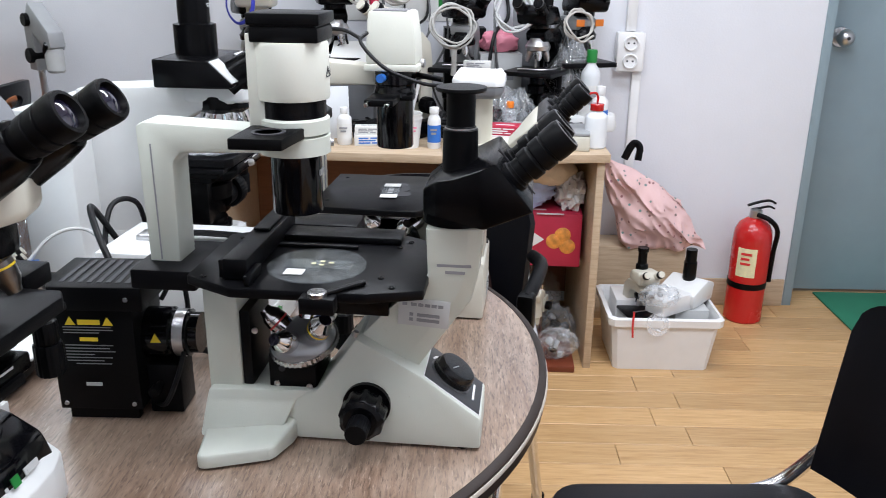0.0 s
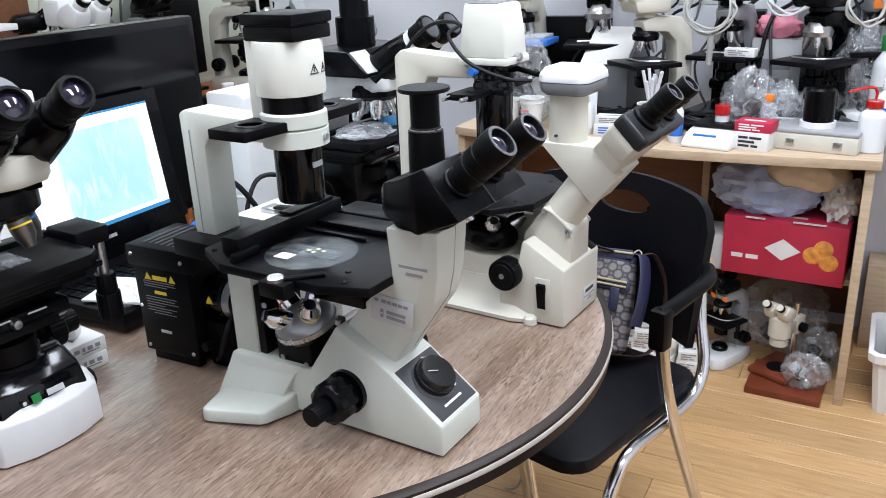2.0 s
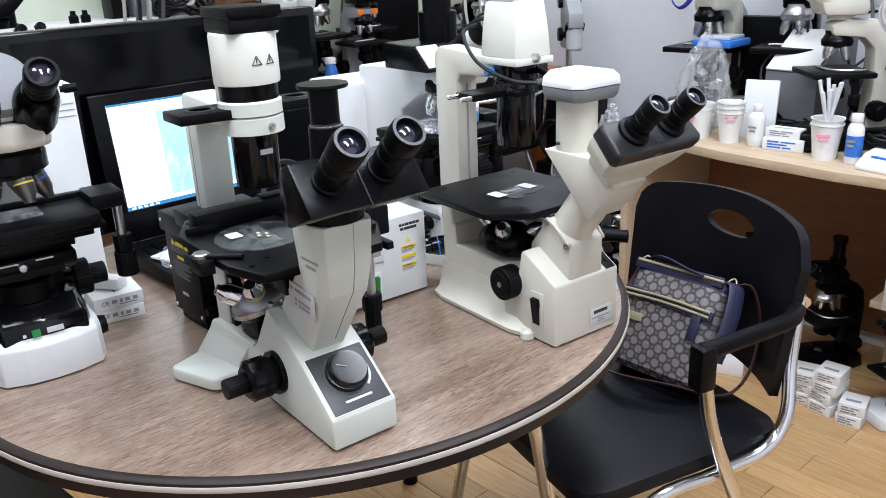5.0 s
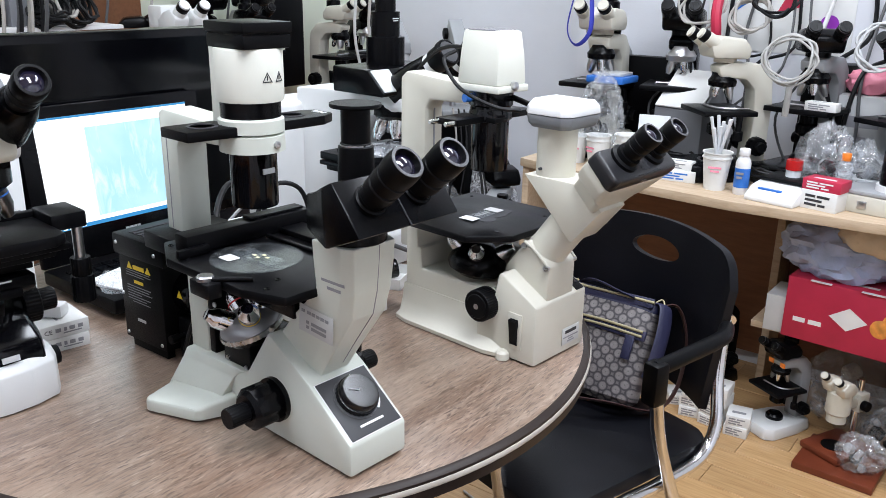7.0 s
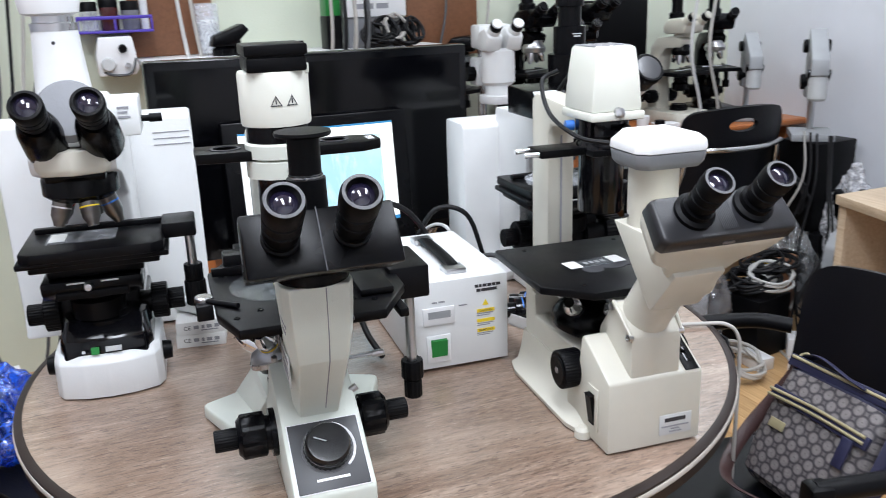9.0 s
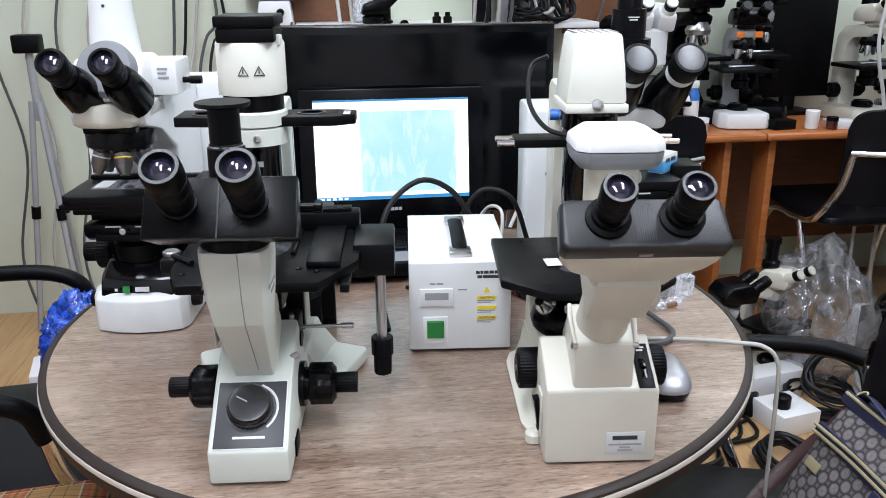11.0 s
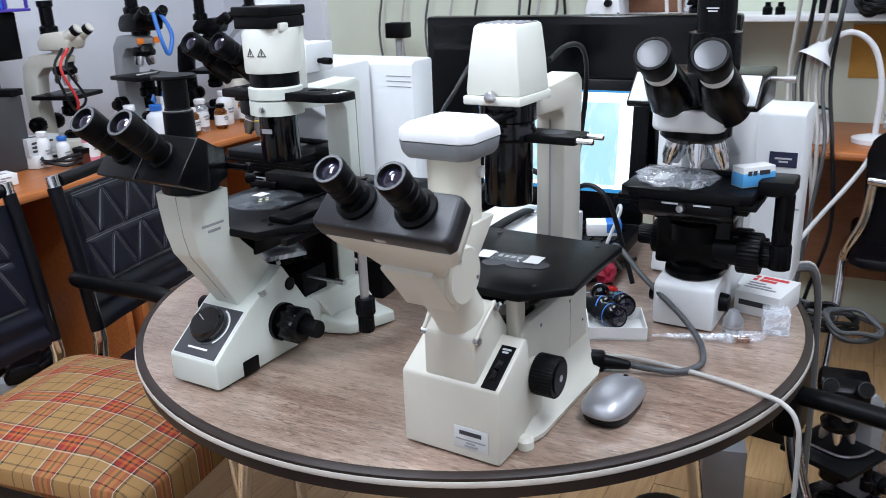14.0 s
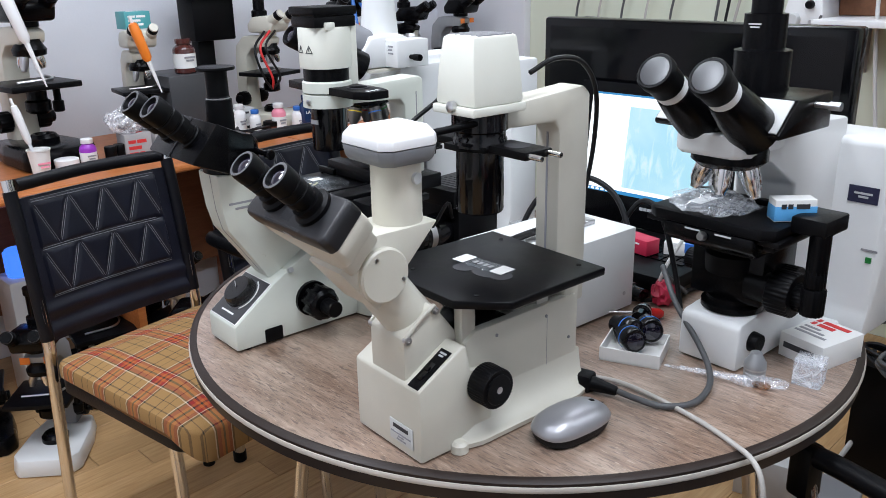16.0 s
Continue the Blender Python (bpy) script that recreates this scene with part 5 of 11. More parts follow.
# ---- the two upright research microscopes ----
def research_microscope(m, label, head_kind):
    """Origin at the middle of the base's front edge; x points to the viewer."""
    t = thing("upright_microscope", m, label, "microscope")
    wide = head_kind == "white"
    hw = 0.069 if wide else 0.043
    # base
    bm = bm_new()
    if wide:
        rim = [(-0.27, -0.045), (-0.12, -hw), (-0.008, -hw), (0.008, -hw * 0.88), (0.018, -hw * 0.45), (0.021, 0), (0.018, hw * 0.45), (0.008, hw * 0.88), (-0.008, hw), (-0.12, hw), (-0.27, 0.045)]
        loft(bm, [[(x, y, 0.002) for x, y in rim], [(x * 0.99, y * 0.985, 0.05) for x, y in rim], [(x - 0.012 if x > -0.1 else x, y * 0.965, 0.06) for x, y in rim]], 0.002)
    else:
        prism(bm, [(-0.3, 0.002), (0.0, 0.002), (-0.001, 0.06), (-0.008, 0.066), (-0.05, 0.07), (-0.3, 0.07)], -hw, hw, bev=0.004)
        prism(bm, [(-0.3, -0.105), (-0.16, -0.06), (-0.16, 0.06), (-0.3, 0.105)], 0.002, 0.02, "xy", bev=0.004)
    base = part("base", bm, "white_paint", t, "white enamelled base")
    if wide:
        bm = bm_new()
        rim = [(-0.2, -0.057), (-0.018, -0.058), (0.002, -0.05), (0.007, 0), (0.002, 0.05), (-0.018, 0.058), (-0.2, 0.057)]
        loft(bm, [[(x + 0.004, y * 1.04, 0.052) for x, y in rim], [(x - 0.004 if x > -0.1 else x, y * 1.0, 0.078) for x, y in rim], [(x - 0.03 if x > -0.1 else x, y * 0.94, 0.098) for x, y in rim]], 0.003)
        cov = part("black_cover", bm, "black_gloss", base, "glossy black base cover with small lamp print")
        fr = facing((0.0105, -0.012, 0.066), (1, 0, 0.3))
        bm = bm_new()
        box(bm, -0.006, 0.004, -0.005, 0.005, 0, 0.0012, m=fr)
        part("power_lamp", bm, "green", cov)
        bm = bm_new()
        box(bm, 0.012, 0.032, -0.003, 0.004, 0, 0.0012, m=fr)
        part("label", bm, "pale_grey", cov)
        bars(cov, fr @ Matrix.Translation((0, 0.002, 0.0011)), [[(-0.017, -0.013), (0.015, 0.029)]], "pale_grey", 0.004, 0.001, thick=0.0006)
    bm = bm_new()
    lathe(bm, [(0.041, 0), (0.041, 0.008), (0.034, 0.01), (0.034, 0.017), (0.026, 0.0185), (0.023, 0.015), (0.0, 0.015)], (-0.055, 0, 0.088 if wide else 0.069), (0, 0, 1), 40)
    fl = part("field_lens_mount", bm, "black", base, "black field lens mount")
    for s in (-1, 1):
        bm = bm_new()
        y = hw if not wide else hw - 0.001
        lathe(bm, [(0.0135, 0), (0.0135, 0.003), (0.012, 0.012), (0, 0.013)], (-0.035, s * y, 0.036), (0, s, 0), 24)
        part("dimmer_knob", bm, "black_matte", base)
    # stand behind: broad housing, limb and head support
    lim = 0.05 if wide else 0.042
    bm = bm_new()
    dz = 0.0 if wide else -0.018
    prism(bm, [(-0.16, 0.05), (-0.115, 0.09), (-0.105, 0.25 + dz), (-0.04, 0.29 + dz), (0.025, 0.305 + dz), (0.03, 0.322 + dz), (0.02, 0.335 + dz), (-0.24, 0.34 + 2 * dz), (-0.24, 0.05)], -lim, lim, bev=0.005)
    limb = part("limb", bm, "white_paint", t, "white enamelled limb")
    hx0, hx1, hwid, top = (-0.315, -0.245, 0.142, 0.339) if wide else (-0.315, -0.222, 0.110, 0.280)
    bm = bm_new()
    prism(bm, [(hx0, 0.003), (hx1 + 0.012, 0.003), (hx1, 0.04), (hx1, top - 0.006), (hx1 - 0.01, top), (hx0, top)], -hwid, hwid, bev=0.005)
    box(bm, hx0 - 0.001, hx0 + 0.012, -hwid * 0.7, hwid * 0.7, 0.03, top - 0.04, 0.003)
    house = part("housing", bm, "white_paint", t, "broad white housing behind the limb")
    for k in range(3 if wide else 0):
        bm = bm_new()
        box(bm, hx1 - 0.0003, hx1 + 0.0007, hwid - 0.058, hwid - 0.004, top - 0.030 - k * 0.0095, top - 0.0285 - k * 0.0095)
        part("vent", bm, "grey_ink", house)
    if not wide:
        bm = bm_new()
        fr = facing((hx1 + 0.0005, 0.082, 0.205), (1, 0, 0))
        box(bm, -0.02, 0.02, -0.0115, 0.0115, 0, 0.0008, m=fr)
        lab = part("blue_label", bm, "navy", house, "dark blue name label")
        bars(lab, fr @ Matrix.Translation((0, 0.003, 0.0008)), [[(-0.012, 0.012)], [(-0.006, 0.007)]], "pale_grey", 0.0028, 0.002, thick=0.0004)
        fr = facing((hx1 + 0.0005, 0.085, 0.115), (1, 0, 0))
        bm = bm_new()
        box(bm, 0.012, 0.02, -0.003, 0.005, 0, 0.0012, m=fr)
        part("button", bm, "green", house)
        bars(house, fr @ Matrix.Translation((0, 0.016, 0.0)), [[(0.004, 0.026)]], "grey_ink", 0.003, 0.002, thick=0.0004)
    # coarse and fine focus
    for s in (-1, 1):
        y0 = hw * 0.78 if wide else lim
        bm = bm_new()
        rod(bm, (-0.09, s * 0.03, 0.092 if wide else 0.105), (-0.09, s * (y0 + 0.006), 0.092 if wide else 0.105), 0.016)
        knurled(bm, (-0.09, s * (y0 + 0.006), 0.092 if wide else 0.105), (-0.09, s * (y0 + 0.028), 0.092 if wide else 0.105), 0.0255, 30, 0.0009)
        k = part("focus_knob", bm, "black_matte", t, "black ribbed focus knob")
        bm = bm_new()
        knurled(bm, (-0.09, s * (y0 + 0.028), 0.092 if wide else 0.105), (-0.09, s * (y0 + 0.05), 0.092 if wide else 0.105), 0.015, 24, 0.0007)
        part("fine_knob", bm, "black_matte", k)
    # black lower carrier and condenser
    zc = 0.09 if wide else 0.08
    bm = bm_new()
    box(bm, -0.115, -0.03, -0.052, 0.052, zc + 0.004, 0.165, 0.005)
    prism(bm, [(-0.06, 0.165), (0.012, 0.165), (0.026, 0.176), (0.026, 0.192), (-0.06, 0.192)], -0.062, 0.062, bev=0.003)
    car = part("stage_carrier", bm, "black", t, "black stage carrier")
    bm = bm_new()
    lathe(bm, [(0.02, 0.128), (0.034, 0.13), (0.036, 0.155), (0.03, 0.16), (0.03, 0.196), (0.018, 0.2), (0, 0.2)], (-0.02, 0, 0), (0, 0, 1), 36)
    box(bm, -0.01, 0.03, -0.045, 0.045, 0.168, 0.178, 0.002)
    cnd = part("condenser", bm, "black_matte", t, "black condenser with a dial")
    bm = bm_new()
    lathe(bm, [(0.006, 0), (0.006, 0.004), (0.0045, 0.008), (0, 0.0085)], (0.026, -0.004, 0.183), (1, 0, 0.1), 18)
    part("clamp_screw", bm, "steel", car)
    bars(car, facing((0.0268, 0.0, 0.190), (1, 0, 0)), [[(-0.03, -0.008), (0.012, 0.034)]], "pale_grey", 0.0022, 0.001, thick=0.0003)
    # stage with its drive
    bm = bm_new()
    prism(bm, [(-0.085, -0.084), (0.05, -0.084), (0.06, -0.07), (0.06, 0.075), (0.05, 0.09), (-0.085, 0.09)], 0.200, 0.214, "xy", bev=0.0025)
    stage = part("stage", bm, "black_stage", t, "black mechanical stage")
    for args in ((-0.08, 0.05, -0.09, 0.095, 0.192, 0.1998, 0.002), (-0.075, 0.035, -0.078, 0.082, 0.181, 0.1915, 0.002), (-0.06, 0.018, -0.06, 0.06, 0.168, 0.1805, 0.002)):
        part("stage_plate", box(bm_new(), *args), "black_stage", stage)
    bm = bm_new()
    box(bm, -0.045, 0.015, 0.088, 0.132, 0.205, 0.226, 0.003)
    box(bm, -0.05, -0.038, -0.075, 0.09, 0.2145, 0.222, 0.0015)
    holder = part("slide_holder", bm, "black_stage", stage)
    bm = bm_new()
    box(bm, -0.033, 0.02, -0.055, 0.03, 0.2145, 0.2158)
    part("slide", bm, "clear_plastic", holder)
    bm = bm_new()
    box(bm, -0.025, 0.015, -0.052, -0.032, 0.216, 0.2164)
    part("label", bm, "paper", holder)
    bm = bm_new()
    rod(bm, (0.004, 0.122, 0.160), (0.004, 0.122, 0.208), 0.0065 if wide else 0.0125)
    drv = part("drive_rod", bm, "steel" if wide else "black", stage)
    bm = bm_new()
    knurled(bm, (0.004, 0.122, 0.106), (0.004, 0.122, 0.140), 0.0145, 16, 0.0007)
    knurled(bm, (0.004, 0.122, 0.141), (0.004, 0.122, 0.164), 0.0125, 16, 0.0007)
    part("drive_knob", bm, "black_matte", drv)
    if wide:
        stage.location = (-0.036, 0.0, -0.006)
        for ob in (car, cnd):
            ob.location = (-0.03, -0.006, -0.032)
    else:
        stage.location = (-0.035, -0.006, -0.008)
        cnd.location = (-0.025, 0, -0.008)
        bm = bm_new()
        knurled(bm, (-0.04, 0.062, 0.112), (-0.04, 0.092, 0.112), 0.029, 30, 0.0009)
        knurled(bm, (-0.04, 0.092, 0.112), (-0.04, 0.112, 0.112), 0.018, 24, 0.0007)
        rod(bm, (-0.04, 0.03, 0.112), (-0.04, 0.063, 0.112), 0.02)
        part("height_knob", bm, "black_matte", car)
    # nosepiece and objectives
    bm = bm_new()
    lathe(bm, [(0.043, 0.300), (0.046, 0.295), (0.046, 0.276), (0.036, 0.268), (0.0, 0.264)], (-0.012, 0, 0), (0, 0, 1), 40)
    box(bm, -0.05, 0.03, -0.035, 0.035, 0.296, 0.308, 0.002)
    nose = part("nosepiece", bm, "black", t, "black revolving nosepiece")
    cols = ("gunmetal",) * 5 if wide else ("chrome",) * 5
    for k in range(5):
        a = radians(72 * k + 18)
        ca, sa = math.cos(a), math.sin(a)
        objective(nose, (-0.012 + 0.026 * ca, 0.026 * sa, 0.272), (0.34 * ca, 0.34 * sa, -1), 0.0118, 0.042 if k % 2 else 0.036, cols[k], ("yellow", "blue", "green", "red_ink", "white_ink")[k] if wide else None)
    # heads
    if wide:
        bm = bm_new()
        rim = [(-0.06, -0.05), (0.01, -0.05), (0.045, -0.038), (0.055, 0.0), (0.045, 0.038), (0.01, 0.05), (-0.06, 0.05)]
        loft(bm, [[(x * 0.94, y * 0.9, 0.306) for x, y in rim], [(x, y, 0.314) for x, y in rim], [(x, y, 0.336) for x, y in rim]], 0.002)
        part("head_base", bm, "cream_paint", t, "cream head base")
        bm = bm_new()
        prism(bm, [(-0.12, 0.337), (0.03, 0.337), (0.036, 0.35), (0.0, 0.392), (-0.06, 0.395), (-0.12, 0.372)], -0.046, 0.046, bev=0.006)
        box(bm, -0.1, -0.03, 0.036, 0.08, 0.338, 0.386, 0.003)
        hb = part("head", bm, "white_paint", t, "white trinocular head")
        bars(hb, facing((-0.0297, 0.062, 0.376), (1, 0, 0)), [[(-0.008, 0.006)], [(-0.008, 0.004)], [(-0.008, 0.007)]], "grey_ink", 0.003, 0.003, thick=0.0006)
        bm = bm_new()
        lathe(bm, [(0.038, -0.01), (0.038, 0.022), (0.034, 0.029), (0.0, 0.031)], (0.005, 0.004, 0.372), (0.9, 0, 0.44), 36)
        part("pivot", bm, "grey_plastic", hb, "dark grey round pivot cover")
        d = Vector((0.86, 0, 0.51)).normalized()
        for y in (-0.0265, 0.036):
            bm = bm_new()
            p = Vector((0.119, y, 0.4)) - d * 0.115
            loft(bm, [[p + d * h + Vector((0, math.cos(2 * math.pi * i / 24), 0)) * r + Vector((-d.z, 0, d.x)) * (r * k * math.sin(2 * math.pi * i / 24)) for i in range(24)] for h, r, k in ((0, 0.026, 1.1), (0.045, 0.0245, 1.0), (0.066, 0.02, 1.0), (0.068, 0.018, 1.0))])
            part("tube", bm, "black", hb)
            eyepiece(hb, (0.119, y, 0.4), d, 0.0182, 0.05, "black")
        bm = bm_new()
        lathe(bm, [(0.036, 0.37), (0.0335, 0.40), (0.029, 0.45), (0.0275, 0.472), (0.0, 0.472)], (-0.055, -0.007, 0), (0, 0, 1), 36)
        tb = part("camera_tube", bm, "white_paint", t, "tall white tapering camera tube")
        bm = bm_new()
        lathe(bm, [(0.028, 0.472), (0.028, 0.481), (0.024, 0.482), (0.024, 0.49), (0.0, 0.49)], (-0.055, -0.007, 0), (0, 0, 1), 36)
        part("clamp_ring", bm, "steel", tb)
        bm = bm_new()
        lathe(bm, [(0.026, 0.49), (0.034, 0.493), (0.0365, 0.505), (0.0365, 0.57), (0.034, 0.574), (0, 0.574)], (-0.055, -0.009, 0), (0, 0, 1), 36)
        part("camera_body", bm, "white_plastic", tb, "white camera on top of the tube")
        for z in (0.458,):
            bm = bm_new()
            rod(bm, (-0.0275, -0.007, z), (-0.0255, -0.007, z), 0.0022, seg=10)
            part("screw", bm, "ink", tb)
        bm = bm_new()
        rod(bm, (-0.06, 0.08, 0.356), (-0.06, 0.106, 0.356), 0.0042, seg=14)
        rod(bm, (-0.06, 0.09, 0.356), (-0.06, 0.106, 0.356), 0.0058, seg=14)
        part("light_path_knob", bm, "black_matte", hb)
    else:
        bm = bm_new()
        rim = [(-0.06, -0.045), (0.036, -0.045), (0.044, -0.036), (0.044, 0.036), (0.036, 0.045), (-0.06, 0.045)]
        loft(bm, [[(x * 0.95, y * 0.92, 0.287) for x, y in rim], [(x, y, 0.292) for x, y in rim], [(x, y, 0.314) for x, y in rim]], 0.002)
        part("head_base", bm, "white_paint", t, "white head base")
        bm = bm_new()
        prism(bm, [(-0.09, 0.3145), (0.03, 0.3145), (0.034, 0.320), (-0.004, 0.356), (-0.09, 0.358)], -0.082, 0.083, bev=0.003)
        hb = part("head", bm, "black", t, "black trinocular head with white cheeks")
        nrm = Vector((0.036, 0, 0.038)).normalized()
        for s in (-1, 1):
            bm = bm_new()
            fr = facing((0.0152, s * 0.058 + 0.0005, 0.338), nrm)
            box(bm, -0.021, 0.021, -0.0235, 0.0235, 0, 0.0022, 0.0006, fr)
            part("cheek", bm, "plate_pale", hb, "pale front panel")
        d = Vector((0.83, 0, 0.56)).normalized()
        for y in (-0.0235, 0.0425):
            bm = bm_new()
            p = Vector((0.116, y, 0.388)) - d * 0.125
            loft(bm, [[p + d * h + Vector((0, math.cos(2 * math.pi * i / 28), 0)) * r + Vector((-d.z, 0, d.x)) * (r * math.sin(2 * math.pi * i / 28)) for i in range(28)] for h, r in ((0, 0.03), (0.05, 0.0265), (0.085, 0.0215), (0.088, 0.0195))])
            part("tube", bm, "black", hb)
            bm = bm_new()
            lathe(bm, [(0.0195, 0.085), (0.0195, 0.098), (0.017, 0.099), (0.017, 0.105), (0, 0.105)], p, d, 30)
            part("tube_ring", bm, "white_paint", hb, "white ring below the eyepiece")
            bm = bm_new()
            lathe(bm, [(0.0185, 0.098), (0.0205, 0.101), (0.0205, 0.121), (0.0225, 0.1225), (0.0225, 0.131), (0.021, 0.133), (0.0185, 0.133), (0.018, 0.1315), (0.0, 0.1315)], p, d, 32)
            e = part("eyepiece", bm, "black_matte", hb, "black eyepiece closed with a dust cap")
            bm = bm_new()
            lathe(bm, [(0.0178, 0.1315), (0.0178, 0.1328), (0.013, 0.1335), (0, 0.1335)], p, d, 30)
            part("dust_cap", bm, "cap_grey", e, "grey plastic dust cap")
        bm = bm_new()
        lathe(bm, [(0.0335, 0.356), (0.0335, 0.404), (0.025, 0.406), (0.025, 0.446), (0.018, 0.447), (0.018, 0.475), (0.022, 0.476), (0.022, 0.54), (0, 0.54)], (-0.052, 0.008, 0), (0, 0, 1), 36)
        tb = part("camera_tube", bm, "black", hb, "stepped black camera tube")
        bars(tb, facing((-0.052 + 0.0252, 0.008, 0.436), (1, 0, 0)), [[(-0.008, 0.008)], [(-0.006, 0.006)]], "pale_grey", 0.0018, 0.0018, thick=0.0003)
        bm = bm_new()
        rod(bm, (-0.045, 0.083, 0.347), (-0.045, 0.106, 0.347), 0.0035, seg=12)
        rod(bm, (-0.045, 0.1, 0.347), (-0.045, 0.113, 0.347), 0.005, seg=14)
        part("light_path_knob", bm, "steel", hb)
        bm = bm_new()
        blob(bm, (0.012, -0.018, 0.222), (0.045, 0.052, 0.012), 4, 3, 0.3, 3.5, 0.2152)
        part("sample_bag", bm, "clear_plastic", stage)
    return t


research_microscope(pose(-0.325, 0.661, TZ, 0, 0, -6), "white upright research microscope with black eyepieces", "white")
research_microscope(pose(-0.305, 1.378, TZ, 0, 0, -4), "white upright research microscope with a black head", "black")


# ---- things on the round table ----
def power_supply():
    t = thing("lamp_power_supply", pose(-0.178, 1.113, TZ, 0, 0, -5), "white metal lamp power supply with green switch", "power supply")
    bm = bm_new()
    box(bm, -0.232, 0, -0.069, 0.069, 0.005, 0.131, 0.002)
    body = part("case", bm, "white_paint", t, "white painted sheet metal case")
    for x, y in ((-0.02, -0.055), (-0.02, 0.055), (-0.21, -0.055), (-0.21, 0.055)):
        bm = bm_new()
        rod(bm, (x, y, 0), (x, y, 0.006), 0.008, seg=12)
        part("rubber_foot", bm, "black_matte", t)
    for x in (-0.02, -0.21):
        bm = bm_new()
        rod(bm, (x, 0.0688, 0.03), (x, 0.0705, 0.03), 0.0035, seg=12, bev=0.0008)
        part("screw", bm, "steel", body)
    bm = bm_new()
    tube(bm, [(-0.035, 0.002, 0.134), (-0.05, 0.002, 0.139), (-0.11, 0.002, 0.141), (-0.17, 0.002, 0.139), (-0.185, 0.002, 0.134)], 0.0105, 10, flat=0.28)
    h = part("handle", bm, "black_matte", t, "black strap handle with steel ends")
    for x in (-0.035, -0.186):
        bm = bm_new()
        box(bm, x - 0.014, x + 0.014, -0.013, 0.017, 0.131, 0.1385, 0.0015)
        part("handle_end", bm, "steel", h)
    bm = bm_new()
    fr = facing((0.0, -0.032, 0.083), (1, 0, 0))
    box(bm, -0.023, 0.022, -0.013, 0.012, 0, 0.003, 0.001, fr)
    cnt = part("hour_meter", bm, "white_plastic", t, "white framed hour meter")
    bm = bm_new()
    box(bm, -0.016, 0.016, -0.0035, 0.0065, 0.003, 0.0034, m=fr)
    part("display", bm, "mid_grey", cnt, "grey liquid crystal display")
    bars(t, fr @ Matrix.Translation((0, 0.0195, 0)), [[(-0.009, -0.002), (0.0, 0.009)]], "grey_ink", 0.0022, 0.001, thick=0.0004)
    bars(t, fr @ Matrix.Translation((0.035, 0.0105, 0)), [[(-0.006, 0.006)]], "grey_ink", 0.0018, 0.001, thick=0.0004)
    bm = bm_new()
    fr = facing((0.0, -0.034, 0.034), (1, 0, 0))
    box(bm, -0.017, 0.017, -0.019, 0.0205, 0, 0.003, 0.001, fr)
    swf = part("switch_frame", bm, "white_plastic", t)
    bm = bm_new()
    box(bm, -0.0105, 0.0105, -0.008, 0.0145, 0.002, 0.0065, 0.001, fr @ pose(0, 0, 0, 6, 0, 0))
    part("switch", bm, "green", swf, "green rocker switch")
    bars(t, facing((0.0, 0.035, 0.119), (1, 0, 0)), [[(-0.014, -0.009), (-0.008, -0.004), (-0.003, 0.003), (0.004, 0.010), (0.011, 0.016), (0.017, 0.023)], [(-0.012, -0.006), (-0.005, 0.018)]], "ink", 0.0042, 0.0022, thick=0.0004)
    fr = facing((0.0, 0.036, 0.092), (1, 0, 0))
    bm = bm_new()
    prism(bm, [(-0.0045, -0.004), (0.0045, -0.004), (0, 0.0045)], 0, 0.0005, "xy", m=fr)
    part("warning_sign", bm, "yellow", t)
    for k, word in enumerate(("CAUTION", None, "ACHTUNG")):
        f2 = fr @ Matrix.Translation((0, -0.0115 - k * 0.0145, 0))
        bm = bm_new()
        box(bm, -0.013, 0.013, -0.0024, 0.0024, 0, 0.0006, m=f2)
        lab = part("caution_label", bm, "yellow", t, "yellow warning label")
        if word:
            words(word, 0.0042, f2 @ Matrix.Translation((0, 0, 0.0008)), "ink", lab)
        bars(t, f2 @ Matrix.Translation((0, -0.0036, 0)), [[(-0.013, 0.011)], [(-0.013, 0.006)]], "grey_ink", 0.0012, 0.0014, thick=0.0004)
    bm = bm_new()
    tube(bm, [(-0.232, 0.03, 0.09), (-0.255, 0.035, 0.115), (-0.26, 0.0, 0.165), (-0.24, -0.05, 0.185), (-0.2, -0.1, 0.15), (-0.16, -0.115, 0.08), (-0.12, -0.11, 0.03), (-0.06, -0.1, 0.009)], 0.0045, 10)
    part("lamp_lead", bm, "cable_black", t, "thick black lamp lead")
    bm = bm_new()
    tube(bm, [(-0.232, 0.0, 0.06), (-0.26, 0.01, 0.1), (-0.265, 0.05, 0.16), (-0.25, 0.1, 0.15), (-0.25, 0.13, 0.07), (-0.24, 0.15, 0.02)], 0.004, 10)
    part("mains_lead", bm, "cable_black", t)


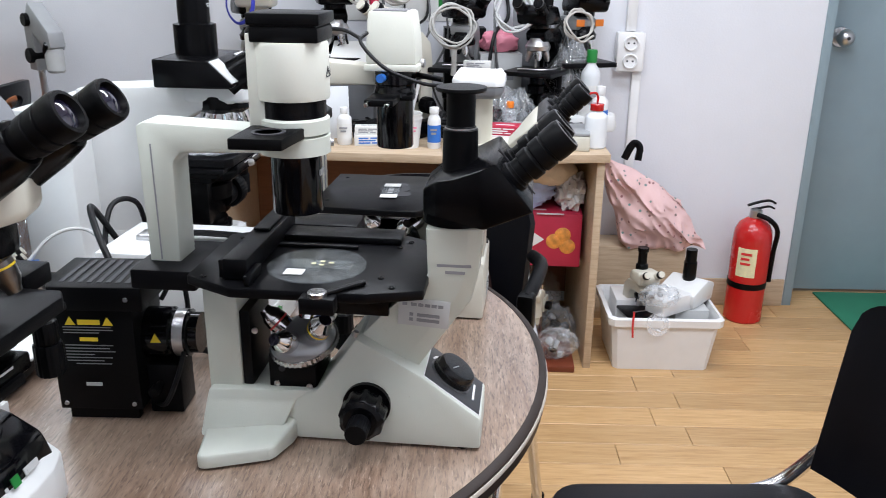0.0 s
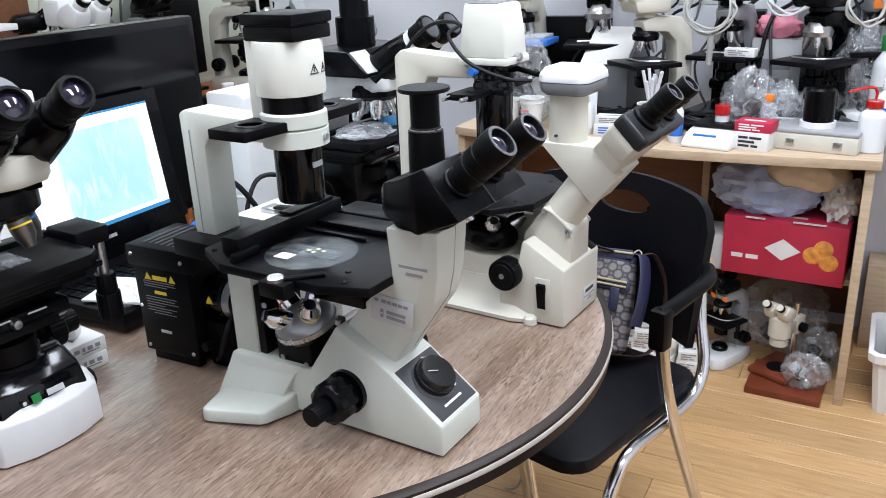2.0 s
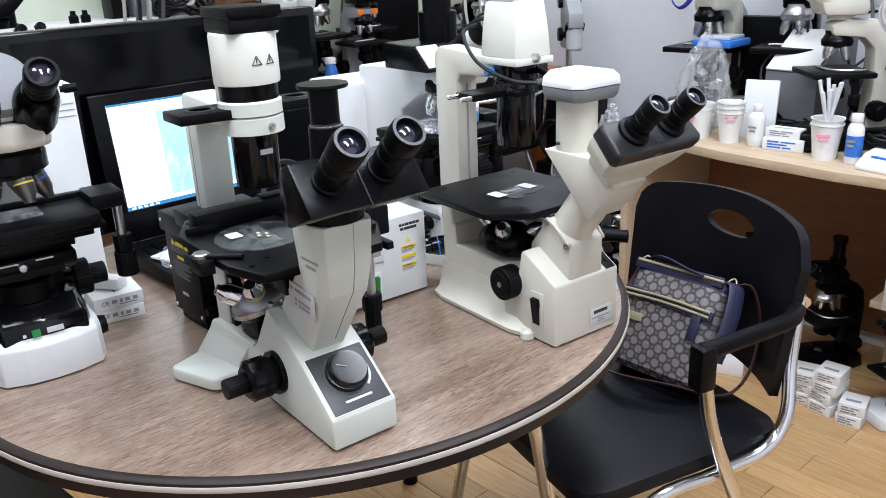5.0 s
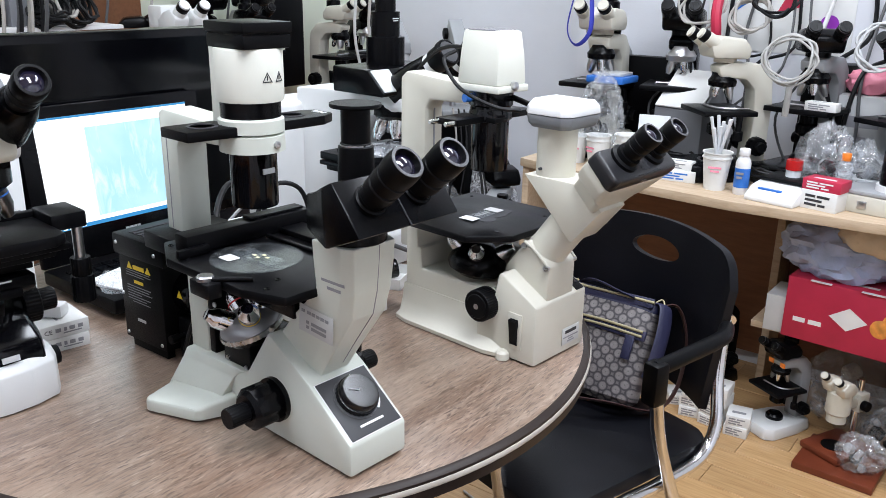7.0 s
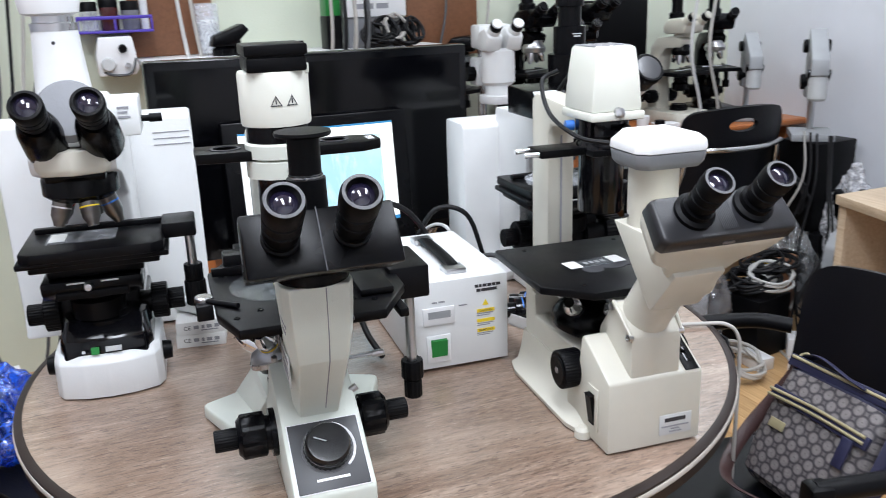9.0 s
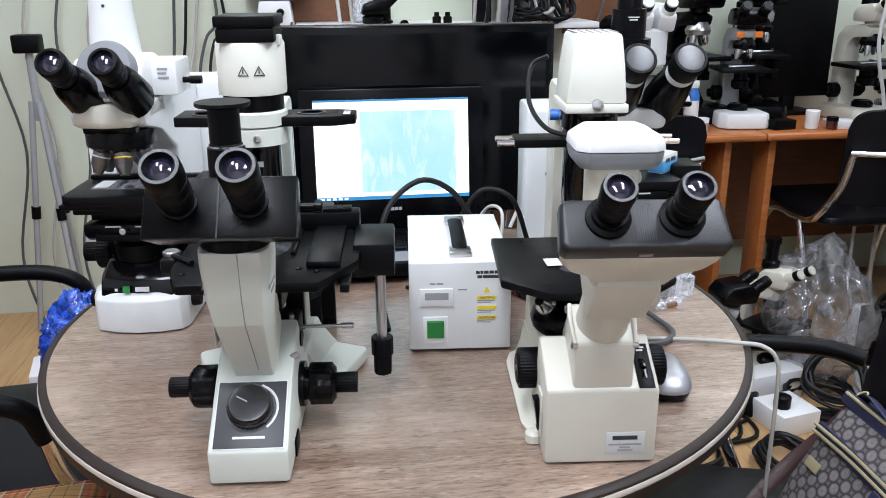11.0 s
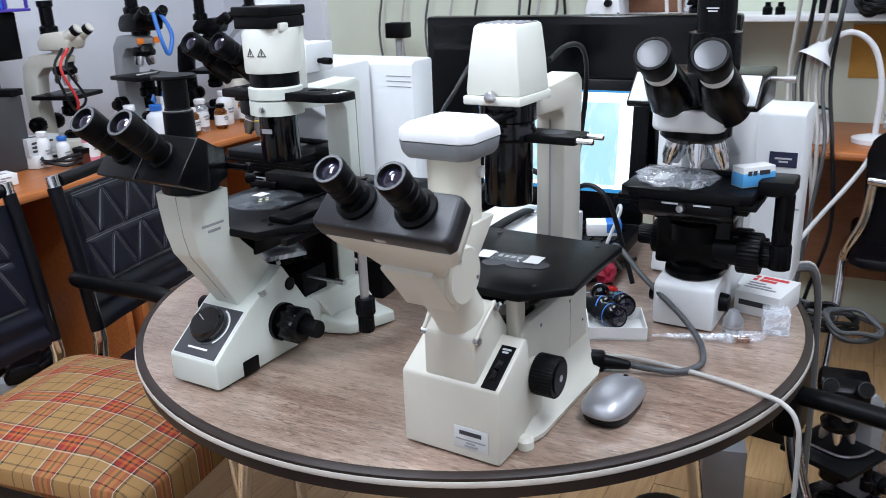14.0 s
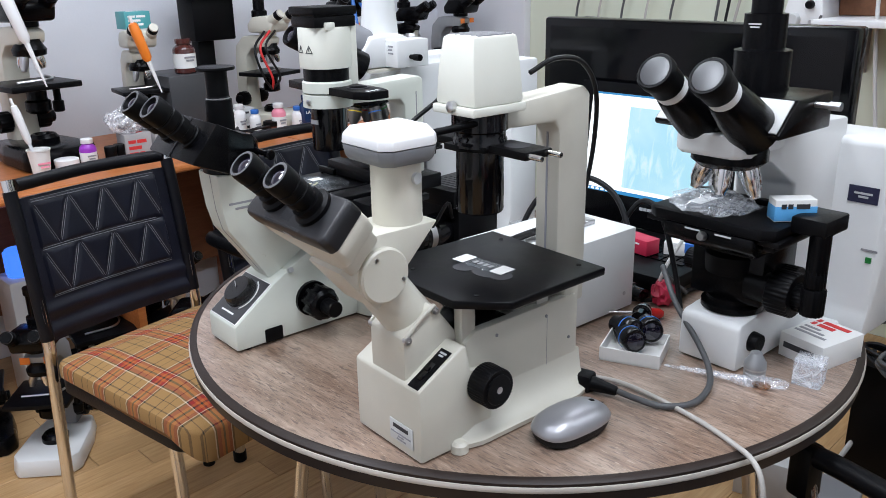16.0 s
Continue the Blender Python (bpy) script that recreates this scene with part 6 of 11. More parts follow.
def lamp_housing():
    t = thing("microscope_lamp", pose(-0.331, 0.905, TZ), "black vented microscope lamp with yellow warning labels", "lamp")
    bm = bm_new()
    box(bm, -0.05, 0.045, -0.045, 0.04, 0.014, 0.152, 0.002)
    body = part("case", bm, "black_matte", t, "black sheet metal case")
    bm = bm_new()
    box(bm, -0.054, 0.06, -0.05, 0.045, 0.138, 0.167, 0.003)
    lid = part("lid", bm, "black_matte", t, "black slotted lid")
    for k in range(8):
        bm = bm_new()
        box(bm, -0.036 + k * 0.0105, -0.0305 + k * 0.0105, -0.036, 0.034, 0.1662, 0.1676)
        part("slot", bm, "ink", lid)
    for x, z in ((-0.044, 0.155), (0.042, 0.153), (-0.042, 0.022), (0.036, 0.022), (-0.045, 0.08)):
        bm = bm_new()
        lathe(bm, [(0.0028, 0), (0.0022, 0.0016), (0, 0.002)], (x, -0.0455 if z < 0.12 else -0.0502, z), (0, -1, 0), 10)
        part("screw", bm, "steel", body)
    fr = facing((-0.004, -0.0454, 0.124), (0, -1, 0))
    bm = bm_new()
    for s in (-1, 1):
        prism(bm, [(s * 0.021 - 0.006, -0.004), (s * 0.021 + 0.006, -0.004), (s * 0.021, 0.006)], 0, 0.0006, "xy", m=fr)
    box(bm, -0.0125, 0.0125, -0.0035, 0.0025, 0, 0.0006, m=fr)
    part("warning_label", bm, "yellow", body, "yellow warning label")
    bm = bm_new()
    box(bm, -0.0125, 0.008, -0.0235, -0.019, 0, 0.0006, m=fr)
    part("warning_label", bm, "yellow", body)
    bars(body, fr @ Matrix.Translation((0, -0.006, 0)), [[(-0.03, 0.024)], [(-0.03, 0.026)], [(-0.03, 0.01)]], "grey_plastic", 0.0012, 0.0022, thick=0.0003)
    bars(body, fr @ Matrix.Translation((0, -0.028, 0)), [[(-0.03, 0.024)], [(-0.03, 0.02)], [(-0.03, 0.026)], [(-0.03, 0.002)], [(-0.03, 0.022)], [(-0.03, 0.012)], [(-0.02, 0.02)]], "grey_plastic", 0.0012, 0.0026, thick=0.0003)
    bm = bm_new()
    box(bm, -0.012, 0.006, -0.079, -0.075, 0, 0.0008, m=fr)
    part("serial_plate", bm, "pale_grey", body)
    bm = bm_new()
    lathe(bm, [(0.03, 0), (0.03, 0.03), (0.0275, 0.032), (0.0275, 0.05), (0.024, 0.052), (0.024, 0.062), (0, 0.062)], (0.044, 0.0, 0.0925), (1, 0, 0), 36)
    part("collector_tube", bm, "black_gloss", t, "glossy black lens tube")
    bm = bm_new()
    lathe(bm, [(0.0278, 0), (0.0278, 0.012), (0.0276, 0.012)], (0.079, 0.0, 0.0925), (1, 0, 0), 36)
    part("tube_ring", bm, "steel", t)
    bm = bm_new()
    for s in (-1, 1):
        part("foot", box(bm_new(), -0.042, 0.038, s * 0.034 - 0.006, s * 0.034 + 0.006, 0.0, 0.0145, 0.001), "black_matte", t)
    box(bm, 0.0455, 0.085, -0.025, 0.02, 0.0, 0.062, 0.003)
    part("tube_support", bm, "black_matte", t)
    bm = bm_new()
    prism(bm, [(-0.006, -0.005), (0.006, -0.005), (0, 0.006)], 0, 0.0006, "xy", m=facing((0.062, -0.0302, 0.098), (0, -1, 0)))
    part("warning_label", bm, "yellow", t)
    bm = bm_new()
    rod(bm, (0.06, -0.0245, 0.038), (0.06, -0.04, 0.038), 0.004, seg=12)
    rod(bm, (0.06, -0.036, 0.038), (0.06, -0.048, 0.038), 0.006, seg=14)
    part("lock_screw", bm, "black_matte", t)
    bm = bm_new()
    tube(bm, [(0.05, 0.03, 0.12), (0.07, 0.04, 0.15), (0.085, 0.02, 0.11), (0.09, -0.03, 0.07), (0.07, -0.035, 0.02), (0.05, -0.02, 0.01)], 0.003, 8)
    part("lead", bm, "cable_black", t)


def emitting(name, col, strength, picture=False):
    m, t, b = principled(name)
    b.inputs["Base Color"].default_value = (0.02, 0.02, 0.02, 1)
    b.inputs["Roughness"].default_value = 0.25
    b.inputs["Emission Strength"].default_value = strength
    if picture:
        co = t.nodes.new("ShaderNodeTexCoord")
        mp = node(t, "ShaderNodeMapping", Scale=(1.0, 26.0, 7.0))
        mp.inputs["Rotation"].default_value = (radians(28), 0, 0)
        t.links.new(co.outputs["Object"], mp.inputs["Vector"])
        n1 = node(t, "ShaderNodeTexNoise", Scale=2.0, Detail=5.0, Roughness=0.6, Distortion=0.6)
        n2 = node(t, "ShaderNodeTexNoise", Scale=9.0, Detail=4.0)
        t.links.new(mp.outputs[0], n1.inputs["Vector"])
        t.links.new(co.outputs["Object"], n2.inputs["Vector"])
        r1 = ramp(t, n1.outputs[0], [(0.50, (0.42, 0.74, 0.88)), (0.72, (0.74, 0.93, 0.98))])
        r2 = ramp(t, n2.outputs[0], [(0.4, (0.40, 0.72, 0.88)), (0.75, (0.62, 0.88, 0.96))])
        mx = t.nodes.new("ShaderNodeMix")
        mx.data_type, mx.blend_type = "RGBA", "LIGHTEN"
        mx.inputs[0].default_value = 1.0
        t.links.new(r1.outputs[0], mx.inputs[6])
        t.links.new(r2.outputs[0], mx.inputs[7])
        t.links.new(mx.outputs[2], b.inputs["Emission Color"])
    else:
        b.inputs["Emission Color"].default_value = (*col, 1)
    return m


M["screen_white"] = emitting("lit_white_window", (0.92, 0.97, 1.0), 1.4)
M["screen_blue"] = emitting("lit_blue_bar", (0.03, 0.32, 0.72), 0.9)
M["screen_picture"] = emitting("lit_blue_picture", (0, 0, 0), 1.2, True)


def laptop():
    t = thing("laptop", pose(-0.652, 1.063, TZ), "open black laptop with a lit screen on a stand", "laptop")
    bm = bm_new()
    box(bm, -0.01, 0.17, -0.15, 0.15, 0.0, 0.012, 0.003)
    part("stand", bm, "black_matte", t)
    bm = bm_new()
    box(bm, -0.012, 0.195, -0.172, 0.172, 0.012, 0.036, 0.004)
    deck = part("base", bm, "black_matte", t, "black keyboard base")
    bm = bm_new()
    for r in range(6):
        for c in range(15):
            box(bm, 0.028 + r * 0.0165, 0.0415 + r * 0.0165, -0.155 + c * 0.0207, -0.138 + c * 0.0207, 0.0362, 0.0385)
    tagged(part("keys", bm, "black", deck, "rows of black keys"), kind="stuff")
    bm = bm_new()
    box(bm, 0.135, 0.185, -0.05, 0.04, 0.0359, 0.0364)
    part("touchpad", bm, "grey_plastic", deck)
    lid = Matrix.Translation((-0.008, 0, 0.036)) @ pose(0, 0, 0, 0, -7, 0)
    bm = bm_new()
    box(bm, -0.012, 0.0, -0.172, 0.172, 0.0, 0.262, 0.003, lid)
    lidp = part("lid", bm, "black", t, "black screen lid with a broad frame")
    bm = bm_new()
    box(bm, 0.0, 0.0006, -0.145, 0.143, 0.056, 0.242, m=lid)
    scr = part("screen", bm, "screen_white", lidp, "lit screen showing a white window")
    bm = bm_new()
    box(bm, 0.0006, 0.001, -0.145, 0.143, 0.056, 0.0625, m=lid)
    part("task_bar", bm, "screen_blue", scr)
    bm = bm_new()
    box(bm, 0.0006, 0.001, -0.145, 0.143, 0.2385, 0.242, m=lid)
    part("title_bar", bm, "screen_blue", scr)
    bm = bm_new()
    box(bm, 0.0006, 0.001, -0.06, 0.118, 0.070, 0.220, m=lid)
    part("picture", bm, "screen_picture", scr, "pale blue microscope picture")
    bm = bm_new()
    for k in range(5):
        box(bm, 0.001, 0.0014, -0.138 + k * 0.011, -0.131 + k * 0.011, 0.0575, 0.0612, m=lid)
    part("icons", bm, "screen_white", scr)
    bars(lidp, lid @ facing((0.0003, 0.0, 0.04), (1, 0, 0)), [[(-0.016, -0.009), (-0.008, -0.001), (0.0, 0.006), (0.007, 0.013)]], "mid_grey", 0.006, 0.001, thick=0.0004)
    # things lying on the keyboard
    solo("paper_sheet", box(bm_new(), -0.055, 0.055, -0.045, 0.045, 0, 0.004, 0.001), "paper", pose(-0.508, 0.955, TZ + 0.0388, 0, 0, 15), "small pad of white paper on the laptop", "paper")
    solo("plastic_wrap", blob(bm_new(), (0, 0, 0.012), (0.03, 0.024, 0.016), 7, 3, 0.4, 3.0, 0.0), "film", pose(-0.49, 0.915, TZ + 0.0388), "crumpled clear wrapping on the laptop", "wrapping")
    b = thing("small_carton", pose(-0.585, 1.185, TZ + 0.0388, 0, 0, 20), "small white and blue carton", "carton")
    part("box", box(bm_new(), -0.02, 0.02, -0.03, 0.03, 0, 0.022, 0.001), "paper", b)
    part("blue_panel", box(bm_new(), -0.0204, 0.0204, 0.004, 0.0304, 0.006, 0.0224, 0.0005), "blue", b)
    b = thing("small_carton", pose(-0.545, 1.125, TZ + 0.0388, 0, 0, -10), "small dark red carton", "carton")
    part("box", box(bm_new(), -0.016, 0.016, -0.028, 0.028, 0, 0.026, 0.001), "red_card", b)
    bars(b, facing((0.0163, 0, 0.02), (1, 0, 0)), [[(-0.02, 0.012)], [(-0.02, 0.0)]], "white_ink", 0.003, 0.003, thick=0.0004)


def monitor():
    t = thing("monitor", pose(-0.725, 1.077, TZ), "large dark switched-off flat monitor", "monitor")
    bm = bm_new()
    box(bm, -0.03, 0.012, -0.299, 0.299, 0.045, 0.407, 0.006)
    prism(bm, [(-0.03, 0.1), (-0.055, 0.14), (-0.055, 0.3), (-0.03, 0.36)], -0.18, 0.18, bev=0.006)
    body = part("frame", bm, "monitor_black", t, "glossy black frame")
    bm = bm_new()
    box(bm, 0.0122, 0.0132, -0.283, 0.283, 0.066, 0.391)
    part("screen", bm, M["dark_screen"], body, "dark glossy screen")
    bm = bm_new()
    box(bm, -0.02, 0.01, -0.05, 0.05, 0.01, 0.06, 0.003)
    part("neck", bm, "black", t)
    bm = bm_new()
    lathe(bm, [(0.14, 0), (0.14, 0.006), (0.125, 0.012), (0, 0.013)], (0.0, 0, 0), (0, 0, 1), 48, sx=0.45, sy=1.0)
    part("foot", bm, "black_gloss", t)
    bm = bm_new()
    box(bm, 0.012, 0.0128, 0.27, 0.276, 0.054, 0.056)
    part("power_light", bm, "blue", body)


M["dark_screen"] = surface("dark_screen", (0.0012, 0.0013, 0.002), 0.12, var=0.2, bump=0, spread=0.04, spec=0.25)


def carton_pair():
    for k in range(2):
        b = thing("small_carton", pose(-0.462, 0.798, TZ + k * 0.0205, 0, 0, -11 + 3 * k), "small white carton printed with approval marks", "carton", "stacked cartons")
        part("box", box(bm_new(), -0.035, 0.035, -0.036, 0.036, 0, 0.02, 0.0008), "paper", b)
        f = facing((0.0353, -0.02, 0.0105), (1, 0, 0))
        words("CE", 0.009, f, "ink", b)
        bars(b, f @ Matrix.Translation((0, 0.0035, 0)), [[(0.0095, 0.017), (0.021, 0.025), (0.0285, 0.036), (0.04, 0.047)]], "grey_ink", 0.0055, 0.002, thick=0.0004)
        bars(b, f @ Matrix.Translation((0, -0.0038, 0)), [[(0.02, 0.045)]], "grey_ink", 0.0016, 0.002, thick=0.0004)
        bars(b, facing((0.0, 0.0, 0.0202), (0, 0, 1), (0, 1, 0)), [[(-0.02, 0.02)], [(-0.02, 0.0)]], "grey_ink", 0.003, 0.004, thick=0.0004)
    solo("cable_plug", box(bm_new(), -0.035, 0.035, -0.013, 0.013, 0, 0.02, 0.006), "white_plastic", pose(-0.475, 0.79, TZ + 0.041, 0, 0, 35), "white cable plug lying on cartons", "plug")


def mouse():
    t = thing("computer_mouse", pose(-0.044, 1.352, TZ, 0, 0, -9), "silver grey wireless computer mouse", "mouse")
    def ring(k, z):
        return [(0.0515 * k * math.copysign(abs(math.cos(a)) ** 0.75, math.cos(a)), 0.031 * k * math.copysign(abs(math.sin(a)) ** 0.8, math.sin(a)) * (1 + 0.06 * math.cos(a)) * (0.93 + 0.07 * math.cos(a) ** 2), z) for a in (2 * math.pi * i / 40 for i in range(40))]
    bm = bm_new()
    loft(bm, [ring(0.84, 0.001), ring(0.93, 0.006), ring(0.97, 0.0135)])
    part("lower_shell", bm, "black_matte", t)
    bm = bm_new()
    rows = []
    for k, z in ((0.985, 0.0135), (1.0, 0.0165), (0.975, 0.0205), (0.89, 0.0258), (0.74, 0.0305), (0.52, 0.0335), (0.26, 0.0348), (0.06, 0.0351)):
        rows.append([(x, y, z - 0.10 * (abs(x) if x < 0 else x * 0.7) * (0.3 if z > 0.02 else 0.0)) for x, y, _ in ring(k, z)])
    loft(bm, rows)
    shell = part("shell", bm, "mouse_silver", t, "silver grey upper shell")
    bm = bm_new()
    lathe(bm, [(0.0055, -0.0022), (0.0062, 0), (0.0055, 0.0022)], (-0.03, 0, 0.0272), (0, 1, 0), 16)
    part("wheel", bm, "black_matte", shell)
    bm = bm_new()
    box(bm, -0.047, -0.012, -0.0004, 0.0004, 0.022, 0.0262, m=Matrix.Translation((0, 0, 0.003)) @ pose(0, 0, 0, 0, -8, 0))
    part("button_gap", bm, "ink", shell)


def tray_of_eyepieces():
    t = thing("carton_tray", pose(-0.268, 1.293, TZ, 0, 0, 20), "open white carton tray", "tray")
    bm = bm_new()
    box(bm, -0.037, 0.037, -0.04, 0.04, 0, 0.002)
    for a in ((-0.037, -0.0355, -0.04, 0.04), (0.0355, 0.037, -0.04, 0.04), (-0.0355, 0.0355, -0.04, -0.0385), (-0.0355, 0.0355, 0.0385, 0.04)):
        box(bm, *a, 0, 0.019)
    part("tray", bm, "paper", t)
    for (x, y, a) in ((-0.29, 1.262, 70), (-0.268, 1.282, 55), (-0.315, 1.285, 40)):
        e = thing("eyepiece", pose(x, y, TZ + 0.0195, 0, 0, a), "loose black eyepiece with a blue ring", "eyepiece", "loose eyepieces")
        part("barrel", lathe(bm_new(), [(0.012, 0), (0.012, 0.016), (0.0165, 0.018), (0.017, 0.032), (0.0165, 0.044), (0.015, 0.046), (0, 0.046)], (-0.022, 0, 0), (1, 0, 0.12), 26), "black_gloss", e)
        part("ring", lathe(bm_new(), [(0.0172, 0), (0.0172, 0.002)], (0.006, 0, 0.0035), (1, 0, 0.12), 26), "blue", e)
        part("lens", lathe(bm_new(), [(0.012, 0), (0.0, 0.003)], (0.0241, 0, 0.0055), (1, 0, 0.12), 20), "lens", e)


def small_table_things():
    t = thing("objective", pose(-0.3, 1.447, TZ), "silver microscope objective standing upright", "objective")
    part("barrel", lathe(bm_new(), [(0.0135, 0), (0.0135, 0.014), (0.0128, 0.0145), (0.0128, 0.017), (0.0135, 0.0175), (0.0135, 0.028), (0.008, 0.037), (0.0068, 0.041), (0, 0.041)], seg=30), "silver_plastic", t)
    part("thread", lathe(bm_new(), [(0.0138, 0.019), (0.0138, 0.021)], seg=30), "steel", t)
    b = thing("slide_carton", pose(-0.43, 1.478, TZ, 0, 0, -15), "white printed carton of cover glasses", "carton")
    part("box", box(bm_new(), -0.042, 0.042, -0.033, 0.033, 0, 0.034, 0.001), "paper", b)
    f = facing((0, -0.004, 0.0342), (0, 0, 1), (-1, 0, 0))
    bars(b, f @ Matrix.Translation((0, 0.034, 0)), [[(-0.024, -0.018), (-0.014, 0.024)], [(-0.024, -0.018), (-0.014, 0.01)]], "red_ink", 0.009, 0.004, thick=0.0004)
    bars(b, f @ Matrix.Translation((0, 0.004, 0)), [[(-0.024, 0.0)], [(-0.024, 0.012)], [(-0.024, 0.022)]], "grey_ink", 0.005, 0.005, thick=0.0004)
    bars(b, facing((0.0423, 0, 0.022), (1, 0, 0)), [[(-0.026, 0.02)]], "ink", 0.008, 0.002, thick=0.0004)
    t = thing("plastic_cube_box", pose(-0.345, 1.498, TZ, 0, 0, 10), "small clear plastic box", "box")
    bm = bm_new()
    for a in ((-0.017, -0.0158, -0.017, 0.017), (0.0158, 0.017, -0.017, 0.017), (-0.0158, 0.0158, -0.017, -0.0158), (-0.0158, 0.0158, 0.0158, 0.017)):
        box(bm, *a, 0.001, 0.03)
    box(bm, -0.017, 0.017, -0.017, 0.017, 0, 0.0012)
    part("body", bm, "clear_plastic", t)
    part("lid", box(bm_new(), -0.0175, 0.0175, -0.0175, 0.0175, 0.0302, 0.033, 0.001), "clear_plastic", t)
    for k, (p0, p1) in enumerate((((-0.252, 1.348), (-0.292, 1.478)), ((-0.262, 1.365), (-0.305, 1.49)))):
        t = thing("pipette", Matrix.Translation((p0[0], p0[1], TZ)), "clear plastic dropping pipette lying on the table", "pipette", "pipettes")
        d = Vector((p1[0] - p0[0], p1[1] - p0[1], 0))
        L = d.length
        part("tube", lathe(bm_new(), [(0.0015, 0), (0.003, L * 0.35), (0.0035, L * 0.62), (0.0, L * 0.63)], (0, 0, 0.0072), d, 12), "clear_plastic", t)
        part("bulb", lathe(bm_new(), [(0.0035, L * 0.62), (0.0068, L * 0.68), (0.007, L * 0.95), (0.004, L), (0, L)], (0, 0, 0.0072), d, 16), "clear_plastic", t)
        if k == 0:
            part("drop", lathe(bm_new(), [(0.0, L * 0.8), (0.004, L * 0.82), (0.0045, L * 0.94), (0.0, L * 0.97)], (0, 0, 0.0055), d, 12), "amber", t)
    t = thing("small_carton", pose(-0.305, 1.378, TZ, 0, 0, -4) @ pose(-0.042, 0.072, 0.2069, 0, 0, 48), "small blue and white carton on the microscope stage", "carton")
    part("box", box(bm_new(), -0.012, 0.012, -0.025, 0.025, 0, 0.027, 0.0008), "paper", t)
    part("blue_panel", box(bm_new(), -0.0123, 0.0123, -0.0253, 0.0253, 0.001, 0.019, 0.0004), "pale_blue", t)
    bars(t, facing((0.0123, 0, 0.022), (1, 0, 0)), [[(-0.018, -0.012), (-0.01, -0.004), (0.0, 0.016)]], "ink", 0.006, 0.001, thick=0.0004)
    # cables and odds between the microscopes
    t = solo("table_cable", tube(bm_new(), [(-0.158, 1.262, TZ + 0.02), (-0.165, 1.29, TZ + 0.006), (-0.176, 1.33, TZ + 0.005), (-0.172, 1.385, TZ + 0.005), (-0.158, 1.45, TZ + 0.005), (-0.138, 1.50, TZ + 0.006), (-0.124, 1.528, TZ + 0.005), (-0.115, 1.545, TZ - 0.012), (-0.112, 1.55, TZ - 0.06), (-0.112, 1.553, 0.4), (-0.125, 1.57, 0.15), (-0.17, 1.61, 0.006), (-0.35, 1.66, 0.005)], 0.0031, 10), "cable_grey", Matrix.Identity(4), "pale grey cable running off the table edge", "cable")
    t = thing("power_cord", Matrix.Translation((0, 0, TZ)), "dark grey power cord with a black plug", "cable")
    part("cord", tube(bm_new(), [(-0.148, 1.345, 0.009), (-0.149, 1.372, 0.008), (-0.158, 1.402, 0.006), (-0.19, 1.424, 0.006), (-0.238, 1.418, 0.006), (-0.268, 1.402, 0.013), (-0.292, 1.374, 0.03), (-0.33, 1.315, 0.062), (-0.385, 1.262, 0.085), (-0.44, 1.238, 0.05), (-0.5, 1.24, 0.006)], 0.004, 10), "cable_dark", t)
    bm = bm_new()
    rod(bm, (-0.136, 1.298, 0.013), (-0.147, 1.345, 0.009), 0.011, 0.006, 14, 0.002)
    box(bm, -0.012, 0.012, -0.016, 0.016, 0, 0.024, 0.005, Matrix.Translation((-0.138, 1.298, 0)) @ pose(0, 0, 0, 0, 0, 12))
    part("plug", bm, "black_matte", t)
    solo("black_cable", tube(bm_new(), [(-0.42, 1.06, TZ + 0.006), (-0.43, 1.11, TZ + 0.005), (-0.42, 1.18, TZ + 0.005), (-0.45, 1.225, TZ + 0.005), (-0.5, 1.235, TZ + 0.006), (-0.56, 1.25, TZ + 0.006)], 0.0035, 8), "cable_black", Matrix.Identity(4), "black cable lying on the table", "cable")
    solo("white_cable", tube(bm_new(), [(-0.6, 1.2, TZ + 0.045), (-0.55, 1.22, TZ + 0.1), (-0.5, 1.235, TZ + 0.105), (-0.46, 1.225, TZ + 0.06), (-0.45, 1.215, TZ + 0.02), (-0.47, 1.2, TZ + 0.004)], 0.003, 8), "cable_white", Matrix.Identity(4), "white cable hanging between laptop and microscope", "cable")
    solo("pink_pouch", blob(bm_new(), (0, 0, 0.016), (0.026, 0.018, 0.02), 3, 3, 0.3, 3.0, 0.0), "red_card", pose(-0.455, 1.225, TZ, 0, 0, 30), "small crumpled dark pink pouch", "pouch")
    t = thing("screwdriver", pose(-0.395, 1.262, TZ, 0, 0, -55), "small screwdriver with red handle", "screwdriver")
    part("handle", lathe(bm_new(), [(0.004, 0), (0.008, 0.006), (0.009, 0.03), (0.006, 0.042), (0, 0.042)], (0, 0, 0.009), (1, 0, 0), 14), "red_paint", t)
    part("blade", rod(bm_new(), (0.042, 0, 0.009), (0.085, 0, 0.008), 0.0022, seg=10), "steel", t)
    for (x, y, a) in ((-0.36, 1.245, 20), (-0.43, 1.19, 80)):
        t = thing("camera_adapter", pose(x, y, TZ, 0, 0, a), "black metal adapter with a silver ring", "adapter", "adapters")
        part("barrel", lathe(bm_new(), [(0.013, 0), (0.014, 0.012), (0.011, 0.014), (0.011, 0.034), (0, 0.034)], (-0.016, 0, 0.014), (1, 0, 0), 22), "black_gloss", t)
        part("ring", lathe(bm_new(), [(0.0143, 0), (0.0143, 0.003)], (-0.008, 0, 0.014), (1, 0, 0), 22), "steel", t)


power_supply()
lamp_housing()
laptop()
monitor()
carton_pair()
mouse()
tray_of_eyepieces()
small_table_things()


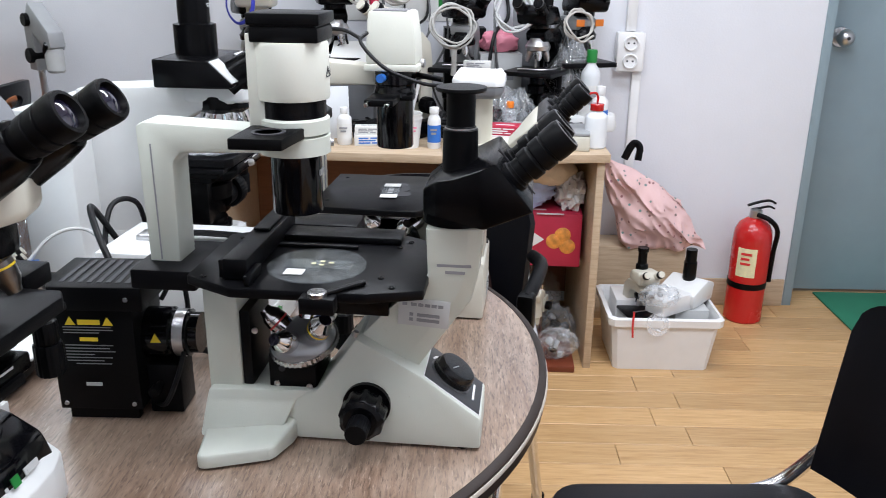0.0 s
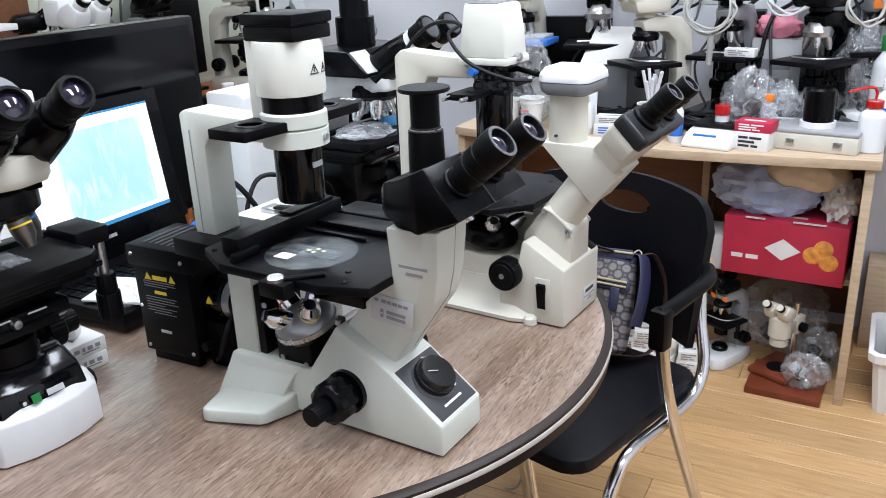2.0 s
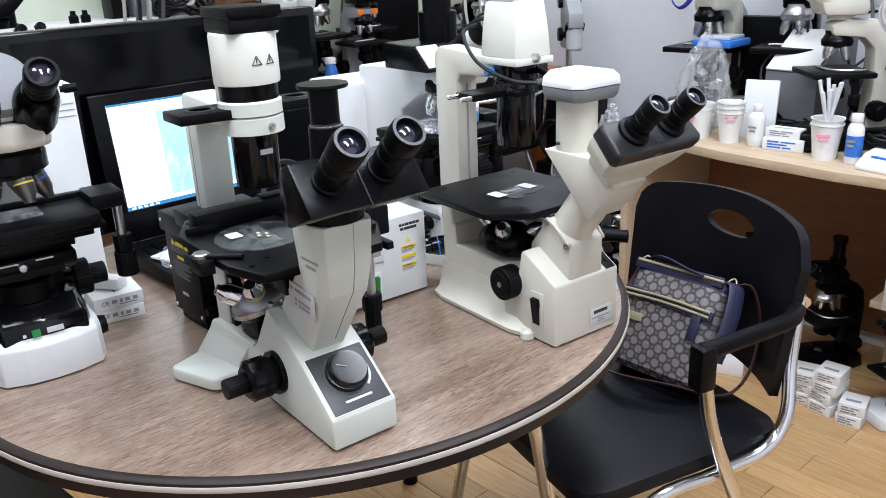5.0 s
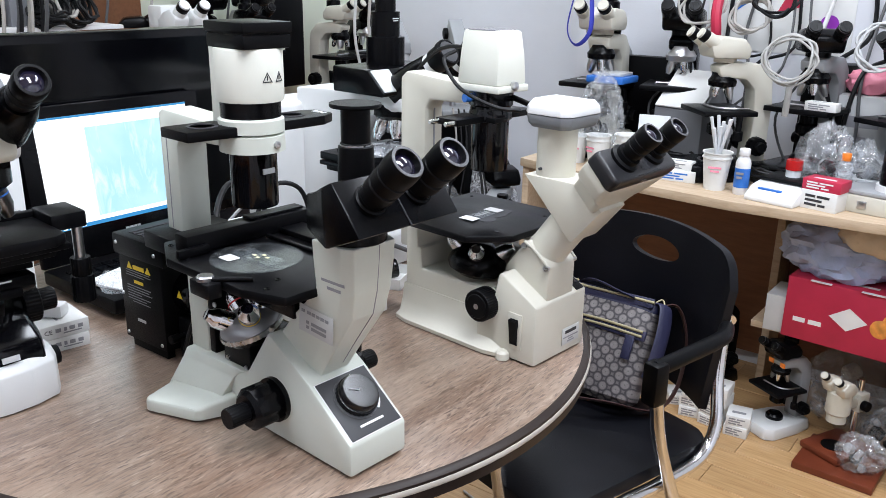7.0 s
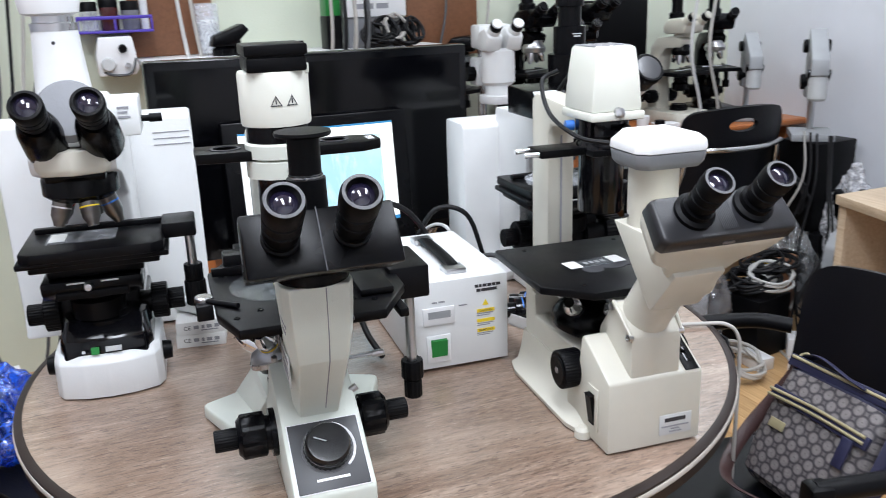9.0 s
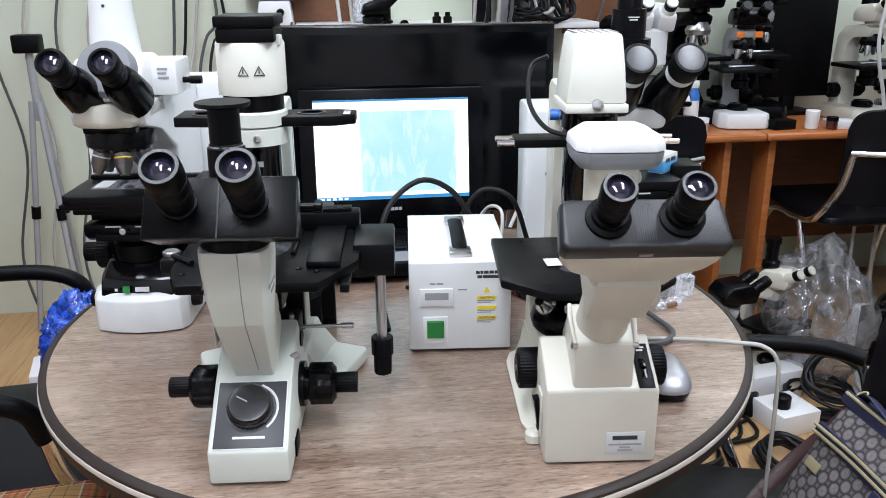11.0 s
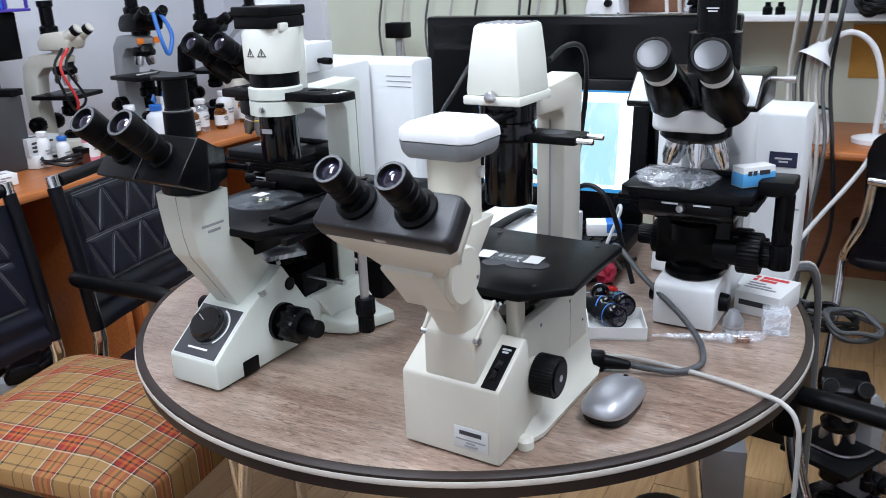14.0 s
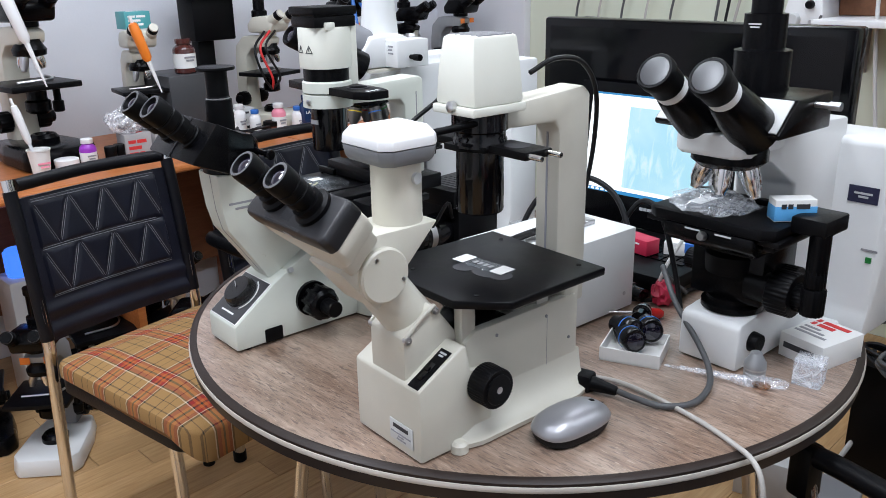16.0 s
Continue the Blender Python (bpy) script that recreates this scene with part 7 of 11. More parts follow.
# ---- furniture ----
def panel(bm, fn, nu, nv, thick, keep=lambda u, v: True):
    """A bent board: fn(u, v) gives its front at u, v in 0..1 and its outward normal; keep() leaves openings."""
    front, back = {}, {}
    for i in range(nu + 1):
        for j in range(nv + 1):
            p, n = fn(i / nu, j / nv)
            front[i, j], back[i, j] = bm.verts.new(p), bm.verts.new(Vector(p) - Vector(n).normalized() * thick)
    cells = {(i, j) for i in range(nu) for j in range(nv) if keep((i + 0.5) / nu, (j + 0.5) / nv)}
    for i, j in cells:
        q = [(i, j), (i + 1, j), (i + 1, j + 1), (i, j + 1)]
        bm.faces.new([front[k] for k in q])
        bm.faces.new([back[k] for k in q[::-1]])
        for (a, b), nb in zip(zip(q, q[1:] + q[:1]), ((i, j - 1), (i + 1, j), (i, j + 1), (i - 1, j))):
            if nb not in cells:
                bm.faces.new((front[b], front[a], back[a], back[b]))
    bmesh.ops.delete(bm, geom=[v for v in bm.verts if not v.link_faces], context="VERTS")
    bmesh.ops.recalc_face_normals(bm, faces=bm.faces[:])
    return bm


def pad(bm, x0, x1, y0, y1, z0, z1, r=0.05, crown=0.01):
    """An upholstered pad with rounded corners and a slightly domed top."""
    cx, cy, hx, hy = (x0 + x1) / 2, (y0 + y1) / 2, (x1 - x0) / 2, (y1 - y0) / 2
    def ring(k, z):
        out = []
        for q, (sx, sy) in enumerate(((1, 1), (-1, 1), (-1, -1), (1, -1))):
            for i in range(6):
                a = math.pi / 2 * (q + i / 5)
                out.append((cx + (sx * (hx - r) + r * math.cos(a)) * k, cy + (sy * (hy - r) + r * math.sin(a)) * k, z))
        return out
    return loft(bm, [ring(0.97, z0), ring(1.0, z0 + 0.006), ring(1.0, z1 - 0.01), ring(0.985, z1 - 0.003), ring(0.94, z1), ring(0.6, z1 + crown * 0.7), ring(0.2, z1 + crown)])


def hole_chair(m, label, arms=True):
    """Steel tube chair with a moulded black back pierced by a grip hole; x points where the sitter looks."""
    t = thing("armchair" if arms else "tube_chair", m, label, "chair", "black tube chairs")
    bm = bm_new()
    pad(bm, -0.185, 0.23, -0.225, 0.225, 0.365, 0.395, 0.05, 0.006)
    part("seat", bm, "leather", t, "black padded seat")
    bm = bm_new()
    def back(u, v):
        q = math.hypot((u - 0.5) / 0.14, (v - 0.80) / 0.075)
        if 0.84 < q < 1.16:
            u, v = 0.5 + (u - 0.5) / q, 0.80 + (v - 0.80) / q
        w = 2 * u - 1
        corner = max(0.0, abs(w) - 0.78) / 0.22
        h = 0.275 + 0.02 * (1 - w * w) - 0.05 * (1 - math.sqrt(max(0.0, 1 - corner ** 2)))
        lean = -0.225 - 0.03 * v + 0.06 * w * w
        return Vector((lean, w * (0.205 - 0.012 * (1 - v)), 0.44 + v * h)), Vector((1, -w * 0.5, 0.15))
    panel(bm, back, 44, 56, 0.016, lambda u, v: math.hypot((u - 0.5) / 0.14, (v - 0.80) / 0.075) > 1)
    part("backrest", bm, "leather", t, "black moulded backrest with an oval grip hole")
    for s in (-1, 1):
        y = s * 0.25
        bm = bm_new()
        tube(bm, [(-0.217, s * 0.19, 0.6), (-0.2, s * 0.2, 0.5), (-0.17, s * 0.228, 0.42), (-0.12, s * 0.236, 0.375), (-0.02, s * 0.232, 0.36), (0.12, s * 0.232, 0.345), (0.19, s * 0.236, 0.2), (0.23, s * 0.24, 0.0125)], 0.0115, 12)
        fr = part("frame_tube", bm, "chrome", t, "chromed steel tube")
        feet = [(fr, 0.23, s * 0.24)]
        bm = bm_new()
        if arms:
            tube(bm, [(0.04, y, 0.575), (0.01, y, 0.45), (-0.08, y, 0.25), (-0.2, y, 0.0125)], 0.0115, 12)
        else:
            tube(bm, [(-0.06, s * 0.235, 0.36), (-0.13, s * 0.24, 0.2), (-0.2, y, 0.0125)], 0.0115, 12)
        feet.append((part("rear_leg", bm, "chrome", t, "chromed rear leg"), -0.2, y))
        for p, x, fy in feet:
            bm = bm_new()
            rod(bm, (x, fy, 0), (x, fy, 0.03), 0.0145, seg=14, bev=0.002)
            part("rubber_foot", bm, "black_matte", p)
        if arms:
            bm = bm_new()
            tube(bm, [(-0.185, s * 0.215, 0.6), (-0.13, y * 0.97, 0.604), (-0.02, y, 0.603), (0.045, y, 0.6)], 0.0135, 12)
            box(bm, 0.026, 0.058, y - 0.0155, y + 0.0155, 0.54, 0.612, 0.007)
            part("armrest", bm, "black_matte", t, "black plastic armrest")
    bm = bm_new()
    tube(bm, [(-0.219, -0.2, 0.6), (-0.275, -0.1, 0.602), (-0.29, 0, 0.602), (-0.275, 0.1, 0.602), (-0.219, 0.2, 0.6)], 0.01, 10)
    part("cross_tube", bm, "chrome", t, "chromed tube behind the backrest")
    return t


hole_chair(pose(-0.036, 1.50, 0, 0, 0, -106), "black armchair with chrome tubes beside the round table")
hole_chair(pose(-1.672, 1.825, 0, 0, 0, 180) @ Matrix.Scale(1.05, 4), "black tube chair with a grip hole at a desk", False)
hole_chair(pose(-1.672, 2.72, 0, 0, 0, 180) @ Matrix.Scale(1.05, 4), "black tube chair with a grip hole at a desk", False)
hole_chair(pose(0.455, 0.93, 0, 0, 0, 182), "black tube chair pulled away from the round table", False)


def plaid():
    m, t, b = principled("plaid_cloth")
    co = t.nodes.new("ShaderNodeTexCoord")
    sp = t.nodes.new("ShaderNodeSeparateXYZ")
    t.links.new(co.outputs["Object"], sp.inputs[0])
    tan_, red, org, dark, white = (0.29, 0.165, 0.056), (0.25, 0.015, 0.011), (0.40, 0.095, 0.017), (0.02, 0.02, 0.014), (0.55, 0.46, 0.35)
    stops = [(0.0, dark), (0.025, red), (0.10, org), (0.15, dark), (0.19, org), (0.25, red), (0.31, white), (0.325, dark), (0.365, tan_), (0.62, dark), (0.645, tan_), (0.80, dark), (0.815, tan_), (0.975, white)]
    cols = []
    for axis in (0, 1):
        mul = t.nodes.new("ShaderNodeMath")
        mul.operation = "MULTIPLY_ADD"
        mul.inputs[1].default_value, mul.inputs[2].default_value = 1 / 0.118, 5.3
        fr = t.nodes.new("ShaderNodeMath")
        fr.operation = "FRACT"
        t.links.new(sp.outputs[axis], mul.inputs[0])
        t.links.new(mul.outputs[0], fr.inputs[0])
        r = ramp(t, fr.outputs[0], stops)
        r.color_ramp.interpolation = "CONSTANT"
        cols.append(r)
    mx = t.nodes.new("ShaderNodeMix")
    mx.data_type = "RGBA"
    weave = node(t, "ShaderNodeTexNoise", Scale=900.0, Detail=2.0)
    t.links.new(co.outputs["Object"], weave.inputs["Vector"])
    t.links.new(ramp(t, weave.outputs[0], [(0.3, (0.36,) * 3), (0.7, (0.64,) * 3)]).outputs[0], mx.inputs[0])
    t.links.new(cols[0].outputs[0], mx.inputs[6])
    t.links.new(cols[1].outputs[0], mx.inputs[7])
    t.links.new(mx.outputs[2], b.inputs["Base Color"])
    b.inputs["Roughness"].default_value = 0.9
    n = node(t, "ShaderNodeTexNoise", Scale=300.0, Detail=3.0)
    t.links.new(co.outputs["Object"], n.inputs["Vector"])
    bp = node(t, "ShaderNodeBump", Strength=0.3, Distance=0.002)
    t.links.new(n.outputs[0], bp.inputs["Height"])
    t.links.new(bp.outputs[0], b.inputs["Normal"])
    return m


M["plaid"] = plaid()


def quilted_chair(place, label, arms=False):
    """Looks along +x of its own frame."""
    t = thing("quilted_chair", place, label, "chair", "quilted chairs")
    def back(u, v):
        y, z = (0.5 - u) * 0.37, 0.475 + v * 0.285
        h = 0.0
        if 0.08 < u < 0.92 and 0.30 < v < 0.97:
            a, c = (u - 0.08) / 0.84 * 3.5, (v - 0.30) / 0.67 * 2
            rise = 0.5 * (c % 1)
            d = min((a - rise) % 1, 1 - (a - rise) % 1, (a + rise) % 1, 1 - (a + rise) % 1, (c % 1) * 1.2, (1 - c % 1) * 1.2)
            h = 0.007 * min(1, d / 0.12) ** 0.5
        elif v < 0.30:
            h = 0.006 * math.sin(min(1, v / 0.28) * math.pi * 2) ** 2
        lean = -0.225 - 0.05 * v + 0.012 * (1 - (2 * u - 1) ** 2) * -1
        return Vector((lean + h, y, z)), Vector((1, 0, 0.17))
    bm = bm_new()
    panel(bm, back, 84, 60, 0.02)
    quilt = part("backrest", bm, "navy_leather", t, "black quilted leatherette backrest with stitched triangles")
    bm = bm_new()
    seams = []
    for row in (0, 1):
        for n in range(0, 6):
            seams.append([(n - 0.5 * k / 6, row + k / 6) for k in range(7)])
            seams.append([(n - 1 + 0.5 * k / 6, row + k / 6) for k in range(7)])
    for row in (0, 1, 2):
        seams.append([(3.5 * k / 12, row) for k in range(13)])
    for line in seams:
        for off in (-0.028, 0.028):
            flat = line[0][1] == line[-1][1]
            pts = []
            for a, c in line:
                a, c = (a, c + off * 0.8) if flat else (a + off, c)
                if -0.01 <= a <= 3.51 and -0.05 <= c <= 2.05:
                    p, n = back(0.08 + a * 0.84 / 3.5, 0.30 + c * 0.67 / 2)
                    pts.append(p + n.normalized() * 0.0006)
            if len(pts) > 2:
                tube(bm, pts, 0.0007, 4, 2)
    part("stitching", bm, "stitch", quilt, "grey double stitching")
    bm = bm_new()
    tube(bm, [(-0.277, 0.18, 0.787), (-0.288, 0.0, 0.79), (-0.277, -0.18, 0.787)], 0.013, 12)
    part("top_rail", bm, "leather", t, "black padded top rail")
    for s in (-1, 1):
        bm = bm_new()
        tube(bm, [(-0.278, s * 0.196, 0.80), (-0.25, s * 0.196, 0.65), (-0.228, s * 0.196, 0.48), (-0.23, s * 0.198, 0.4), (-0.26, s * 0.2, 0.0125)], 0.0135, 14)
        leg = part("rear_post", bm, "chrome", t, "chromed rear post")
        bm = bm_new()
        tube(bm, [(-0.274, s * 0.196, 0.778), (-0.25, s * 0.196, 0.65), (-0.228, s * 0.196, 0.48)], 0.0148, 12)
        part("post_sleeve", bm, "leather", leg, "black leatherette sleeve")
        bm = bm_new()
        tube(bm, [(0.19, s * 0.185, 0.385), (0.205, s * 0.19, 0.2), (0.215, s * 0.193, 0.0125)], 0.0125, 14)
        fl = part("front_leg", bm, "chrome", t, "chromed front leg")
        for p, x, y in ((leg, -0.26, 0.2), (fl, 0.215, 0.193)):
            bm = bm_new()
            rod(bm, (x, s * y, 0), (x, s * y, 0.028), 0.0165, seg=14, bev=0.002)
            part("rubber_foot", bm, "black_matte", p)
    bm = bm_new()
    pad(bm, -0.215, 0.245, -0.2, 0.2, 0.375, 0.41, 0.045, 0.004)
    part("seat", bm, "leather", t, "black padded seat")
    for s in (-1, 1) if arms else ():
        bm = bm_new()
        tube(bm, [(-0.245, s * 0.205, 0.595), (-0.2, s * 0.25, 0.61), (-0.1, s * 0.268, 0.612), (0.0, s * 0.268, 0.605), (0.055, s * 0.262, 0.58), (0.075, s * 0.255, 0.53)], 0.0155, 12)
        part("armrest", bm, "black_matte", t, "black curved armrest")
        bm = bm_new()
        tube(bm, [(0.074, s * 0.256, 0.535), (0.09, s * 0.25, 0.46), (0.12, s * 0.23, 0.4), (0.13, s * 0.2, 0.385)], 0.0115, 12)
        part("arm_post", bm, "chrome", t, "chromed arm post")
    return t


def plaid_cushion(place):
    bm = bm_new()
    pad(bm, -0.205, 0.26, -0.212, 0.222, 0.413, 0.448, 0.05, 0.03)
    for v in bm.verts:
        k = noise.noise(v.co * 9.0) * 0.006
        over = max(0.0, v.co.x - 0.215) / 0.045
        low = 1.0 if v.co.z < 0.43 else 0.0
        v.co.z += k - over * (0.012 + 0.036 * low)
        v.co.x += over * 0.022
    solo("seat_cushion", bm, "plaid", place, "tan and red plaid cushion on a chair", "cushion")
    bm = bm_new()
    blob(bm, (0.25, 0.15, 0.392), (0.05, 0.075, 0.026), 5, 4, 0.14, 2.0)
    solo("folded_cloth", bm, "blue_cloth", place, "pale blue cloth tucked under the cushion", "cloth")


SOUTH_CHAIR = pose(-0.06, 0.405, 0, 0, 0, 97) @ Matrix.Diagonal((0.92, 0.88, 1.0, 1.0))
quilted_chair(SOUTH_CHAIR, "black chair with a quilted back and chrome posts")
plaid_cushion(SOUTH_CHAIR)
quilted_chair(pose(-0.5, 0.42, 0, 0, 0, 97), "black quilted armchair pushed under the round table", True)


def monogram():
    m, t, b = principled("monogram_canvas")
    co = t.nodes.new("ShaderNodeTexCoord")
    mp = node(t, "ShaderNodeMapping", Scale=(1 / 0.0185, 1.0, 1 / 0.0185))
    mp.inputs["Rotation"].default_value = (0, radians(45), 0)
    t.links.new(co.outputs["Object"], mp.inputs["Vector"])
    fr = t.nodes.new("ShaderNodeVectorMath")
    fr.operation = "FRACTION"
    t.links.new(mp.outputs[0], fr.inputs[0])
    sub = t.nodes.new("ShaderNodeVectorMath")
    sub.operation = "SUBTRACT"
    sub.inputs[1].default_value = (0.5, 0.5, 0.5)
    t.links.new(fr.outputs[0], sub.inputs[0])
    flat = t.nodes.new("ShaderNodeVectorMath")
    flat.operation = "MULTIPLY"
    flat.inputs[1].default_value = (1, 0, 1)
    t.links.new(sub.outputs[0], flat.inputs[0])
    ln = t.nodes.new("ShaderNodeVectorMath")
    ln.operation = "LENGTH"
    t.links.new(flat.outputs[0], ln.inputs[0])
    r = ramp(t, ln.outputs["Value"], [(0.0, (0.10, 0.09, 0.09)), (0.10, (0.23, 0.21, 0.205)), (0.34, (0.21, 0.19, 0.185)), (0.44, (0.07, 0.062, 0.068)), (0.52, (0.035, 0.03, 0.036)), (0.62, (0.15, 0.135, 0.135))])
    n = node(t, "ShaderNodeTexNoise", Scale=220.0, Detail=3.0)
    t.links.new(co.outputs["Object"], n.inputs["Vector"])
    mx = t.nodes.new("ShaderNodeMix")
    mx.data_type, mx.blend_type = "RGBA", "MULTIPLY"
    mx.inputs[0].default_value = 0.55
    t.links.new(r.outputs[0], mx.inputs[6])
    t.links.new(ramp(t, n.outputs[0], [(0.3, (0.5, 0.5, 0.5)), (0.7, (1, 1, 1))]).outputs[0], mx.inputs[7])
    t.links.new(mx.outputs[2], b.inputs["Base Color"])
    b.inputs["Roughness"].default_value = 0.65
    bp = node(t, "ShaderNodeBump", Strength=0.3, Distance=0.002)
    t.links.new(n.outputs[0], bp.inputs["Height"])
    t.links.new(bp.outputs[0], b.inputs["Normal"])
    return m


M["monogram"] = monogram()
M["zip_gold"] = surface("pale_gold_zip", (0.42, 0.37, 0.22), 0.4, 0.3)


def shoulder_bag():
    """Front towards -y of its own frame, leaning back a little."""
    t = thing("shoulder_bag", pose(-0.012, 1.585, 0.408) @ pose(0, 0, 0, -26, 0, 0), "navy and grey patterned shoulder bag on a chair", "bag")
    def ring(w, d, z, k=0.0):
        return [(w * math.copysign(abs(math.cos(a)) ** 0.45, math.cos(a)), d * math.copysign(abs(math.sin(a)) ** 0.6, math.sin(a)) + k, z) for a in (2 * math.pi * i / 32 for i in range(32))]
    bm = bm_new()
    loft(bm, [ring(0.083, 0.028, 0.0), ring(0.094, 0.04, 0.012), ring(0.097, 0.044, 0.06), ring(0.095, 0.04, 0.12), ring(0.092, 0.032, 0.17), ring(0.091, 0.025, 0.188)])
    part("body", bm, "monogram", t, "grey canvas body with a round repeating pattern")
    bm = bm_new()
    loft(bm, [ring(0.093, 0.027, 0.181), ring(0.094, 0.026, 0.19), ring(0.092, 0.022, 0.198), ring(0.088, 0.012, 0.202)])
    part("top_trim", bm, "navy", t)
    for k, (z, y, w) in enumerate(((0.196, -0.024, 0.09), (0.137, -0.041, 0.09))):
        bm = bm_new()
        box(bm, -w, w, y - 0.003, y + 0.004, z - 0.0095, z + 0.0095, 0.002, pose(0, 0, 0, 0, 2 if k else -1, 0))
        tr = part("zip_tape", bm, "navy", t, "navy zip tape")
        for dz in (-0.0045, 0.0045) if k else (0.004,):
            bm = bm_new()
            tube(bm, [(-w * 0.98, y - 0.0034, z + dz), (0, y - 0.0048, z + dz + (0.003 if k else 0)), (w * 0.98, y - 0.0034, z + dz)], 0.0026, 8)
            part("zip", bm, "zip_gold", tr)
    bm = bm_new()
    box(bm, 0.06, 0.078, -0.052, -0.046, 0.085, 0.13, 0.002)
    part("zip_tag", bm, "navy", t, "navy zip tag")
    bm = bm_new()
    box(bm, -0.064, -0.036, -0.0465, -0.0435, 0.088, 0.103, 0.001)
    part("badge", bm, "zip_gold", t, "small metal badge")
    bm = bm_new()
    tube(bm, [(0.09, 0.0, 0.196), (0.12, 0.012, 0.205), (0.145, 0.03, 0.15), (0.15, 0.035, 0.06), (0.125, 0.015, 0.008), (0.06, -0.055, 0.0), (-0.03, -0.09, -0.012), (-0.095, -0.055, -0.002), (-0.116, -0.02, 0.06), (-0.104, 0.0, 0.14), (-0.088, 0.0, 0.193)], 0.011, 10, flat=0.22)
    part("strap", bm, "brown_leather", t, "dark leather shoulder strap")
    bm = bm_new()
    tube(bm, [(-0.09, 0.0, 0.198), (-0.04, -0.03, 0.215), (0.02, -0.034, 0.205), (0.05, -0.03, 0.2)], 0.009, 8, flat=0.25)
    part("handle_strap", bm, "navy", t)
    bm = bm_new()
    tube(bm, [(0.088, -0.004, 0.2), (0.106, -0.012, 0.196), (0.116, -0.02, 0.16), (0.118, -0.024, 0.11), (0.112, -0.022, 0.062)], 0.016, 10, flat=0.22)
    part("side_strap", bm, "navy", t, "navy strap hanging at the side")
    for x in (-0.09, 0.09):
        bm = bm_new()
        tube(bm, [(x, -0.006, 0.194), (x + 0.008, -0.002, 0.203), (x, 0.004, 0.211), (x - 0.008, 0.0, 0.203), (x, -0.006, 0.194)], 0.0016, 8)
        part("ring", bm, "zip_gold", t)


shoulder_bag()


def north_desk():
    t = thing("long_desk", pose(0, 0, 0), "pale wood desk with a bowed front and open shelves", "desk")
    bm = bm_new()
    front = [(0.485, 2.285), (0.3, 2.262), (0.0, 2.242), (-0.3, 2.262), (-0.655, 2.335)]
    prism(bm, front + [(-0.655, 2.815), (0.485, 2.815)], 0.6385, 0.6625, "xy", bev=0.002)
    part("worktop", bm, "beige_wood", t, "pale wood worktop with a bowed front edge")
    for x, y0 in ((0.462, 2.295), (-0.64, 2.345), (0.02, 2.68)):
        bm = bm_new()
        box(bm, x - 0.011, x + 0.011, y0, 2.81, 0.0, 0.638, 0.0015)
        part("side_panel", bm, "beige_wood", t, "pale wood side panel")
    bm = bm_new()
    box(bm, -0.628, 0.45, 2.79, 2.81, 0.05, 0.638)
    part("back_panel", bm, "brown_board", t, "brown back board")
    bm = bm_new()
    box(bm, 0.033, 0.45, 2.46, 2.785, 0.272, 0.29, 0.001)
    part("shelf", bm, "beige_wood", t)


north_desk()


def orange_desk(name_pose, length, depth, label, legs=(), leg_depth=0.5):
    """Runs along its own x from 0; its front is towards +y at y = 0."""
    t = thing("office_desk", name_pose, label, "desk", "orange wood desks")
    bm = bm_new()
    prism(bm, [(-depth, 0.6355), (-0.012, 0.6355), (-0.002, 0.640), (0, 0.648), (-0.002, 0.657), (-0.012, 0.6615), (-depth, 0.6615)], 0, length, "yz", bev=0.0015)
    part("worktop", bm, "orange_wood", t, "orange wood worktop with a rounded edge")
    for x in legs:
        bm = bm_new()
        box(bm, x, x + 0.024, max(-depth + 0.01, -0.06 - leg_depth), -0.06, 0.0, 0.635, 0.0015)
        part("leg_panel", bm, "orange_wood", t, "orange wood leg panel")
    bm = bm_new()
    box(bm, legs[0] + 0.024, legs[-1], -depth + 0.07, -depth + 0.09, 0.18, 0.635)
    part("modesty_panel", bm, "brown_board", t)


orange_desk(pose(-0.86, -0.27, 0), 1.5, 0.60, "orange wood office desk crowded with bottles and microscopes", legs=(0.012, 0.55, 1.45))
orange_desk(pose(-2.055, -0.262, 0), 1.19, 0.60, "orange wood office desk crowded with bottles", legs=(0.2, 1.15))
orange_desk(pose(-1.62, 2.33, 0, 0, 0, -90), 1.4, 0.475, "orange wood office desk with microscopes against a wall", legs=(0.085, 1.36), leg_depth=0.16)
orange_desk(pose(-1.62, 3.24, 0, 0, 0, -90), 0.905, 0.475, "orange wood office desk with microscopes against a wall", legs=(0.02, 0.84), leg_depth=0.10)


def wall_shelf():
    t = thing("wall_shelf", pose(WEST, 1.15, 0.985), "white wall shelf on steel brackets", "shelf")
    part("board", box(bm_new(), 0.001, 0.25, -0.30, 0.68, 0, 0.018, 0.002), "white_plastic", t)
    for y in (-0.22, 0.5):
        bm = bm_new()
        prism(bm, [(0.002, 0.0), (0.2, 0.0), (0.002, -0.15)], y - 0.008, y + 0.008, bev=0.001)
        part("bracket", bm, "mid_grey", t)
    for y0, y1, z0, z1 in ((0.84, 1.10, 1.004, 1.6), (1.775, 2.05, 0.95, 1.6)):
        b = thing("brown_board", pose(WEST, 0, 0), "brown wooden board fixed to the wall", "board", "wall boards")
        part("board", box(bm_new(), 0.001, 0.022, y0, y1, z0, z1, 0.003), "brown_board", b)


wall_shelf()


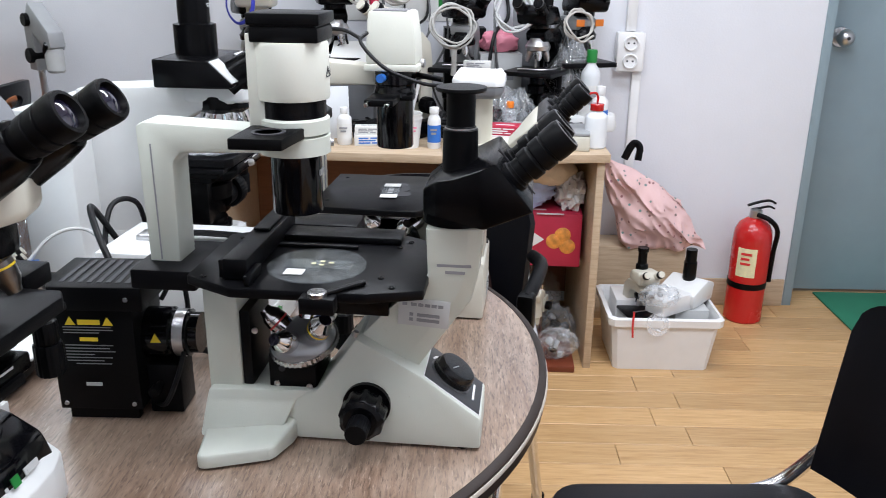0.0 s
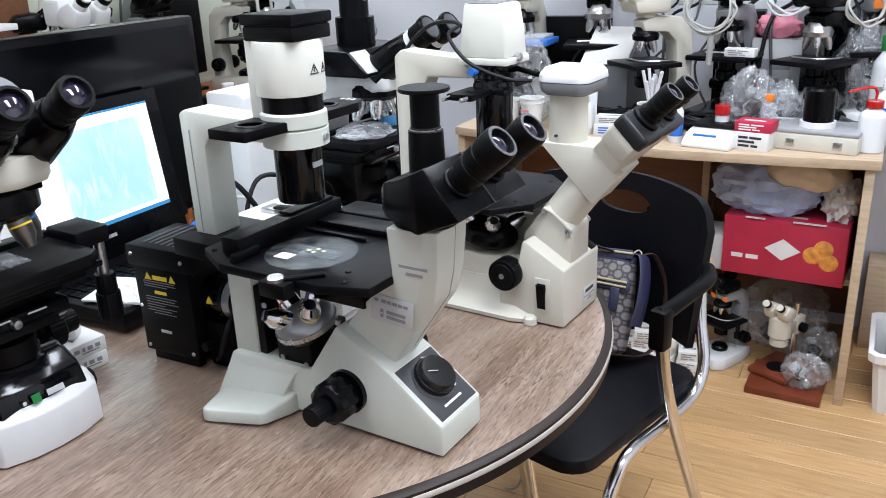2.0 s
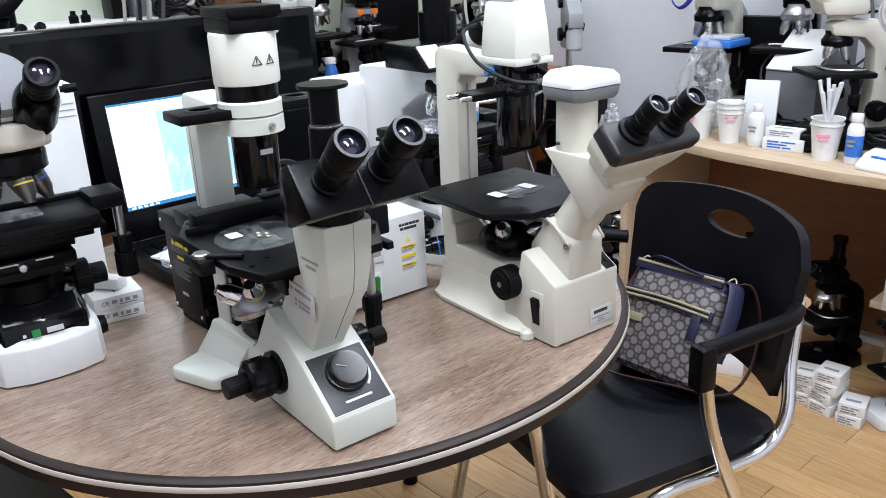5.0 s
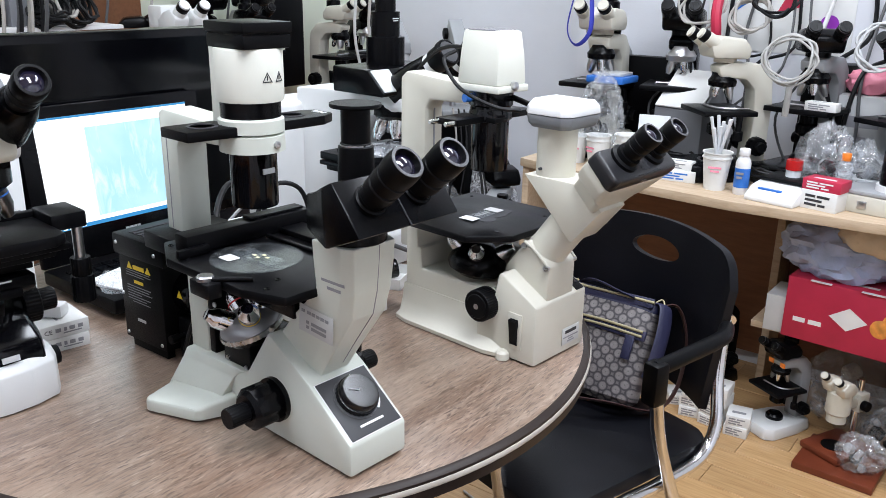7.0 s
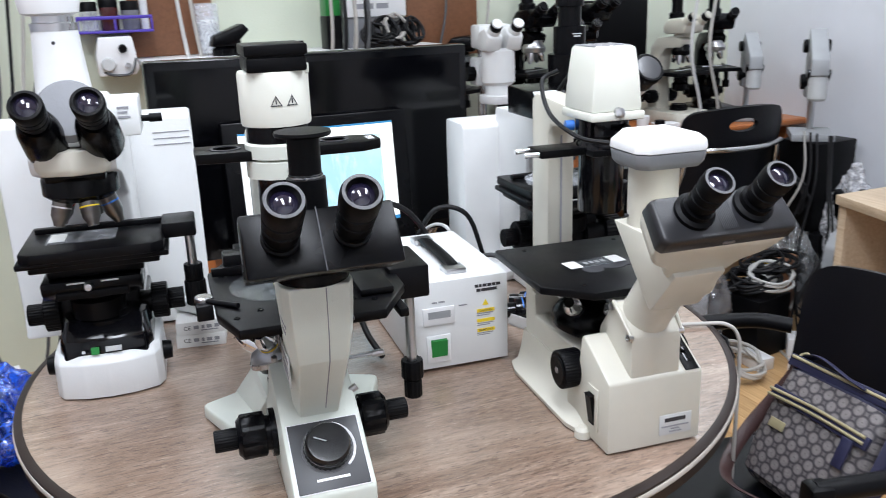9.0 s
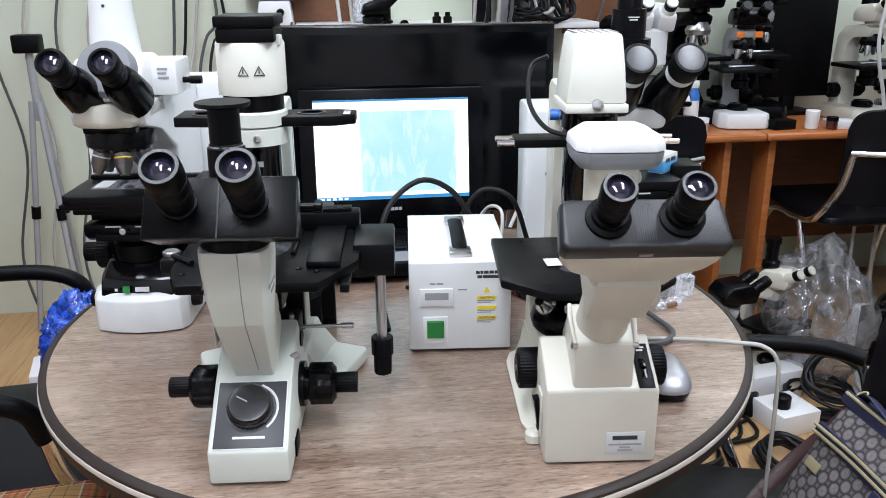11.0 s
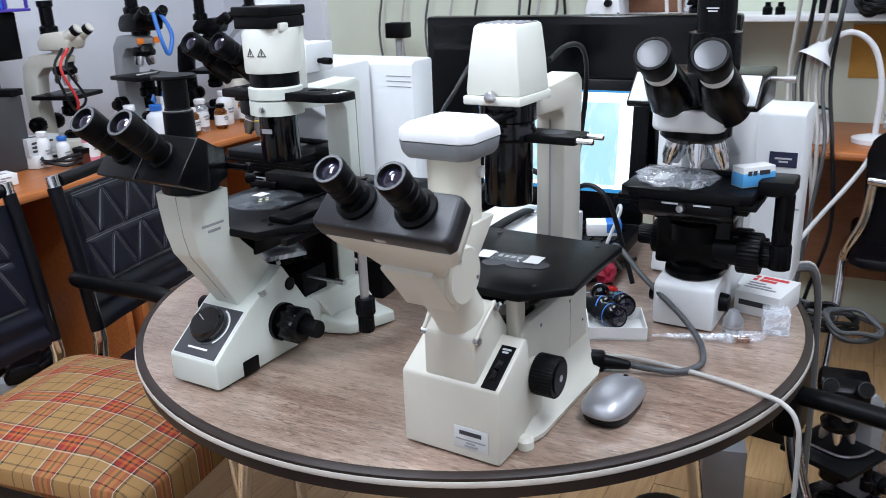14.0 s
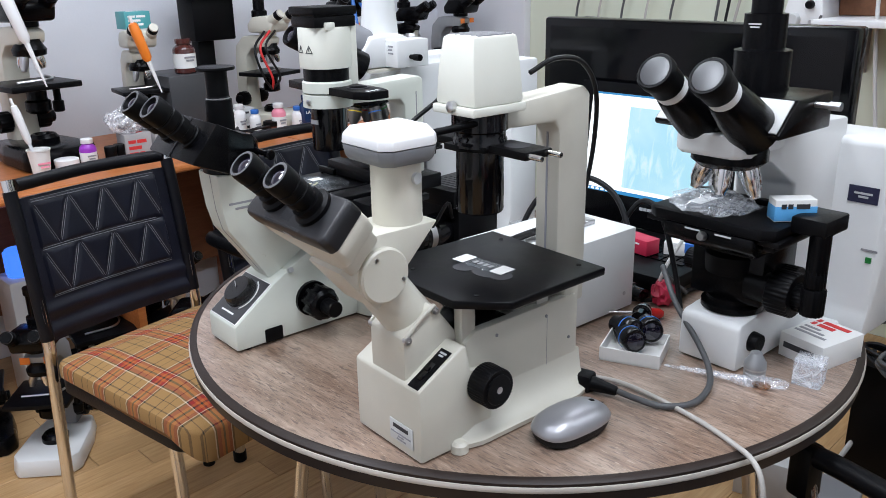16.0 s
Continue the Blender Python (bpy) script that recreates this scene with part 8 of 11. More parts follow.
def fire_extinguisher():
    t = thing("fire_extinguisher", pose(1.055, 2.70, 0), "red fire extinguisher standing on the floor", "extinguisher")
    bm = bm_new()
    lathe(bm, [(0.058, 0.0), (0.063, 0.006), (0.063, 0.29), (0.06, 0.32), (0.048, 0.345), (0.028, 0.36), (0.018, 0.364), (0, 0.364)], seg=40)
    part("cylinder", bm, "red_paint", t, "glossy red steel cylinder")
    bm = bm_new()
    lathe(bm, [(0.018, 0.362), (0.02, 0.366), (0.02, 0.39), (0.012, 0.395), (0.0, 0.396)], seg=20)
    part("valve", bm, "steel", t)
    bm = bm_new()
    tube(bm, [(-0.015, 0, 0.392), (0.01, 0, 0.396), (0.04, 0, 0.402), (0.058, 0, 0.395)], 0.007, 8, flat=0.5)
    tube(bm, [(-0.03, 0, 0.405), (0.01, 0, 0.418), (0.04, 0, 0.422), (0.06, 0, 0.413)], 0.008, 8, flat=0.5)
    part("lever", bm, "black", t, "black squeeze lever")
    bm = bm_new()
    tube(bm, [(0.0, -0.02, 0.378), (0.03, -0.05, 0.37), (0.062, -0.045, 0.33), (0.068, -0.02, 0.25), (0.07, -0.01, 0.14)], 0.008, 10)
    part("hose", bm, "black_matte", t, "black rubber hose")
    bm = bm_new()
    fn = lambda u, v: (Vector((0.0636 * math.sin(u - 1.0), -0.0636 * math.cos(u - 1.0), 0.17 + v * 0.1)), Vector((math.sin(u - 1.0), -math.cos(u - 1.0), 0)))
    panel(bm, fn, 14, 2, 0.0005)
    lb = part("label", bm, "pale_label", t, "pale printed label")
    bars(lb, facing((-0.031, -0.0565, 0.255), (-0.48, -0.88, 0)), [[(-0.018, 0.016)], [(-0.018, 0.01)], [(-0.018, 0.014)]], "red_ink", 0.008, 0.009)
    bm = bm_new()
    lathe(bm, [(0.0645, 0.125), (0.0645, 0.145)], seg=40)
    part("band", bm, "black_matte", t)


fire_extinguisher()


def storage_tub():
    t = thing("storage_tub", pose(0.685, 2.41, 0), "white plastic storage tub full of microscope parts", "tub")
    bm = bm_new()
    def ring(kx, ky, z):
        return [(x * kx, y * ky, z) for x, y in ((-0.165, -0.12), (-0.15, -0.135), (0.15, -0.135), (0.165, -0.12), (0.165, 0.12), (0.15, 0.135), (-0.15, 0.135), (-0.165, 0.12))]
    loft(bm, [ring(0.86, 0.84, 0), ring(0.96, 0.98, 0.155), ring(0.96, 0.98, 0.16), ring(0.935, 0.95, 0.16), ring(0.83, 0.82, 0.012)])
    part("body", bm, "white_plastic", t, "white tapered plastic body")
    bm = bm_new()
    rows = [ring(0.96, 0.98, 0.151), ring(1.02, 1.05, 0.151), ring(1.03, 1.06, 0.173), ring(0.96, 0.98, 0.177), ring(0.935, 0.95, 0.16)]
    vs = [[bm.verts.new(p) for p in r] for r in rows]
    for a, b in zip(vs, vs[1:]):
        for i in range(8):
            bm.faces.new((a[i], a[(i + 1) % 8], b[(i + 1) % 8], b[i]))
    part("rim", bm, "white_plastic", t)


storage_tub()
solo("floor_mat", box(bm_new(), 1.39, 1.86, 2.5, 2.935, 0.0005, 0.008, 0.003), "green_mat", Matrix.Identity(4), "green rubber floor mat", "mat")


def pink_bag():
    def fn(u, v):
        fold = noise.noise(Vector((u * 4, v * 4, 2)))
        crease = abs(noise.noise(Vector((u * 6 + v * 4, v * 3 - u * 2, 5))))
        w = 0.30 - 0.04 * v - 0.04 * (1 - v) ** 2
        x = 0.53 + 0.10 * (1 - v) ** 1.3 + u * w + 0.012 * fold
        y = 2.655 - 0.07 * math.sin(u * math.pi) * math.sin(v * math.pi) ** 0.6 + 0.03 * fold + 0.03 * crease
        z = 0.262 + v * 0.31 - u * 0.09 * v - 0.05 * u * u * v + 0.015 * fold
        return Vector((x, y, z)), Vector((0, -1, 0.2))
    bm = bm_new()
    panel(bm, fn, 44, 40, 0.06)
    t = thing("cloth_bag", pose(0, 0, 0), "pink cloth bag with small dotted print leaning on a wall", "bag")
    part("body", bm, M["pink_cloth"], t)
    bm = bm_new()
    tube(bm, [(0.64, 2.66, 0.56), (0.645, 2.67, 0.6), (0.625, 2.68, 0.61), (0.60, 2.68, 0.56)], 0.012, 8, flat=0.4)
    part("handle", bm, "black_matte", t)
    b = thing("cardboard_box", pose(0.66, 2.70, 0), "brown cardboard box on the floor", "box")
    part("box", box(bm_new(), -0.17, 0.17, -0.03, 0.1, 0, 0.262, 0.003), "beige_wood", b)


def spotted_cloth():
    m, t, b = principled("pink_spotted_cloth")
    co = t.nodes.new("ShaderNodeTexCoord")
    v = node(t, "ShaderNodeTexVoronoi", Scale=42.0, Randomness=0.7)
    t.links.new(co.outputs["Object"], v.inputs["Vector"])
    dots = ramp(t, v.outputs["Distance"], [(0.14, (0.85, 0.85, 0.85)), (0.24, (0, 0, 0))])
    hue = ramp(t, v.outputs["Color"], [(0.0, (0.35, 0.02, 0.08)), (0.35, (0.12, 0.05, 0.04)), (0.6, (0.02, 0.25, 0.22)), (0.9, (0.45, 0.08, 0.16))])
    mx = t.nodes.new("ShaderNodeMix")
    mx.data_type = "RGBA"
    t.links.new(dots.outputs[0], mx.inputs[0])
    mx.inputs[6].default_value = (0.74, 0.5, 0.49, 1)
    t.links.new(hue.outputs[0], mx.inputs[7])
    t.links.new(mx.outputs[2], b.inputs["Base Color"])
    b.inputs["Roughness"].default_value = 0.85
    return m


M["pink_cloth"] = spotted_cloth()
pink_bag()


# ---- microscopes round the room ----
DESK = 0.6625
def upright_microscope(m, label, body="cream_paint", base="cream_paint", head="black", tall=False, lamp_back=False, turned=False, patches=False):
    """Upright microscope, about 0.39 high; its front, where one looks in, is towards -y."""
    t = thing("upright_microscope", m, label, "microscope", "microscopes round the room")
    bm = bm_new()
    prism(bm, [(-0.062, -0.135), (0.062, -0.135), (0.085, -0.1), (0.078, 0.02), (0.06, 0.1), (-0.06, 0.1), (-0.078, 0.02), (-0.085, -0.1)], 0.0, 0.046, "xy", bev=0.009, inset=0.06)
    part("base", bm, base, t)
    bm = bm_new()
    prism(bm, [(0.098, 0.03), (0.1, 0.2), (0.092, 0.262), (0.06, 0.294), (-0.02, 0.30), (-0.058, 0.288), (-0.05, 0.262), (0.02, 0.256), (0.046, 0.23), (0.052, 0.16), (0.045, 0.03)], -0.03, 0.03, "yz", bev=0.007)
    part("arm", bm, body, t)
    bm = bm_new()
    box(bm, -0.082, 0.072, -0.1, 0.042, 0.168, 0.181, 0.003)
    st = part("stage", bm, "black_stage", t, "black square stage")
    bm = bm_new()
    tube(bm, [(-0.05, -0.055, 0.184), (0.02, -0.05, 0.185), (0.045, -0.02, 0.185), (0.05, 0.025, 0.185)], 0.003, 6)
    part("slide_clip", bm, "steel", st)
    bm = bm_new()
    rod(bm, (0.058, 0.0, 0.118), (0.058, 0.0, 0.168), 0.008, seg=12)
    rod(bm, (0.058, 0.0, 0.105), (0.058, 0.0, 0.13), 0.0125, seg=16, bev=0.002)
    part("stage_drive", bm, "black_matte", st)
    bm = bm_new()
    lathe(bm, [(0.02, 0.112), (0.027, 0.118), (0.027, 0.138), (0.021, 0.142), (0.021, 0.168)], (0, -0.028, 0), seg=20)
    part("condenser", bm, "black", t, "black condenser")
    bm = bm_new()
    lathe(bm, [(0.032, 0.044), (0.032, 0.058), (0.025, 0.066), (0.02, 0.0665), (0.018, 0.062), (0, 0.063)], (0, -0.028, 0), seg=24)
    part("lamp_window", bm, "black", t)
    for s in (-1, 1):
        bm = bm_new()
        knurled(bm, (s * 0.03, 0.062, 0.088), (s * 0.058, 0.062, 0.088), 0.024, 14, 0.0014)
        rod(bm, (s * 0.056, 0.062, 0.088), (s * 0.072, 0.062, 0.088), 0.014, seg=16, bev=0.002)
        part("focus_knob", bm, "black_matte", t)
    bm = bm_new()
    lathe(bm, [(0.016, 0.232), (0.034, 0.238), (0.036, 0.25), (0.028, 0.262), (0.028, 0.272)], (0, -0.03, 0), seg=24)
    nose = part("nosepiece", bm, "black" if body != "black" else "steel", t)
    for k in range(4):
        a = radians(30 + 90 * k)
        objective(nose, (0.02 * math.cos(a), -0.03 + 0.02 * math.sin(a), 0.238), (0.3 * math.cos(a), 0.3 * math.sin(a), -1), 0.0095, 0.034 - 0.005 * (k % 2), "chrome" if k % 2 else "steel")
    head_part = thing_head(t, head, 0.297, turned)
    if tall:
        bm = bm_new()
        lathe(bm, [(0.026, 0.355), (0.026, 0.375), (0.019, 0.38), (0.019, 0.43), (0.023, 0.434), (0.023, 0.45), (0, 0.45)], (0, 0.0, 0), seg=20)
        part("photo_tube", bm, "black", t, "black upright photo tube")
    if lamp_back:
        bm = bm_new()
        box(bm, -0.045, 0.045, 0.1, 0.21, 0.03, 0.12, 0.008)
        lathe(bm, [(0.022, 0.09), (0.022, 0.12)], (0, 0, 0.075), (0, 1, 0), 16)
        part("lamp_house", bm, "black_matte", t, "black lamp house")
    if patches:
        for x in (-0.036, 0.02):
            bm = bm_new()
            box(bm, x, x + 0.024, -0.061, -0.058, 0.272, 0.29, 0.001)
            part("patch", bm, "orange", t, "orange square label")
    return t


def thing_head(t, material, z, turned=False):
    """Binocular head with two slanted eyepieces, over the nosepiece."""
    m = pose(0, -0.03, z, 0, 0, 35 if turned else 0)
    bm = bm_new()
    lathe(bm, [(0.028, 0), (0.028, 0.012)], (0, 0, 0), seg=24)
    prism(bm, [(-0.05, 0.012), (0.045, 0.01), (0.05, 0.035), (0.03, 0.06), (-0.03, 0.066), (-0.062, 0.045)], -0.046, 0.046, "yz", bev=0.008)
    bm.transform(m)
    head = part("head", bm, material, t)
    for s in (-1, 1):
        p = m @ Vector((s * 0.031, -0.045, 0.047))
        d = m.to_3x3() @ Vector((0, -0.84, 0.54))
        bm = bm_new()
        lathe(bm, [(0.0165, 0.0), (0.0165, 0.028), (0.0135, 0.031), (0.0135, 0.05)], p, d, 18)
        eye = part("eye_tube", bm, material, head)
        eyepiece(eye, p + d * 0.045, d, 0.0155, 0.04)
    return head


def stereo_microscope(m, label, paint="white_paint", base="white_paint", ring=True, heavy=False):
    """Stereo microscope on a flat base with a round post; its front is towards -y."""
    t = thing("stereo_microscope", m, label, "microscope", "stereo microscopes round the room")
    bm = bm_new()
    box(bm, -0.09, 0.09, -0.12, 0.11, 0.0, 0.028, 0.008)
    bs = part("base", bm, base, t)
    bm = bm_new()
    lathe(bm, [(0.045, 0.027), (0.045, 0.031), (0.0, 0.031)], (0, -0.035, 0), seg=28)
    part("stage_plate", bm, "black_stage", bs)
    bm = bm_new()
    rod(bm, (0, 0.078, 0.026), (0, 0.078, 0.30), 0.0125, seg=20, bev=0.002)
    part("post", bm, "chrome", t, "chromed round post")
    bm = bm_new()
    box(bm, -0.03, 0.03, 0.045, 0.105, 0.165, 0.245, 0.008)
    box(bm, -0.022, 0.022, -0.02, 0.05, 0.19, 0.23, 0.006)
    part("focus_mount", bm, paint, t)
    for s in (-1, 1):
        bm = bm_new()
        knurled(bm, (s * 0.03, 0.065, 0.2), (s * 0.055, 0.065, 0.2), 0.021, 14, 0.0012)
        part("focus_knob", bm, "black_matte", t)
    bm = bm_new()
    lathe(bm, [(0.03, 0.14), (0.037, 0.143), (0.037, 0.175), (0.047, 0.185), (0.047, 0.27), (0.04, 0.278)], (0, -0.045, 0), seg=28)
    part("zoom_body", bm, paint, t)
    if ring:
        bm = bm_new()
        lathe(bm, [(0.034, 0.128), (0.05, 0.126), (0.054, 0.132), (0.054, 0.148), (0.038, 0.15), (0.034, 0.128)], (0, -0.045, 0), seg=28)
        part("ring_lamp", bm, "white_plastic", t, "white ring lamp round the lens")
    for s in (-1, 1):
        bm = bm_new()
        prism(bm, [(-0.085, 0.268), (-0.02, 0.272), (-0.012, 0.30), (-0.04, 0.325), (-0.075, 0.335), (-0.105, 0.31)], s * 0.03 - 0.024, s * 0.03 + 0.024, "yz", bev=0.009)
        arm = part("eye_house", bm, paint, t)
        p, d = Vector((s * 0.031, -0.085, 0.318)), Vector((0, -0.78, 0.62))
        bm = bm_new()
        lathe(bm, [(0.0175, 0.0), (0.0175, 0.022), (0.0145, 0.026), (0.0145, 0.045)], p, d, 18)
        eye = part("eye_tube", bm, paint, arm)
        eyepiece(eye, p + d * 0.04, d, 0.0165, 0.036)
    if heavy:
        bm = bm_new()
        box(bm, -0.05, 0.05, -0.03, 0.04, 0.275, 0.34, 0.008)
        part("upper_body", bm, paint, t)
    return t


def articulated_stand(m, label):
    """Grey boom stand with a clamped microscope head."""
    t = thing("boom_stand", m, label, "stand", "grey boom stands")
    part("base", box(bm_new(), -0.08, 0.08, -0.1, 0.1, 0, 0.03, 0.006), "mid_grey", t)
    part("post", rod(bm_new(), (0, 0.05, 0.028), (0, 0.05, 0.38), 0.014, seg=16), "steel", t)
    bm = bm_new()
    prism(bm, [(0.085, 0.16), (0.09, 0.34), (0.03, 0.43), (-0.12, 0.32), (-0.13, 0.26), (-0.07, 0.24), (0.015, 0.31), (0.02, 0.16)], -0.032, 0.032, "yz", bev=0.006)
    part("boom_arm", bm, "mid_grey", t, "grey cranked arm")
    for z, r in ((0.22, 0.03), (0.36, 0.026)):
        part("joint_knob", rod(bm_new(), (-0.05, 0.045, z), (0.05, 0.045, z), r, seg=18, bev=0.003), "black_matte", t)
    part("lens_pod", lathe(bm_new(), [(0.028, 0.16), (0.036, 0.17), (0.036, 0.25), (0.03, 0.275)], (0, -0.085, 0), seg=20), "pale_grey", t)
    for s in (-1, 1):
        eyepiece(t, Vector((s * 0.028, -0.1, 0.275)), Vector((0, -0.6, 0.8)), 0.015, 0.045)
    return t


def facing_room(wall, a, b, s=1.0, twist=0.0, z=DESK):
    yaw = {"north": 0, "west": 90, "south": 180}[wall]
    return pose(a, b, z, 0, 0, yaw + twist) @ Matrix.Scale(s, 4)


up_cream = upright_microscope(facing_room("north", -0.545, 2.62, 1.18, 4), "cream upright microscope with a black stage on a pale desk", tall=True, lamp_back=False, head="cream_paint")
up_dark = upright_microscope(facing_room("north", 0.075, 2.62, 1.1, -10), "dark upright microscope with a cable looped over it", "mid_grey", "black", "black", turned=True)
up_black = upright_microscope(facing_room("north", 0.31, 2.60, 1.05, -28), "black upright microscope on a pale desk", "black", "black", "black", tall=True)
stereo_cream = upright_microscope(facing_room("north", -0.11, 2.50, 1.03, -45), "cream upright microscope with cream eyepiece tubes", "cream_paint", "black", "cream_paint")
mixed = upright_microscope(facing_room("west", -1.84, 2.32, 1.06, -8), "black and white microscope with orange labels and a white base", "mid_grey", "white_paint", "black", tall=True, patches=True)


def again(src, m, label):
    ob = copy_thing(src, m)
    ob.scale = m.to_scale()
    return tagged(ob, label, "microscope", "microscopes round the room")


stereo_white = stereo_microscope(facing_room("west", -1.77, 1.955, 1.18, -4), "white stereo microscope with a ring lamp on a desk", heavy=True)
again(up_cream, facing_room("west", -1.83, 2.76, 1.08, 6), "cream upright microscope with a tall photo tube on a desk")
again(up_black, facing_room("west", -1.85, 2.95, 1.1, -20), "black upright microscope at the end of a desk")
again(mixed, facing_room("west", -1.94, 1.14, 0.93, 14), "black and white microscope beside a wide monitor")
articulated_stand(pose(-1.72, 3.03, DESK, 0, 0, 60) @ Matrix.Scale(0.76, 4), "grey boom stand with a lens pod on a desk")
articulated_stand(pose(-1.45, 3.08, 0.62, 0, 0, 50) @ Matrix.Scale(0.9, 4), "grey boom stand with a lens pod on black crates")
big_south = upright_microscope(facing_room("south", -0.20, -0.62, 1.25, 5), "large black and cream upright microscope on an orange desk", "cream_paint", "black", "black", tall=True)
again(stereo_cream, facing_room("south", -0.525, -0.63, 0.95, -10), "cream upright microscope with an orange pipette leaning on it")
again(up_cream, facing_room("south", -0.965, -0.62, 1.0, 16), "cream upright microscope among bottles on an orange desk")
again(mixed, facing_room("south", -1.30, -0.62, 1.1, -12), "black and white microscope among bottles on an orange desk")
again(up_black, facing_room("south", -1.62, -0.62, 1.0, 20), "black upright microscope on an orange desk")
again(mixed, facing_room("south", -1.88, -0.60, 1.05, 5), "black and white microscope in the corner of an orange desk")
again(up_dark, pose(-0.92, 1.62, 0, 0, 0, 60), "dark upright microscope standing on the floor by a table")
again(up_dark, pose(-1.14, 1.98, 0, 0, 0, 150), "dark upright microscope standing on the floor")
again(up_cream, pose(-1.28, 2.2, 0, 0, 0, 120) @ Matrix.Scale(0.95, 4), "cream upright microscope wrapped in plastic on the floor")
again(mixed, pose(0.02, -0.2, 0, 0, 0, 140), "black and white microscope with a white base on the floor")
again(stereo_cream, pose(-0.22, -0.45, 0, 0, 0, 170) @ Matrix.Scale(1.1, 4), "cream upright microscope on the floor under a desk")
again(up_black, pose(-0.42, -0.42, 0, 0, 0, 200), "black upright microscope on the floor under a desk")
again(mixed, pose(0.145, 2.46, 0, 0, 0, -30) @ Matrix.Scale(0.72, 4), "small black microscope with a white base under the desk")
plinth = thing("wooden_plinth", pose(0.33, 2.355, 0, 0, 0, -2), "red-brown lacquered wooden board on the floor", "board")
part("board", box(bm_new(), -0.095, 0.095, -0.09, 0.09, 0, 0.02, 0.003), "red_wood", plinth)
red_base = stereo_microscope(pose(0.31, 2.40, 0.02, 0, 0, -25) @ Matrix.Scale(0.64, 4), "small cream stereo microscope on a red-brown base", "cream_paint", "red_wood", ring=False)
again(up_cream, pose(-0.34, 2.55, 0, 0, 0, 20) @ Matrix.Scale(0.8, 4), "cream microscope on the floor under a desk")
again(up_black, pose(-0.12, 2.62, 0, 0, 0, -30) @ Matrix.Scale(0.85, 4), "black microscope on the floor under a desk")
again(up_cream, pose(0.625, 2.40, 0.03, 0, 0, 15) @ Matrix.Scale(0.72, 4), "white and black microscope standing in a tub")


# ---- bottles, jars, cups, boxes ----
def bottle(m, label, r, h, body="milky", cap="white_plastic", band=None, neck=0.45, category="bottle"):
    t = thing("bottle", m, label, category, "bottles and jars")
    bm = bm_new()
    lathe(bm, [(r * 0.9, 0), (r, 0.004), (r, h * 0.68), (r * 0.92, h * 0.74), (r * neck, h * 0.83), (r * neck, h * 0.87)], seg=22)
    part("body", bm, body, t)
    bm = bm_new()
    lathe(bm, [(r * neck * 1.15, h * 0.85), (r * neck * 1.2, h * 0.86), (r * neck * 1.2, h * 0.985), (r * neck * 1.1, h), (0, h)], seg=20)
    part("cap", bm, cap, t)
    if band:
        bm = bm_new()
        lathe(bm, [(r * 1.012, h * 0.16), (r * 1.012, h * 0.58)], seg=22)
        lb = part("label", bm, band, t, "printed label")
        bars(lb, facing((0, -r * 1.03, h * 0.5), (0, -1, 0)), [[(-r * 0.55, r * 0.5)], [(-r * 0.4, r * 0.35)]], "grey_ink", h * 0.05, h * 0.04)
    return t


def wash_bottle(m, label, body="milky", cap="red_paint", r=0.032, h=0.125):
    t = bottle(m, label, r, h, body, cap, neck=0.5)
    bm = bm_new()
    tube(bm, [(0, 0, h), (0, 0, h + 0.02), (-0.012, 0, h + 0.03), (-0.05, 0, h + 0.024), (-0.062, 0, h + 0.02)], 0.0035, 8)
    part("spout", bm, cap, t)
    return t


def jar(m, label, r, h, body, lid):
    t = thing("jar", m, label, "jar", "bottles and jars")
    part("body", lathe(bm_new(), [(r * 0.94, 0), (r, 0.003), (r, h * 0.7)], seg=22), body, t)
    part("lid", lathe(bm_new(), [(r * 1.04, h * 0.68), (r * 1.05, h * 0.97), (r * 0.98, h), (0, h)], seg=22), lid, t)
    return t


def paper_cup(m, label, r=0.034, h=0.075, stacked=0):
    t = thing("paper_cup", m, label, "cup", "paper cups")
    for k in range(stacked + 1):
        z = k * 0.013
        bm = bm_new()
        lathe(bm, [(r * 0.72, z), (r * 0.98, z + h), (r * 1.05, z + h + 0.001), (r * 1.05, z + h + 0.004), (r * 0.95, z + h + 0.003), (r * 0.69, z + 0.004), (0, z + 0.004)], seg=26)
        c = part("cup", bm, "paper", t)
        if k == stacked:
            bars(c, facing((0, -r * 0.9, z + h * 0.62), (0, -1, 0.24)), [[(-0.016, 0.016)], [(-0.01, 0.012)]], "pink", 0.005, 0.004)
    return t


def carton(m, label, w, d, h, material="paper", ink="grey_ink", lid=None, category="box"):
    t = thing("small_carton", m, label, category, "small cartons")
    part("carton", box(bm_new(), -w / 2, w / 2, -d / 2, d / 2, 0, h, 0.0012), material, t)
    if ink:
        bars(t, facing((0, -d / 2, h * 0.78), (0, -1, 0)), [[(-w * 0.38, -w * 0.1), (-w * 0.05, w * 0.3)], [(-w * 0.38, w * 0.1)], [(-w * 0.38, -w * 0.05), (0, w * 0.2)]], ink, h * 0.13, h * 0.1)
        bars(t, facing((0, -d * 0.05, h), (0, 0, 1), (0, 1, 0)), [[(-w * 0.3, w * 0.28)]], ink, d * 0.16, d * 0.1)
    return t


def cable(name, pts, r, material, label):
    return solo(name, tube(bm_new(), pts, r, 8), material, Matrix.Identity(4), label, "cable", "loose cables")


